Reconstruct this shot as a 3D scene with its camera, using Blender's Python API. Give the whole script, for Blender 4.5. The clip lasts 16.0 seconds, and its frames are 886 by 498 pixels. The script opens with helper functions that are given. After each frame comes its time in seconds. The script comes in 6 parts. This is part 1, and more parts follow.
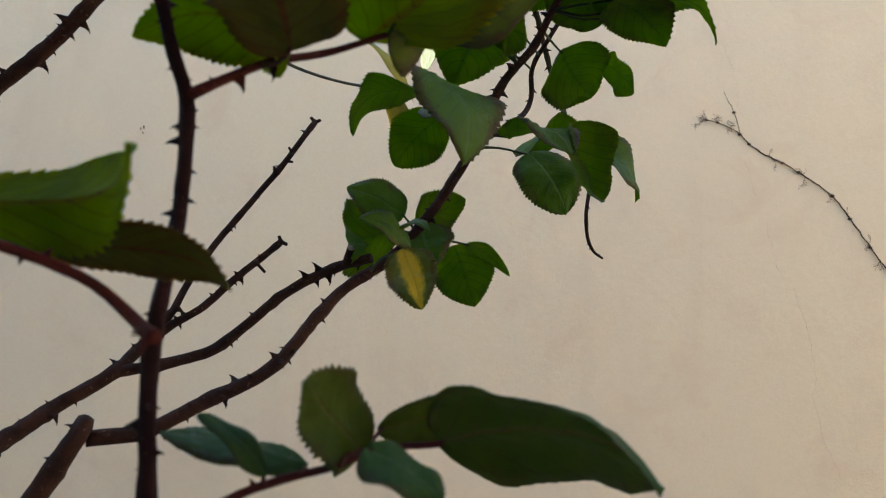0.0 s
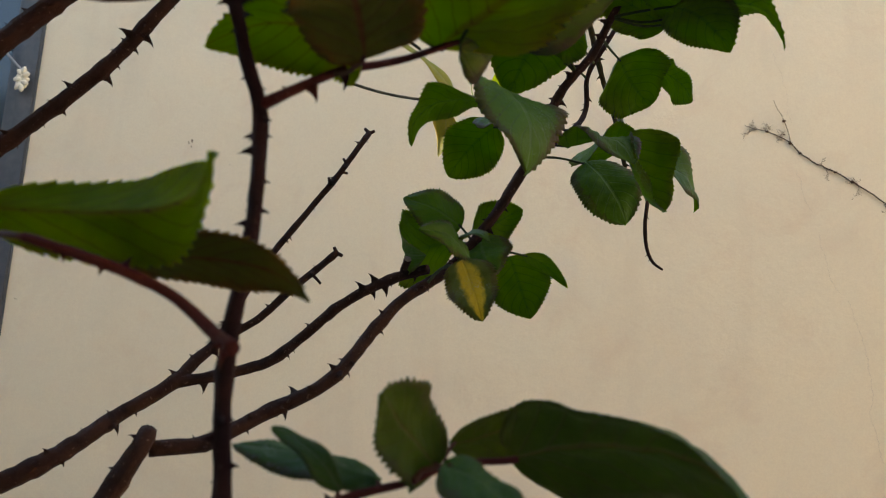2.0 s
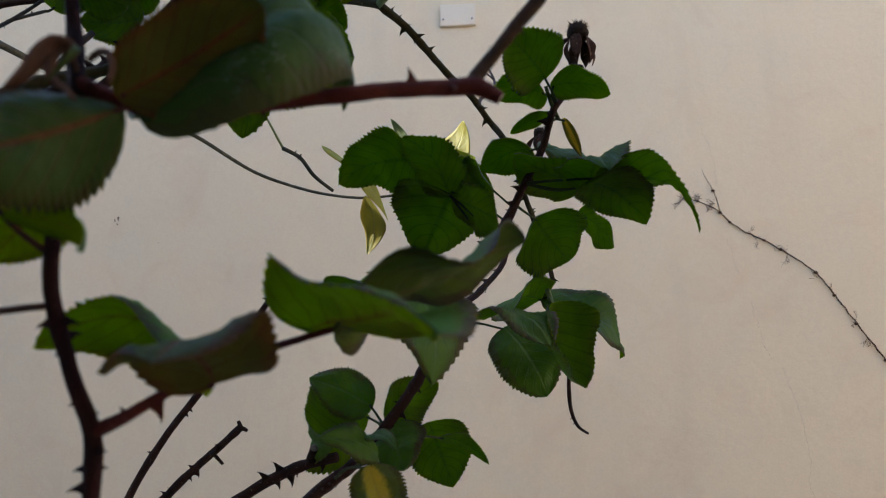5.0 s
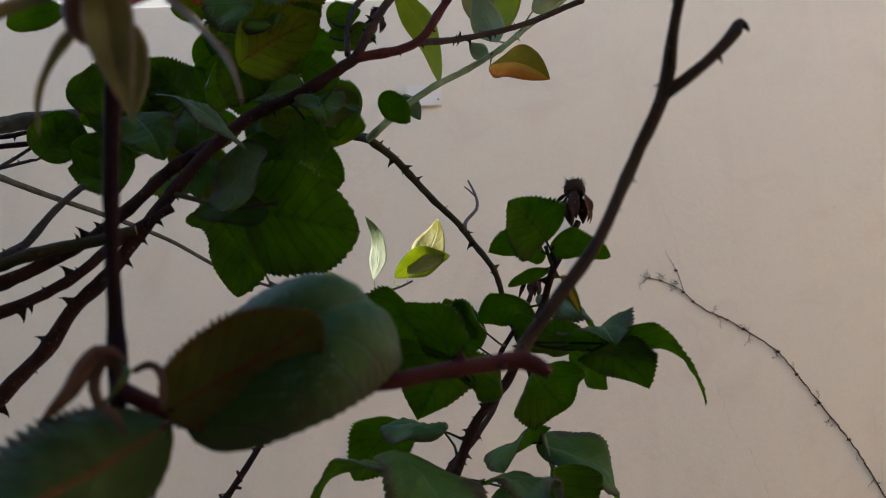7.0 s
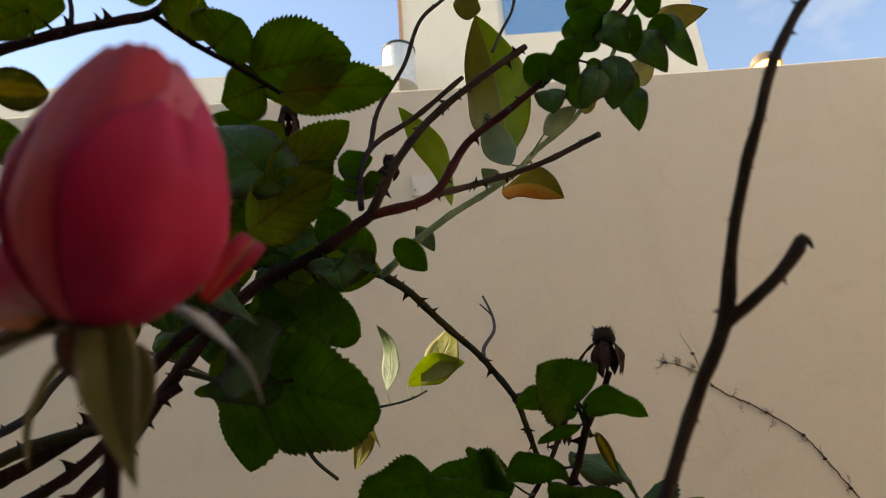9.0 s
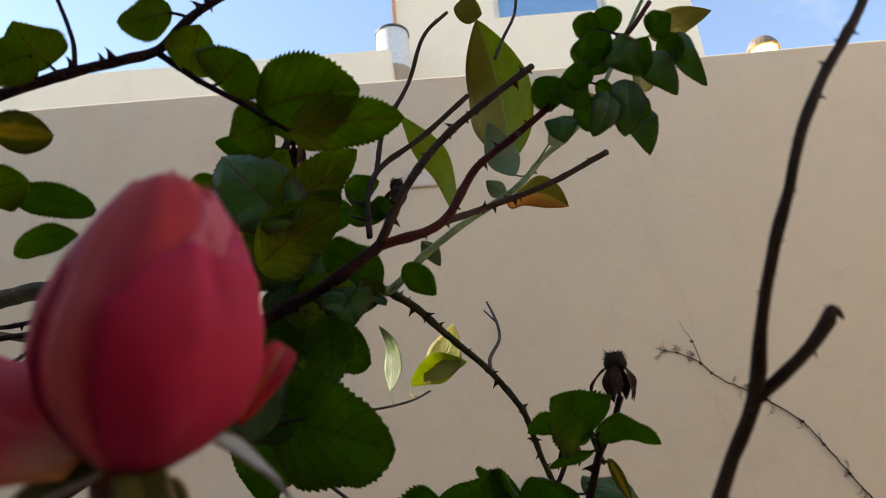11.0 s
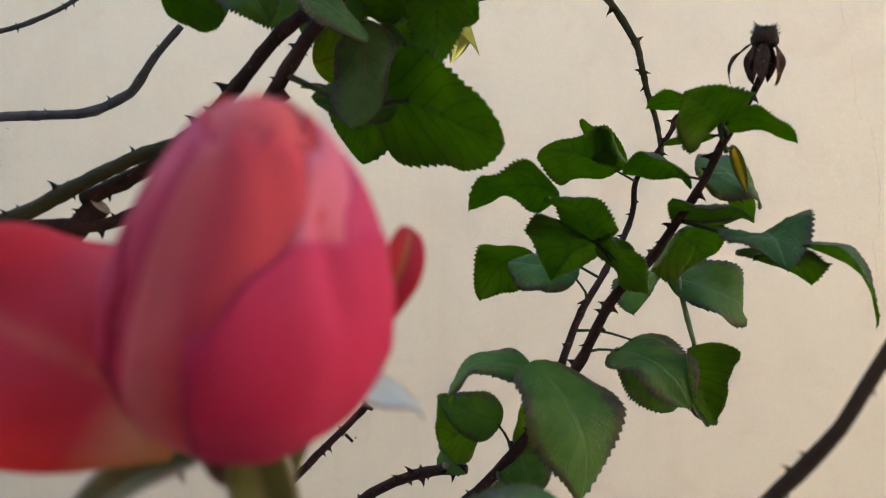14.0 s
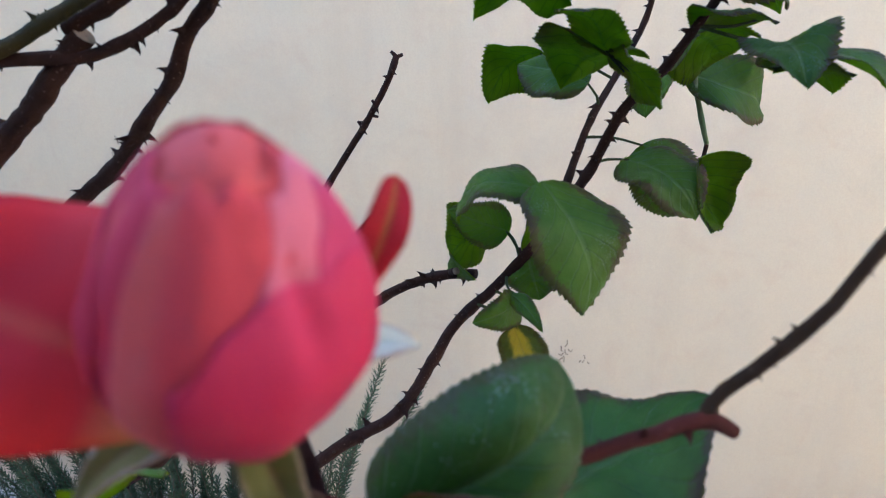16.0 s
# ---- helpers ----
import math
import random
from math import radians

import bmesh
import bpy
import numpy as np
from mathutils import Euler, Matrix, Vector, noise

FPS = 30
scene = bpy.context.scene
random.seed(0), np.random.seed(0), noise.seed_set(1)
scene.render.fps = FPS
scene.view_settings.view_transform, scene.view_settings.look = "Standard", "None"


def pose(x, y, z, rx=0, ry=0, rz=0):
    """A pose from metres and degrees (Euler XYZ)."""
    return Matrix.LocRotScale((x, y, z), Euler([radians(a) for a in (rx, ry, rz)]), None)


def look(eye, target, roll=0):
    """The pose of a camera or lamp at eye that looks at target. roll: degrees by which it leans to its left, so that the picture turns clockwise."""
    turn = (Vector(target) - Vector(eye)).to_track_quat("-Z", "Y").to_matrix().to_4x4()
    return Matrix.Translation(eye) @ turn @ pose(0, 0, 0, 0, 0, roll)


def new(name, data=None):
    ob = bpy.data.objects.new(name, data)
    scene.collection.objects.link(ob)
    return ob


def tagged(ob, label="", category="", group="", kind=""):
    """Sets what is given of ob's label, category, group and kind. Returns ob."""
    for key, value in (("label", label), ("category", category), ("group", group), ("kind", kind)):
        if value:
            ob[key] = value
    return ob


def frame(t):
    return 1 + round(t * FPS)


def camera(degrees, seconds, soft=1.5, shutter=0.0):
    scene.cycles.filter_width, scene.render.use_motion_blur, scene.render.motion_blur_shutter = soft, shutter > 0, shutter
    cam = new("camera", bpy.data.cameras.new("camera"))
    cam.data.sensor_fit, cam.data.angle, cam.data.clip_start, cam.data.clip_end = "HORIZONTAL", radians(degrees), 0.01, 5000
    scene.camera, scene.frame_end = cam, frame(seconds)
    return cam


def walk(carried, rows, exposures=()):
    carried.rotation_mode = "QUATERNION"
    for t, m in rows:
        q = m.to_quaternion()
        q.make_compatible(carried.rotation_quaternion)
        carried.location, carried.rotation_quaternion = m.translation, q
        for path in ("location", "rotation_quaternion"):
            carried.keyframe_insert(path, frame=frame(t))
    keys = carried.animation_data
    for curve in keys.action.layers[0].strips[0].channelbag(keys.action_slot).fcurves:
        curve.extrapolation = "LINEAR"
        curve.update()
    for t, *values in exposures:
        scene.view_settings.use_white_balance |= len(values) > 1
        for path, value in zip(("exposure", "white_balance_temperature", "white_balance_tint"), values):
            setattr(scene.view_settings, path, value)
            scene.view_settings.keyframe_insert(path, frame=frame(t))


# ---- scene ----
cam = camera(59.3, 16.0, soft=0.7)
PATH = [
    (0, (-0.0402, 0.0552, 1.5890), (-0.1504, 1.5676, 1.9100), 0.78),
    (0.5, (-0.0448, 0.0547, 1.5866), (-0.1839, 1.5641, 1.9102), 1.06),
    (1, (-0.0458, 0.0573, 1.5861), (-0.2038, 1.5622, 1.9220), 1.13),
    (1.5, (-0.0479, 0.0577, 1.5859), (-0.2160, 1.5612, 1.9233), 1.21),
    (2, (-0.0514, 0.0596, 1.5895), (-0.2399, 1.5595, 1.9320), 1.38),
    (2.5, (-0.0458, 0.0588, 1.6006), (-0.2363, 1.5553, 1.9565), 1.34),
    (3, (-0.0387, 0.0597, 1.6081), (-0.2254, 1.5528, 1.9799), 1.34),
    (5.5, (-0.0328, 0.0713, 1.6855), (-0.0796, 1.5516, 2.1429), -1.47),
    (6, (-0.0387, 0.0668, 1.6970), (-0.0582, 1.5367, 2.1885), -1.63),
    (6.5, (-0.0467, 0.0689, 1.7127), (-0.0399, 1.5302, 2.2296), -1.92),
    (7, (-0.0550, 0.0568, 1.7289), (-0.0455, 1.5108, 2.2658), -2.13),
    (7.5, (-0.0601, 0.0611, 1.7441), (-0.0519, 1.5014, 2.3167), -2.45),
    (8, (-0.0601, 0.0590, 1.7570), (-0.0482, 1.4833, 2.3684), -3.14),
    (8.5, (-0.0653, 0.0550, 1.7665), (-0.0496, 1.4627, 2.4152), -3.97),
    (9, (-0.0610, 0.0596, 1.7817), (-0.0561, 1.4576, 2.4512), -4.05),
    (11.5, (-0.0674, 0.0514, 1.8121), (-0.0598, 1.4789, 2.4160), -5.05),
    (12, (-0.0665, 0.0518, 1.8197), (-0.1119, 1.5393, 2.2533), -4.10),
    (12.5, (-0.0660, 0.0618, 1.8263), (-0.2095, 1.5931, 2.0194), -3.26),
    (13, (-0.0794, 0.0640, 1.8387), (-0.2857, 1.5992, 1.8950), -2.17),
    (13.5, (-0.0794, 0.0750, 1.8485), (-0.2903, 1.6098, 1.7978), -1.63),
    (14, (-0.0797, 0.0816, 1.8713), (-0.2624, 1.6062, 1.6604), 0.23),
    (14.5, (-0.0753, 0.0800, 1.8872), (-0.2227, 1.5709, 1.4897), -0.51),
    (15, (-0.0765, 0.0829, 1.8941), (-0.2461, 1.5411, 1.3966), -1.15),
    (15.5, (-0.0760, 0.0842, 1.8943), (-0.2533, 1.4928, 1.2721), -1.29),
    (16, (-0.0768, 0.0941, 1.8989), (-0.2764, 1.4802, 1.2343), -1.63),
]
SKY_STRENGTH = 0.09
EXPOSURES = [(0.0, 3.06, 6900, 8), (2.0, 3.04, 7600, 7), (3.0, 2.92, 6400, 11), (5.5, 2.71, 6500, 13), (7.0, 2.46, 6500, 16), (8.0, 2.33, 7200, 14), (9.0, 2.14, 8000, 12), (11.5, 2.34, 7100, 14), (12.0, 2.92, 6900, 12), (12.5, 3.25, 6800, 9), (13.0, 3.38, 7000, 8), (13.5, 3.46, 6800, 8), (14.5, 3.58, 6500, 9), (16.0, 3.76, 5750, 10)]
walk(cam, [(t, look(eye, target, roll)) for t, eye, target, roll in PATH], EXPOSURES)
cam.data.dof.use_dof = True
cam.data.dof.focus_distance, cam.data.dof.aperture_fstop = 0.68, 17.5

# ---- world, sun, exposure ----
SUN_HEIGHT, SUN_TURN = 28.0, -80.0
world = bpy.data.worlds.new("sky")
scene.world = world
world.use_nodes = True
wn, wl = world.node_tree.nodes, world.node_tree.links
wn.clear()
sky = wn.new("ShaderNodeTexSky")
sky.sky_type = "NISHITA"
sky.sun_disc = False
sky.sun_elevation, sky.sun_rotation = radians(SUN_HEIGHT), radians(SUN_TURN)
sky.air_density, sky.dust_density, sky.ozone_density = 1.0, 0.2, 1.7
sky_coord = wn.new("ShaderNodeTexCoord")
sky_map = wn.new("ShaderNodeMapping")
sky_map.inputs["Scale"].default_value = (2.2, 2.2, 4.5)
sky_map.inputs["Location"].default_value = (0.35, 0.1, 0.2)
cloud = wn.new("ShaderNodeTexNoise")
cloud.inputs["Scale"].default_value, cloud.inputs["Detail"].default_value, cloud.inputs["Roughness"].default_value = 1.6, 7.0, 0.55
cloud_ramp = wn.new("ShaderNodeValToRGB")
cloud_ramp.color_ramp.elements[0].position, cloud_ramp.color_ramp.elements[1].position = 0.62, 1.0
cloud_mix = wn.new("ShaderNodeMix")
cloud_mix.data_type = "RGBA"
cloud_mix.inputs[7].default_value = (2.7, 2.8, 3.0, 1)
sky_out = wn.new("ShaderNodeBackground")
sky_out.inputs["Strength"].default_value = SKY_STRENGTH
sky_end = wn.new("ShaderNodeOutputWorld")
wl.new(sky_coord.outputs["Generated"], sky_map.inputs["Vector"])
wl.new(sky_map.outputs["Vector"], cloud.inputs["Vector"])
wl.new(cloud.outputs["Fac"], cloud_ramp.inputs["Fac"])
wl.new(cloud_ramp.outputs["Color"], cloud_mix.inputs["Factor"])
wl.new(sky.outputs["Color"], cloud_mix.inputs[6])
wl.new(cloud_mix.outputs[2], sky_out.inputs["Color"])
wl.new(sky_out.outputs["Background"], sky_end.inputs["Surface"])

sun = new("sun", bpy.data.lights.new("sun", "SUN"))
sun.data.energy, sun.data.angle, sun.data.color = 2.3, radians(0.6), (1.0, 0.93, 0.82)
_a, _e = radians(SUN_TURN), radians(SUN_HEIGHT)
sun.matrix_world = look((3 * math.sin(_a) * math.cos(_e), 3 * math.cos(_a) * math.cos(_e), 3 * math.sin(_e) + 4), (0, 0, 4))


# ---- materials ----
class Mat:
    """A node material with short helpers."""

    def __init__(self, name, rough=0.6, spec=0.4, metal=0.0):
        self.m = bpy.data.materials.new(name)
        self.m.use_nodes = True
        self.t = self.m.node_tree
        self.n, self.l = self.t.nodes, self.t.links
        self.b = self.n["Principled BSDF"]
        self.out = self.n["Material Output"]
        self.b.inputs["Roughness"].default_value = rough
        self.b.inputs["Specular IOR Level"].default_value = spec
        self.b.inputs["Metallic"].default_value = metal

    def link(self, a, b):
        self.l.new(a, b)

    def value(self, v):
        return v

    def put(self, v, socket):
        if isinstance(v, (int, float)):
            socket.default_value = v
        elif isinstance(v, tuple):
            socket.default_value = (*v, 1) if len(v) == 3 else v
        else:
            self.link(v, socket)

    def coord(self, kind="Object", scale=(1, 1, 1)):
        c = self.n.new("ShaderNodeTexCoord")
        m = self.n.new("ShaderNodeMapping")
        m.inputs["Scale"].default_value = scale
        self.link(c.outputs[kind], m.inputs["Vector"])
        return m.outputs["Vector"]

    def noise(self, vec, scale, detail=4.0, rough=0.55, distort=0.0):
        n = self.n.new("ShaderNodeTexNoise")
        n.inputs["Scale"].default_value, n.inputs["Detail"].default_value = scale, detail
        n.inputs["Roughness"].default_value, n.inputs["Distortion"].default_value = rough, distort
        self.link(vec, n.inputs["Vector"])
        return n.outputs["Fac"]

    def ramp(self, fac, *stops):
        r = self.n.new("ShaderNodeValToRGB")
        e = r.color_ramp.elements
        while len(e) < len(stops):
            e.new(0.5)
        for s, (p, c) in zip(e, stops):
            s.position, s.color = p, ((c, c, c, 1) if isinstance(c, (int, float)) else (*c, 1))
        self.put(fac, r.inputs["Fac"])
        return r.outputs["Color"]

    def mix(self, fac, a, b, blend="MIX"):
        m = self.n.new("ShaderNodeMix")
        m.data_type, m.blend_type = "RGBA", blend
        self.put(fac, m.inputs["Factor"])
        self.put(a, m.inputs[6])
        self.put(b, m.inputs[7])
        return m.outputs[2]

    def math(self, op, a, b=0.0, c=0.0):
        m = self.n.new("ShaderNodeMath")
        m.operation = op
        for v, s in zip((a, b, c), m.inputs):
            self.put(v, s)
        return m.outputs[0]

    def random(self):
        return self.n.new("ShaderNodeObjectInfo").outputs["Random"]

    def color(self, v):
        self.put(v, self.b.inputs["Base Color"])
        return self

    def rough(self, v):
        self.put(v, self.b.inputs["Roughness"])
        return self

    def bump(self, height, strength=0.3, distance=0.001):
        b = self.n.new("ShaderNodeBump")
        b.inputs["Strength"].default_value, b.inputs["Distance"].default_value = strength, distance
        self.link(height, b.inputs["Height"])
        self.link(b.outputs["Normal"], self.b.inputs["Normal"])
        return self

    def translucent(self, color, amount):
        t = self.n.new("ShaderNodeBsdfTranslucent")
        self.put(color, t.inputs["Color"])
        s = self.n.new("ShaderNodeMixShader")
        s.inputs[0].default_value = amount
        self.link(self.b.outputs[0], s.inputs[1])
        self.link(t.outputs[0], s.inputs[2])
        self.link(s.outputs[0], self.out.inputs["Surface"])
        return self

    def uv(self):
        """Along the leaf, across it (0 at the midrib, 1 at the edge)."""
        u = self.n.new("ShaderNodeUVMap")
        s = self.n.new("ShaderNodeSeparateXYZ")
        self.link(u.outputs["UV"], s.inputs[0])
        return s.outputs["X"], s.outputs["Y"]


def leaf_material(name, dark, light, rib, edge, edge_amount, rough, through_color, through_amount, speck=0.0, spec=0.4, patch=None):
    m = Mat(name, rough, spec)
    u, v = m.uv()
    vec = m.coord("Object")
    rnd = m.random()
    blotch = m.noise(vec, 70.0, 5.0)
    fine = m.noise(vec, 900.0, 3.0)
    shift = m.math("MULTIPLY_ADD", rnd, 0.55, -0.27)
    cells = m.noise(vec, 420.0, 4.0, 0.6)
    tone = m.math("ADD", m.math("ADD", m.math("MULTIPLY_ADD", blotch, 1.5, -0.25), shift), m.math("MULTIPLY_ADD", cells, 0.9, -0.45))
    col = m.mix(tone, dark, light)
    side = m.math("SINE", m.math("MULTIPLY_ADD", u, 46.0, m.math("MULTIPLY_ADD", v, -15.0, m.math("MULTIPLY", blotch, 3.0))))
    vein = m.ramp(side, (0.86, 0.0), (1.0, 1.0))
    col = m.mix(m.math("MULTIPLY", vein, 0.30), col, rib)
    mid = m.ramp(v, (0.0, 1.0), (0.035, 0.8), (0.07, 0.0))
    col = m.mix(m.math("MULTIPLY", mid, 0.85), col, rib)
    if patch:
        spread = m.math("ADD", m.math("MULTIPLY", v, 0.9), m.math("MULTIPLY", m.noise(vec, 260.0, 6.0, 0.7), 0.55))
        col = m.mix(m.ramp(spread, (0.52, 1.0), (0.72, 0.0)), col, patch)
    worn = m.math("ADD", v, m.math("MULTIPLY_ADD", m.noise(vec, 260.0, 6.0, 0.7), 0.9, -0.45))
    worn = m.ramp(worn, (0.76, 0.0), (0.88, 1.0))
    col = m.mix(m.math("MULTIPLY", worn, m.math("MULTIPLY_ADD", rnd, edge_amount, edge_amount * 0.35)), col, edge)
    spots = m.ramp(m.noise(vec, 300.0, 3.0), (0.66, 0.0), (0.72, 1.0))
    col = m.mix(m.math("MULTIPLY", spots, 0.35), col, edge)
    if speck:
        dust = m.ramp(m.math("MULTIPLY", m.noise(vec, 1300.0, 3.0), m.ramp(m.noise(vec, 60.0), (0.45, 0.6), (0.65, 1.0))), (0.54, 0.0), (0.62, 1.0))
        col = m.mix(m.math("MULTIPLY", dust, speck), col, (0.40, 0.46, 0.40))
    m.color(col)
    m.rough(m.math("MULTIPLY_ADD", fine, 0.25, rough - 0.1))
    height = m.math("ADD", m.math("MULTIPLY", vein, -0.45), m.math("ADD", m.math("MULTIPLY", mid, -1.2), m.math("MULTIPLY", fine, 0.5)))
    m.bump(m.math("ADD", height, m.math("MULTIPLY", blotch, 1.6)), 0.7, 0.0009)
    m.translucent(m.mix(m.math("MULTIPLY_ADD", blotch, 0.7, 0.42), col, m.mix(m.math("MULTIPLY", m.math("ADD", vein, mid), 0.35), through_color, rib)), through_amount)
    return m.m


BROWN_EDGE = (0.050, 0.022, 0.020)
rose = (
    leaf_material("rose_leaf_upper", (0.018, 0.050, 0.008), (0.052, 0.106, 0.017), (0.090, 0.155, 0.038), BROWN_EDGE, 2.1, 0.44, (0.30, 0.58, 0.0), 0.28, 0.20, 0.13),
    leaf_material("rose_leaf_under", (0.028, 0.062, 0.003), (0.066, 0.120, 0.006), (0.068, 0.149, 0.014), BROWN_EDGE, 1.0, 0.65, (0.44, 0.72, 0.0), 0.55, 0.0, 0.10), "rose")
rose_front = (
    leaf_material("front_leaf_upper", (0.015, 0.044, 0.008), (0.042, 0.088, 0.016), (0.060, 0.100, 0.028), BROWN_EDGE, 0.7, 0.48, (0.15, 0.36, 0.01), 0.22, 0.35, 0.14),
    leaf_material("front_leaf_under", (0.036, 0.058, 0.007), (0.060, 0.086, 0.010), (0.096, 0.084, 0.018), BROWN_EDGE, 0.7, 0.62, (0.20, 0.34, 0.0), 0.28, 0.0, 0.10), "rose")
young = (
    leaf_material("young_leaf_upper", (0.024, 0.076, 0.014), (0.059, 0.140, 0.022), (0.135, 0.095, 0.027), BROWN_EDGE, 0.8, 0.42, (0.26, 0.48, 0.0), 0.30, 0.2, 0.12),
    leaf_material("young_leaf_under", (0.060, 0.092, 0.004), (0.104, 0.138, 0.006), (0.240, 0.042, 0.018), (0.06, 0.016, 0.010), 0.8, 0.62, (0.78, 0.92, 0.01), 0.64, 0.0, 0.08), "rose")
young_red = (
    leaf_material("red_leaf_upper", (0.020, 0.050, 0.016), (0.045, 0.075, 0.020), (0.13, 0.04, 0.02), (0.08, 0.02, 0.02), 0.8, 0.42, (0.28, 0.30, 0.02), 0.26, 0.0, 0.08),
    leaf_material("red_leaf_under", (0.048, 0.050, 0.014), (0.074, 0.070, 0.020), (0.16, 0.035, 0.02), (0.10, 0.025, 0.015), 0.8, 0.60, (0.42, 0.36, 0.03), 0.40, 0.0, 0.08), "rose")
rose_yellow = (
    leaf_material("yellowing_leaf_upper", (0.035, 0.085, 0.016), (0.075, 0.130, 0.024), (0.22, 0.22, 0.03), (0.035, 0.022, 0.016), 1.6, 0.52, (0.60, 0.50, 0.02), 0.32, 0.4, 0.2, (0.62, 0.44, 0.03)),
    leaf_material("yellowing_leaf_under", (0.050, 0.095, 0.016), (0.090, 0.140, 0.022), (0.22, 0.22, 0.03), (0.035, 0.022, 0.016), 1.6, 0.62, (0.60, 0.50, 0.02), 0.34, 0.0, 0.1, (0.60, 0.43, 0.03)), "rose")
lemon = (
    leaf_material("lemon_leaf_upper", (0.10, 0.19, 0.035), (0.22, 0.30, 0.05), (0.36, 0.40, 0.12), (0.30, 0.26, 0.05), 0.3, 0.45, (0.60, 0.70, 0.03), 0.5, 0.0, 0.2),
    leaf_material("lemon_leaf_under", (0.14, 0.21, 0.03), (0.24, 0.30, 0.05), (0.36, 0.40, 0.14), (0.30, 0.26, 0.05), 0.3, 0.6, (0.62, 0.70, 0.03), 0.5, 0.0, 0.1), "smooth")
lemon_yellow = (
    leaf_material("yellow_lemon_leaf_upper", (0.18, 0.19, 0.015), (0.30, 0.27, 0.02), (0.30, 0.29, 0.06), (0.28, 0.14, 0.03), 0.4, 0.50, (0.46, 0.40, 0.02), 0.30, 0.0, 0.25),
    leaf_material("yellow_lemon_leaf_under", (0.20, 0.21, 0.02), (0.31, 0.28, 0.03), (0.30, 0.29, 0.07), (0.28, 0.14, 0.03), 0.4, 0.55, (0.46, 0.40, 0.03), 0.30), "smooth")
lemon_orange = (
    leaf_material("withered_lemon_leaf_upper", (0.62, 0.36, 0.05), (0.55, 0.15, 0.03), (0.60, 0.40, 0.08), (0.30, 0.07, 0.02), 0.6, 0.45, (0.75, 0.36, 0.05), 0.38, 0.0, 0.4, (0.62, 0.42, 0.07)),
    leaf_material("withered_lemon_leaf_under", (0.60, 0.36, 0.06), (0.50, 0.15, 0.03), (0.60, 0.40, 0.08), (0.30, 0.07, 0.02), 0.6, 0.55, (0.75, 0.36, 0.05), 0.38, 0.0, 0.4, (0.60, 0.42, 0.07)), "smooth")
lemon_halved = (*lemon_yellow, lemon[0], True)
lemon_singed = (*lemon_orange[:2], "smooth", lemon_yellow[0], False)
lemon_pale = (
    leaf_material("pale_lemon_leaf_upper", (0.12, 0.18, 0.06), (0.17, 0.23, 0.08), (0.22, 0.26, 0.12), (0.36, 0.36, 0.16), 0.3, 0.42, (0.36, 0.44, 0.12), 0.28),
    leaf_material("pale_lemon_leaf_under", (0.15, 0.21, 0.09), (0.19, 0.25, 0.11), (0.24, 0.28, 0.14), (0.36, 0.36, 0.16), 0.3, 0.55, (0.36, 0.44, 0.14), 0.28), "smooth")
sepal_leaf = (
    leaf_material("sepal_outer", (0.110, 0.120, 0.035), (0.200, 0.170, 0.070), (0.20, 0.11, 0.08), (0.42, 0.30, 0.26), 0.9, 0.62, (0.30, 0.26, 0.03), 0.25, 0.0, 0.1),
    leaf_material("sepal_inner", (0.34, 0.38, 0.36), (0.46, 0.50, 0.48), (0.40, 0.42, 0.38), (0.30, 0.16, 0.12), 0.7, 0.62, (0.36, 0.40, 0.30), 0.28, 0.0, 0.1), "smooth")


def petal_material(name, low, mid, high, start=0.30, across=None, stripe=0.20):
    m = Mat(name, 0.50, 0.09)
    u, v = m.uv()
    vec = m.coord("Object")
    fibre = m.noise(m.coord("UV", (3.0, 60.0, 1.0)), 3.0, 4.0)
    col = m.ramp(u, (0.0, low), (start, mid), (1.0, high))
    if across:
        col = m.mix(m.ramp(m.math("ADD", v, m.math("MULTIPLY", fibre, 0.25)), (stripe, 0.8), (stripe + 0.12, 0.0)), col, across)
    col = m.mix(m.math("MULTIPLY", fibre, 0.35), col, mid)
    deep = tuple(c * 0.55 for c in mid)
    col = m.mix(m.ramp(m.noise(vec, 90.0, 5.0), (0.42, 0.0), (0.80, 0.30)), col, deep)
    streak = m.math("MULTIPLY", fibre, m.noise(vec, 55.0, 3.0))
    col = m.mix(m.ramp(streak, (0.24, 0.0), (0.42, 0.55)), col, high)
    m.color(col)
    m.bump(m.math("ADD", fibre, m.noise(vec, 300.0, 3.0)), 0.25, 0.0005)
    m.translucent(m.mix(0.6, mid, high), 0.36)
    return m.m


# own petal tints plus painted shading: bases and sides darker, the pink rim paler
petal_outer = petal_material("rose_petal_outer", (0.20, 0.006, 0.022), (0.54, 0.022, 0.080), (0.70, 0.075, 0.170), 0.38)
petal_rosy = petal_material("rose_petal_rosy", (0.34, 0.012, 0.040), (0.52, 0.026, 0.095), (0.68, 0.10, 0.21))
petal_inner = petal_material("rose_petal_inner", (0.72, 0.42, 0.12), (0.60, 0.030, 0.038), (0.50, 0.020, 0.032), 0.34)
petal_fold = petal_material("rose_petal_reflexed", (0.74, 0.46, 0.16), (0.60, 0.036, 0.044), (0.50, 0.020, 0.032), 0.30, (0.64, 0.11, 0.07), 0.14)
petal_light = petal_material("rose_petal_light", (0.40, 0.02, 0.04), (0.56, 0.045, 0.066), (0.68, 0.100, 0.110))
petal_warm = petal_material("rose_petal_warm", (0.48, 0.025, 0.04), (0.64, 0.055, 0.070), (0.78, 0.150, 0.140))
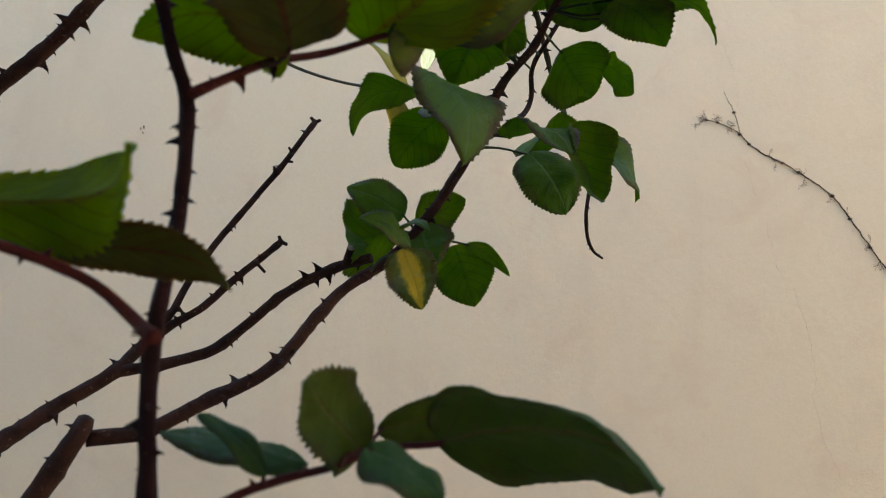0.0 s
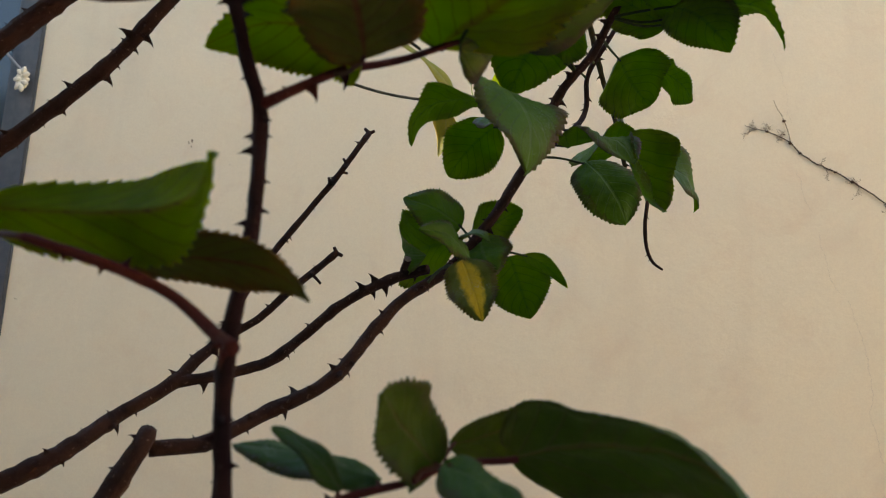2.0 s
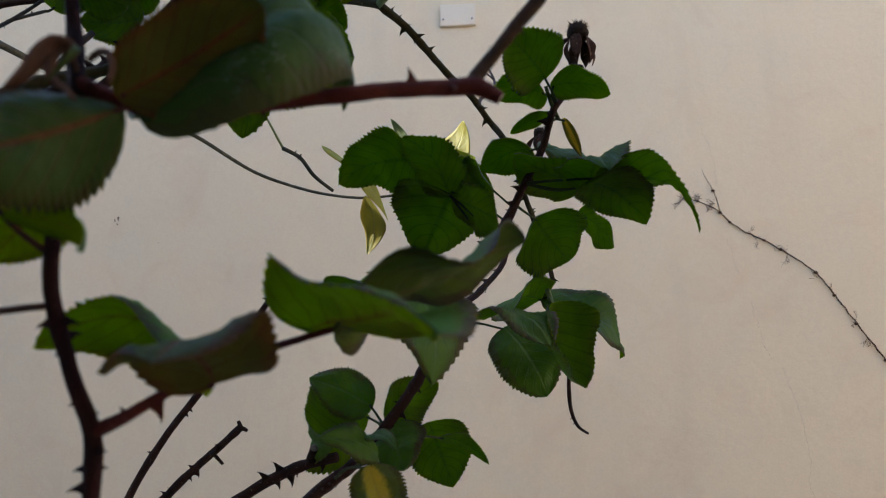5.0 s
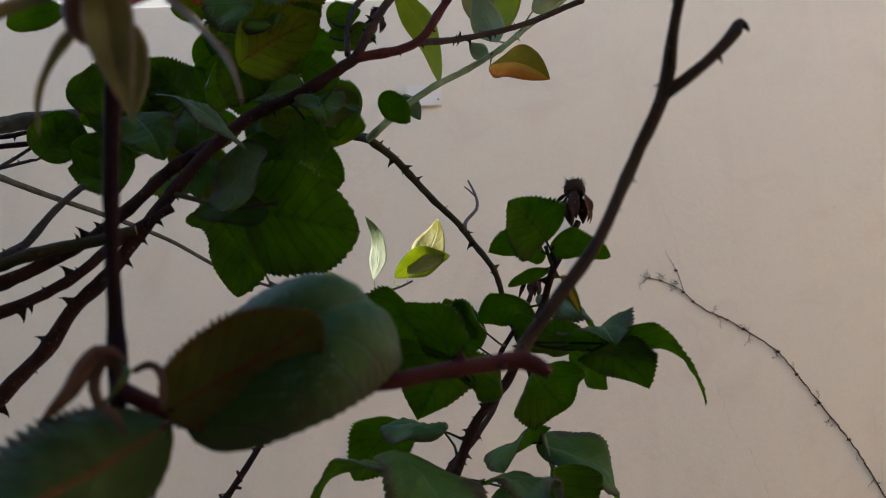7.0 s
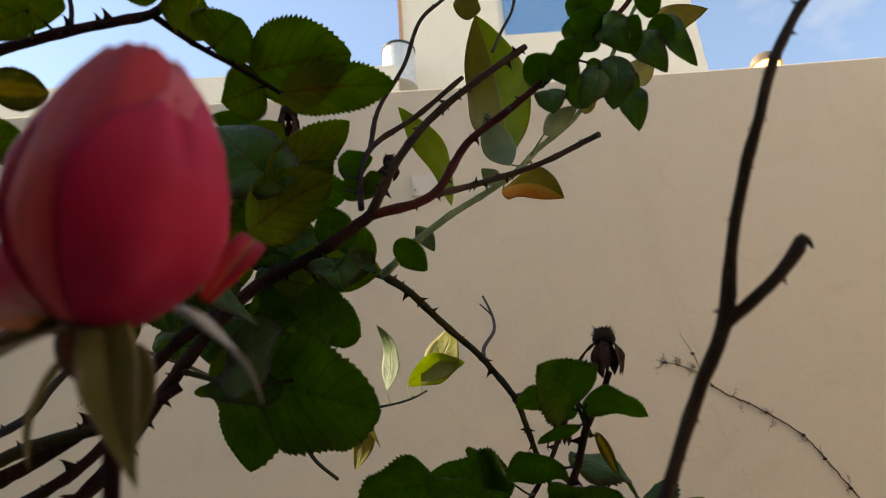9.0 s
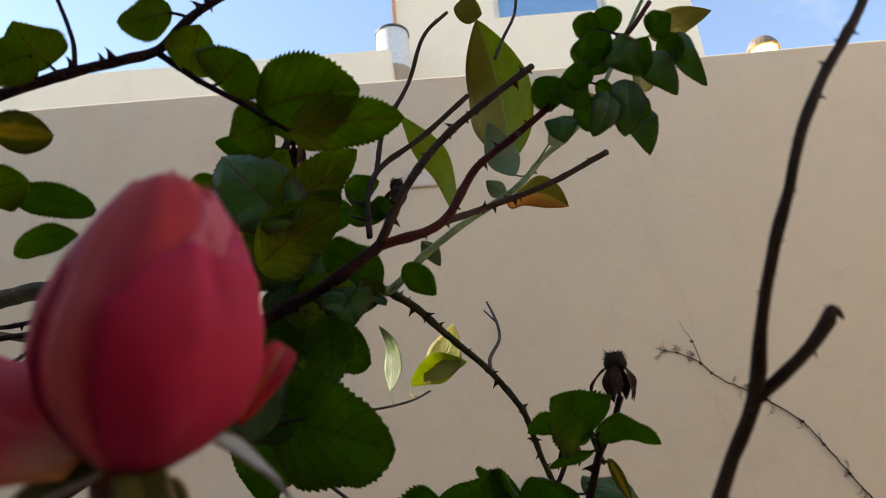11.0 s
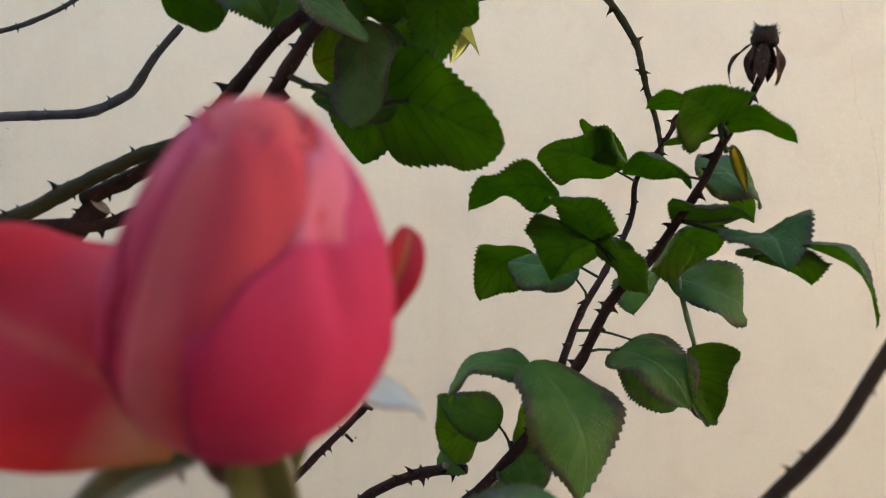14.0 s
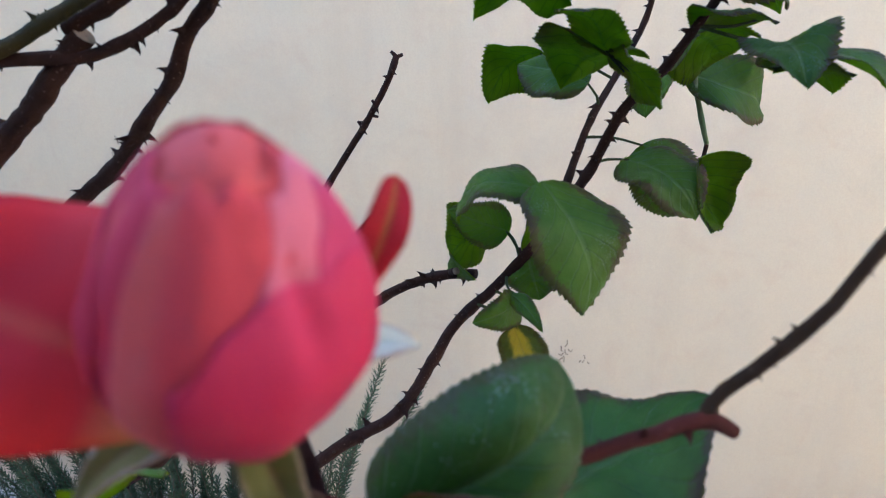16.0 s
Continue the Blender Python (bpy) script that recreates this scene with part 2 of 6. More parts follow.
petal_pink = petal_material("rose_petal_pink", (0.50, 0.03, 0.08), (0.64, 0.070, 0.130), (0.80, 0.25, 0.33))
petal_striped = petal_material("rose_petal_rolled_margin", (0.56, 0.040, 0.060), (0.60, 0.038, 0.066), (0.72, 0.105, 0.130), 0.30, (0.78, 0.185, 0.180), 0.25)
petal_side = petal_material("rose_petal_side", (0.34, 0.010, 0.026), (0.50, 0.022, 0.060), (0.66, 0.070, 0.130))
petal_small = petal_material("rose_petal_small", (0.44, 0.03, 0.03), (0.46, 0.022, 0.025), (0.40, 0.016, 0.03), 0.3, (0.26, 0.20, 0.04))


def bark_material(name, dark, light, fleck, rough=0.6, fleck_amount=0.5):
    m = Mat(name, rough + 0.1, 0.10)
    vec = m.coord("Object")
    long_grain = m.noise(m.coord("UV", (30.0, 6.0, 1.0)), 4.0, 5.0, 0.6)
    blotch = m.noise(vec, 90.0, 4.0)
    col = m.mix(m.ramp(blotch, (0.3, 0.0), (0.7, 1.0)), dark, light)
    col = m.mix(m.ramp(long_grain, (0.60, 0.0), (0.80, fleck_amount * 0.7)), col, fleck)
    pores = m.ramp(m.noise(vec, 520.0, 2.0), (0.66, 0.0), (0.72, 1.0))
    col = m.mix(m.math("MULTIPLY", pores, fleck_amount), col, fleck)
    m.color(col)
    m.bump(m.math("ADD", long_grain, m.math("MULTIPLY_ADD", blotch, 1.5, m.noise(vec, 600.0, 4.0))), 0.9, 0.0009)
    return m.m


cane_bark = bark_material("old_cane_bark", (0.020, 0.008, 0.005), (0.046, 0.019, 0.013), (0.20, 0.12, 0.09))
cane_dark = bark_material("dark_cane_bark", (0.016, 0.004, 0.005), (0.029, 0.008, 0.009), (0.09, 0.04, 0.035), 0.5, 0.3)
cane_red = bark_material("red_cane_bark", (0.060, 0.010, 0.008), (0.105, 0.022, 0.016), (0.24, 0.11, 0.08), 0.48, 0.35)
cane_brown = bark_material("brown_cane_bark", (0.036, 0.018, 0.009), (0.066, 0.035, 0.018), (0.18, 0.11, 0.07), 0.52, 0.4)
cane_green = bark_material("green_cane_bark", (0.026, 0.022, 0.006), (0.040, 0.030, 0.009), (0.16, 0.11, 0.06), 0.52, 0.4)
cane_grey = bark_material("grey_dry_twig", (0.060, 0.052, 0.048), (0.110, 0.095, 0.088), (0.24, 0.21, 0.19), 0.75, 0.5)
lemon_bark = bark_material("lemon_branch_bark", (0.045, 0.040, 0.026), (0.110, 0.100, 0.070), (0.26, 0.24, 0.18), 0.7, 0.6)
lemon_green = bark_material("green_lemon_branch", (0.150, 0.200, 0.085), (0.230, 0.280, 0.130), (0.34, 0.34, 0.24), 0.55, 0.4)
front_rose_green = bark_material("front_leaf_stalk", (0.091, 0.035, 0.021), (0.119, 0.056, 0.028), (0.2, 0.12, 0.06), 0.5, 0.2)
back_rose_green = bark_material("back_leaf_stalk", (0.036, 0.051, 0.015), (0.054, 0.066, 0.021), (0.14, 0.12, 0.06), 0.5, 0.2)
side_rose_green = bark_material("side_leaf_stalk", (0.042, 0.045, 0.015), (0.066, 0.054, 0.021), (0.14, 0.12, 0.06), 0.5, 0.2)
lemon_tree_green = bark_material("lemon_leaf_stalk", (0.200, 0.230, 0.070), (0.270, 0.280, 0.090), (0.3, 0.3, 0.14), 0.5, 0.2)
stipule_brown = bark_material("withered_stipule", (0.10, 0.045, 0.025), (0.17, 0.085, 0.05), (0.24, 0.14, 0.10), 0.7, 0.2)
cut_wood = bark_material("cut_cane_end", (0.26, 0.19, 0.14), (0.44, 0.36, 0.29), (0.16, 0.11, 0.08), 0.8, 0.4)
dead_petal = bark_material("dry_flower_remains", (0.030, 0.015, 0.010), (0.120, 0.060, 0.040), (0.30, 0.18, 0.12), 0.85, 0.6)
dead_dark = bark_material("dry_flower_core", (0.022, 0.015, 0.012), (0.060, 0.040, 0.030), (0.14, 0.10, 0.07), 0.9, 0.3)


def plaster(name, base, warm, stain, scale=1.0):
    m = Mat(name, 0.85, 0.25)
    vec = m.coord("Object")
    broad = m.noise(vec, 0.7 * scale, 5.0, 0.6, 0.4)
    cloudy = m.noise(vec, 3.2 * scale, 6.0, 0.62, 0.6)
    streak = m.noise(m.coord("Object", (3.0, 3.0, 0.35)), 2.4 * scale, 5.0, 0.6)
    fine = m.noise(vec, 240.0, 4.0, 0.6)
    sand = m.noise(vec, 60.0, 5.0, 0.6)
    col = m.mix(m.ramp(broad, (0.35, 0.0), (0.65, 1.0)), base, warm)
    col = m.mix(m.ramp(cloudy, (0.52, 0.0), (0.82, 0.55)), col, stain)
    col = m.mix(m.ramp(streak, (0.55, 0.0), (0.80, 0.40)), col, stain)
    col = m.mix(m.math("MULTIPLY", m.ramp(sand, (0.4, 0.0), (0.7, 1.0)), 0.10), col, stain)
    col = m.mix(m.math("MULTIPLY", m.ramp(fine, (0.40, 0.0), (0.62, 1.0)), 0.22), col, stain)
    smudge = m.noise(vec, 6.5 * scale, 7.0, 0.68, 0.9)
    col = m.mix(m.ramp(smudge, (0.54, 0.0), (0.78, 0.42)), col, tuple(c * k for c, k in zip(stain, (1.04, 0.94, 0.92))))
    specks = m.ramp(m.noise(vec, 34.0, 2.0), (0.765, 0.0), (0.785, 0.5))
    col = m.mix(specks, col, (0.34, 0.25, 0.17))
    m.color(col)
    m.bump(m.math("ADD", m.math("MULTIPLY", sand, 1.0), m.math("ADD", m.math("MULTIPLY", cloudy, 2.0), m.math("MULTIPLY", fine, 0.25))), 0.20, 0.004)
    return m.m


wall_plaster = plaster("cream_plaster", (0.73, 0.615, 0.445), (0.76, 0.635, 0.45), (0.63, 0.50, 0.355))
tower_plaster = plaster("pale_plaster", (0.74, 0.66, 0.54), (0.75, 0.67, 0.54), (0.66, 0.57, 0.46))
rear_plaster = plaster("rear_plaster", (0.52, 0.46, 0.38), (0.54, 0.47, 0.38), (0.42, 0.36, 0.29))


def plain(name, a, b, rough, metal=0.0, scale=40.0, spec=0.4, bump=0.2):
    m = Mat(name, rough, spec, metal)
    vec = m.coord("Object")
    m.color(m.mix(m.ramp(m.noise(vec, scale, 6.0), (0.35, 0.0), (0.7, 1.0)), a, b))
    m.bump(m.noise(vec, scale * 8, 4.0), bump, 0.001)
    return m.m


frame_paint = plain("grey_frame_paint", (0.060, 0.062, 0.070), (0.085, 0.085, 0.092), 0.5)
pane_dark = plain("dark_blue_glazing", (0.018, 0.030, 0.042), (0.022, 0.036, 0.050), 0.12, 0.0, 3.0, 0.5, 0.02)
ivory_thread = plain("ivory_thread", (0.62, 0.55, 0.42), (0.74, 0.68, 0.55), 0.9, 0.0, 300.0)
cord_grey = plain("grey_cord", (0.20, 0.19, 0.18), (0.28, 0.27, 0.26), 0.8)
black_metal = plain("black_metal", (0.016, 0.016, 0.018), (0.03, 0.03, 0.03), 0.45)
white_plastic = plain("white_plastic", (0.66, 0.64, 0.60), (0.72, 0.70, 0.66), 0.5)
vent_metal = plain("pale_vent_metal", (0.50, 0.50, 0.50), (0.62, 0.62, 0.61), 0.5, 0.3)
lamp_rim = plain("lamp_rim", (0.20, 0.15, 0.10), (0.27, 0.21, 0.15), 0.5)
red_tile = plain("terracotta_edge", (0.46, 0.24, 0.14), (0.56, 0.30, 0.18), 0.8)
paving = plain("pale_bounce_floor", (0.44, 0.40, 0.34), (0.56, 0.51, 0.44), 0.9, 0.0, 6.0, 0.2, 0.5)
vine_dry = bark_material("dry_vine_bark", (0.040, 0.020, 0.012), (0.110, 0.062, 0.040), (0.24, 0.17, 0.13), 0.85, 0.4)
vine_root = bark_material("dry_vine_rootlets", (0.120, 0.070, 0.050), (0.210, 0.130, 0.095), (0.34, 0.26, 0.2), 0.9, 0.3)
crack_mat = plain("hairline_crack", (0.60, 0.49, 0.36), (0.67, 0.55, 0.41), 0.95)
rosemary_green = leaf_material("rosemary_needle", (0.020, 0.044, 0.024), (0.048, 0.085, 0.048), (0.14, 0.19, 0.12), (0.16, 0.18, 0.10), 0.3, 0.5, (0.20, 0.34, 0.10), 0.2)
rosemary_wood = bark_material("rosemary_wood", (0.10, 0.075, 0.05), (0.17, 0.13, 0.09), (0.24, 0.19, 0.14), 0.8, 0.4)
lamp_glow = bpy.data.materials.new("warm_lamp_glass")
lamp_glow.use_nodes = True
lamp_glow.node_tree.nodes["Principled BSDF"].inputs["Base Color"].default_value = (0.9, 0.7, 0.35, 1)
lamp_glow.node_tree.nodes["Principled BSDF"].inputs["Emission Color"].default_value = (1.0, 0.68, 0.22, 1)
lamp_glow.node_tree.nodes["Principled BSDF"].inputs["Emission Strength"].default_value = 1.6


# ---- builders ----
def mesh_of(name, verts, faces, mats, uvs=None, slots=None, smooth=True, rim=0):
    me = bpy.data.meshes.new(name)
    me.from_pydata([tuple(v) for v in verts], [], faces)
    for m in mats:
        me.materials.append(m)
    if uvs is not None:
        layer = me.uv_layers.new(name="UVMap")
        for loop in me.loops:
            layer.data[loop.index].uv = uvs[loop.vertex_index]
    if slots is not None:
        me.polygons.foreach_set("material_index", slots)
    if smooth:
        me.polygons.foreach_set("use_smooth", [i < len(me.polygons) - rim for i in range(len(me.polygons))])
    me.update()
    return me


def child(name, me, parent, label=""):
    ob = new(name, me)
    ob.parent = parent
    ob.matrix_parent_inverse = parent.matrix_basis.inverted()
    return tagged(ob, label)


def part(name, bm, material, parent, label=""):
    """Links a bmesh as one mesh object under a thing or part."""
    me = bpy.data.meshes.new(name)
    bm.to_mesh(me)
    bm.free()
    me.materials.append(material)
    return child(name, me, parent, label)


def thing(name, place, label, category, group="", kind=""):
    ob = new(name)
    ob.empty_display_size = 0.05
    ob.location = place
    ob.matrix_basis = Matrix.Translation(place)
    return tagged(ob, label, category, group, kind)


def box(bm, lo, hi, bevel=0.0):
    m = Matrix.Translation((Vector(lo) + Vector(hi)) / 2) @ Matrix.Diagonal((*(Vector(hi) - Vector(lo)), 1))
    made = bmesh.ops.create_cube(bm, size=1, matrix=m)
    if bevel:
        edges = list({e for v in made["verts"] for e in v.link_edges})
        bmesh.ops.bevel(bm, geom=edges, offset=bevel, segments=2, affect="EDGES")
    return bm


def spline(pts, step):
    """A smooth curve through points of any width, about step apart."""
    p = np.array(pts, float)
    seg = np.maximum(1e-6, np.linalg.norm(np.diff(p[:, :3], axis=0), axis=1))
    slope = np.diff(p, axis=0) / seg[:, None]
    tangent = np.vstack([slope[:1], (slope[:-1] * seg[1:, None] + slope[1:] * seg[:-1, None]) / (seg[1:] + seg[:-1])[:, None], slope[-1:]])
    rows = []
    for i in range(len(seg)):
        k = max(2, min(24, int(seg[i] / step)))
        for s in range(k):
            t = s / k
            q = (2 * t ** 3 - 3 * t * t + 1) * p[i] + (t ** 3 - 2 * t * t + t) * seg[i] * tangent[i] + (3 * t * t - 2 * t ** 3) * p[i + 1] + (t ** 3 - t * t) * seg[i] * tangent[i + 1]
            q[3:] = p[i, 3:] + (p[i + 1, 3:] - p[i, 3:]) * t
            rows.append(q)
    rows.append(p[-1])
    return np.array(rows)


def tube(path, radii, sides, rough=0.0, rng=None, uv_scale=1.0):
    """Rings along a path; closed at both ends."""
    verts, uvs, faces = [], [], []
    n = len(path)
    up = Vector((0.31, 0.17, 0.93))
    along = 0.0
    for i in range(n):
        a = Vector(path[min(n - 1, i + 1)]) - Vector(path[max(0, i - 1)])
        a.normalize()
        x = up.cross(a).normalized()
        y = a.cross(x)
        up = y.copy() if abs(y.dot(a)) < 0.9 else up
        if i:
            along += (Vector(path[i]) - Vector(path[i - 1])).length
        for k in range(sides):
            w = 2 * math.pi * k / sides
            r = radii[i] * (1 + (rng.uniform(-rough, rough) if rng else 0))
            verts.append(Vector(path[i]) + (x * math.cos(w) + y * math.sin(w)) * r)
            uvs.append((k / sides, along * 10 * uv_scale))
        up = y
    for i in range(n - 1):
        for k in range(sides):
            a, b = i * sides + k, i * sides + (k + 1) % sides
            faces.append((a, b, b + sides, a + sides))
    faces.append(tuple(range(sides - 1, -1, -1)))
    faces.append(tuple(range((n - 1) * sides, n * sides)))
    return verts, uvs, faces


STEM_RNG = random.Random(11)
CANES, FEET = {}, {}


def thorn_mesh():
    verts, faces = [], []
    rings = [(0.0, 0.0, 0.55, 0.30), (0.35, -0.02, 0.28, 0.15), (0.72, -0.10, 0.12, 0.07)]
    for h, drop, lx, ly in rings:
        for k in range(5):
            w = 2 * math.pi * k / 5
            verts.append((h, ly * math.sin(w), drop + lx * math.cos(w) * 0.8))
    verts.append((1.0, 0.0, -0.28))
    for r in range(2):
        for k in range(5):
            a, b = r * 5 + k, r * 5 + (k + 1) % 5
            faces.append((a, b, b + 5, a + 5))
    for k in range(5):
        faces.append((10 + k, 10 + (k + 1) % 5, 15))
    return verts, faces


THORNS = {}


def thorn_for(mat):
    if mat.name not in THORNS:
        v, f = thorn_mesh()
        THORNS[mat.name] = mesh_of("thorn", v, f, [mat])
    return THORNS[mat.name]


def stem(bush, pts, mat, name="cane", thorns=0, cut=False, spike=1.0, bare=9.0):
    """A tapering cane through (x, y, z, radius in mm), with joints and thorns."""
    rng = STEM_RNG
    thin = max(p[3] for p in pts)
    row = spline(pts, 0.004 if name != "leaf_stalk" else 0.006)
    radii = row[:, 3] * 0.001
    n = len(row)
    if name in ("cane", "shoot", "branch"):
        length = np.r_[0, np.cumsum(np.linalg.norm(np.diff(row[:, :3], axis=0), axis=1))]
        gap, first = rng.uniform(0.03, 0.045), rng.uniform(0.01, 0.03)
        swell = np.exp(-(((length - first + gap / 2) % gap - gap / 2) / 0.0035) ** 2)
        radii = radii * (1 + 0.16 * swell)
        wob = np.array([[rng.uniform(-1, 1) for _ in range(3)] for _ in range(n)])
        row[:, :3] += wob * (0.05 * radii[:, None])
    sides = 10 if thin > 1.4 else 7
    v, uv, f = tube(row[:, :3], radii, sides, 0.05 if name != "leaf_stalk" else 0.0, rng)
    mats, slots = [mat], None
    if cut:
        mats = [mat, cut_wood]
        slots = [0] * (len(f) - 1) + [1]
    ob = child(name, mesh_of(name, v, f, mats, uv, slots), bush)
    if name in ("cane", "shoot", "twig", "branch"):
        CANES.setdefault(bush, []).extend((q[:3], q[3]) for q in row[:: 3])
    if thorns:
        me = thorn_for(mat)
        lo = n // 3 if pts[0][2] < 0.2 else 0
        for _ in range(int(thorns * 1.7)):
            i = rng.randrange(lo + 1, n - 1)
            p = Vector(row[i, :3])
            if p.z > bare:
                continue
            a = (Vector(row[i + 1, :3]) - Vector(row[i - 1, :3])).normalized()
            side = Vector((rng.uniform(-1, 1), rng.uniform(-0.8, 0.8), rng.uniform(-1, 1)))
            side = (side - a * side.dot(a)).normalized()
            z = a if a.z >= 0 else -a
            y = z.cross(side)
            size = rng.choice((0.0014, 0.0018, 0.0022, 0.0028, 0.0036, 0.0048)) * spike * (1.4 if thin > 3 else 1.15 if thin > 1.8 else 0.6)
            m = Matrix((side, y, z)).transposed().to_4x4()
            t = new("thorn", me)
            t.parent = ob
            t.matrix_basis = Matrix.Translation(p + side * radii[i] * 0.85) @ m @ Matrix.Diagonal((size, size, size, 1))
    return ob


LEAF_RNG = random.Random(5)


def leaf(bush, base, tip, normal, width, curl, fold, kind, name="leaf", roll=None, hook=0.0, wave=None):
    """One leaf from base to tip, its upper side towards normal: bowed by curl, folded along the midrib, the margins rolled
    down by roll and the tip hooked down by hook, toothed at the edge."""
    rng = LEAF_RNG
    upper, under, form = kind[:3]
    b, t = Vector(base), Vector(tip)
    a = t - b
    size = a.length
    a.normalize()
    nrm = Vector(normal)
    nrm = (nrm - a * nrm.dot(a)).normalized()
    side = a.cross(nrm)
    rosy = form == "rose"
    calm = 0.4 if kind is rose_front and width > 0.035 else 1.0
    steps, half = (69, 6) if rosy else (22, 5)
    nick = [rng.uniform(0.45, 1.25) for _ in range(2 * steps + 4)]
    twist, bend, lean = rng.uniform(-0.12, 0.12), rng.uniform(-0.03, 0.03), rng.uniform(-0.06, 0.06)
    ripple = rng.uniform(0.045, 0.11) if wave is None else wave
    droop = rng.uniform(0.05, 0.20) if roll is None else roll
    droop = droop if rosy else (roll or 0.0)
    uneven = 0.022
    swell, point = rng.uniform(0.46, 0.56), rng.uniform(0.66, 0.84)
    crest = swell / (swell + point)
    phase, teeth = rng.uniform(0, 6.28), calm * rng.uniform(0.07, 0.105) * min(1.0, 0.030 / width)
    verts, uvs = [], []
    thick = 0.00018
    for layer in (1, -1):
        for i in range(steps + 1):
            u = i / steps
            if not 0 < u < 1:
                prof = 0.0 if form != "petal" or u else 0.32
            elif rosy:
                prof = (u / crest) ** swell * ((1 - u) / (1 - crest)) ** point
            elif form == "sepal":
                prof = (1 - u ** 1.15) ** 0.85 * (0.72 + 0.5 * math.sin(math.pi * u))
            elif form == "petal":
                prof = min(1, 0.32 + 1.25 * u) * (1 - u ** 6) ** 0.5
            else:
                prof = math.sin(math.pi * u ** 0.9) ** 0.85
            if form == "sepal" and u == 0:
                prof = 0.72
            w = 0.5 * width * prof
            spine = b + a * size * u + nrm * (size * (curl * 4 * u * (1 - u) * (0.75 + 0.5 * u) - hook * max(0.0, u - 0.55) ** 2 * 2)) + side * (bend * size * math.sin(math.pi * u))
            for k in range(-half, half + 1):
                s = k / half
                edge = abs(s)
                reach = w * s
                push = 0.0
                reach *= 1 + uneven * math.sin(5.3 * u + phase + (1.3 if s > 0 else 0)) + 0.6 * uneven * math.sin(13.0 * u + 2 * phase + (2.6 if s > 0 else 0))
                if rosy and edge == 1 and 1 < i < steps - 1:
                    odd = nick[i + (steps if s > 0 else 0)]
                    reach *= 1 + teeth * odd * (-0.5, 0.25, 1.0)[i % 3]
                    push = calm * size * odd * (0.0, 0.005, 0.016)[i % 3]
                lift = ripple * width * edge * math.sin(9 * u + phase + (2.1 if s > 0 else 0)) * prof
                lift += 0.018 * calm * width * math.cos(2 * math.pi * (u * 7.3 - edge * 2.3)) * edge * (1 - edge) * 3 * prof
                lift -= droop * width * edge ** 2.5 * prof
                if form == "petal":
                    lift += 0.05 * width * noise.noise((u * 2.2 + phase, s * 1.6, 3.0))
                if rosy:
                    lift += 0.06 * width * noise.noise((u * 2.6 + phase * 7, s * 1.7, phase)) + 0.018 * width * noise.noise((u * 9 + phase * 5, s * 5, phase))
                turn = lean + twist * (u - 0.4)
                phi = fold * (1 - 0.25 * edge)
                out, rise = reach * math.cos(phi), abs(reach) * math.sin(phi) + lift
                p = spine + side * (out * math.cos(turn) - rise * math.sin(turn)) + nrm * (out * math.sin(turn) + rise * math.cos(turn)) + a * push
                if layer < 0:
                    p = p - nrm * thick * 2
                verts.append(p)
                uvs.append((u, edge))
    wide = 2 * half + 1
    count = (steps + 1) * wide
    faces, slots = [], []
    for i in range(steps):
        for k in range(wide - 1):
            q = i * wide + k
            faces.append((q, q + 1, q + 1 + wide, q + wide))
            other = len(kind) > 3 and (k < half) == kind[4]
            slots.append(2 if other else 0)
            q += count
            faces.append((q, q + wide, q + 1 + wide, q + 1))
            slots.append(2 if other else 1)
    rim = [k for k in range(wide)] + [i * wide + wide - 1 for i in range(1, steps + 1)] + [steps * wide + k for k in range(wide - 2, -1, -1)] + [i * wide for i in range(steps - 1, 0, -1)]
    for q in range(len(rim)):
        p, r = rim[q], rim[(q + 1) % len(rim)]
        faces.append((p, p + count, r + count, r))
        slots.append(0)
    me = mesh_of(name, verts, faces, [upper, under, *kind[3:4]], uvs, slots, rim=len(rim))
    if rosy or form == "smooth":
        FEET.setdefault(bush, []).append((b, a))
    return child(name, me, bush)


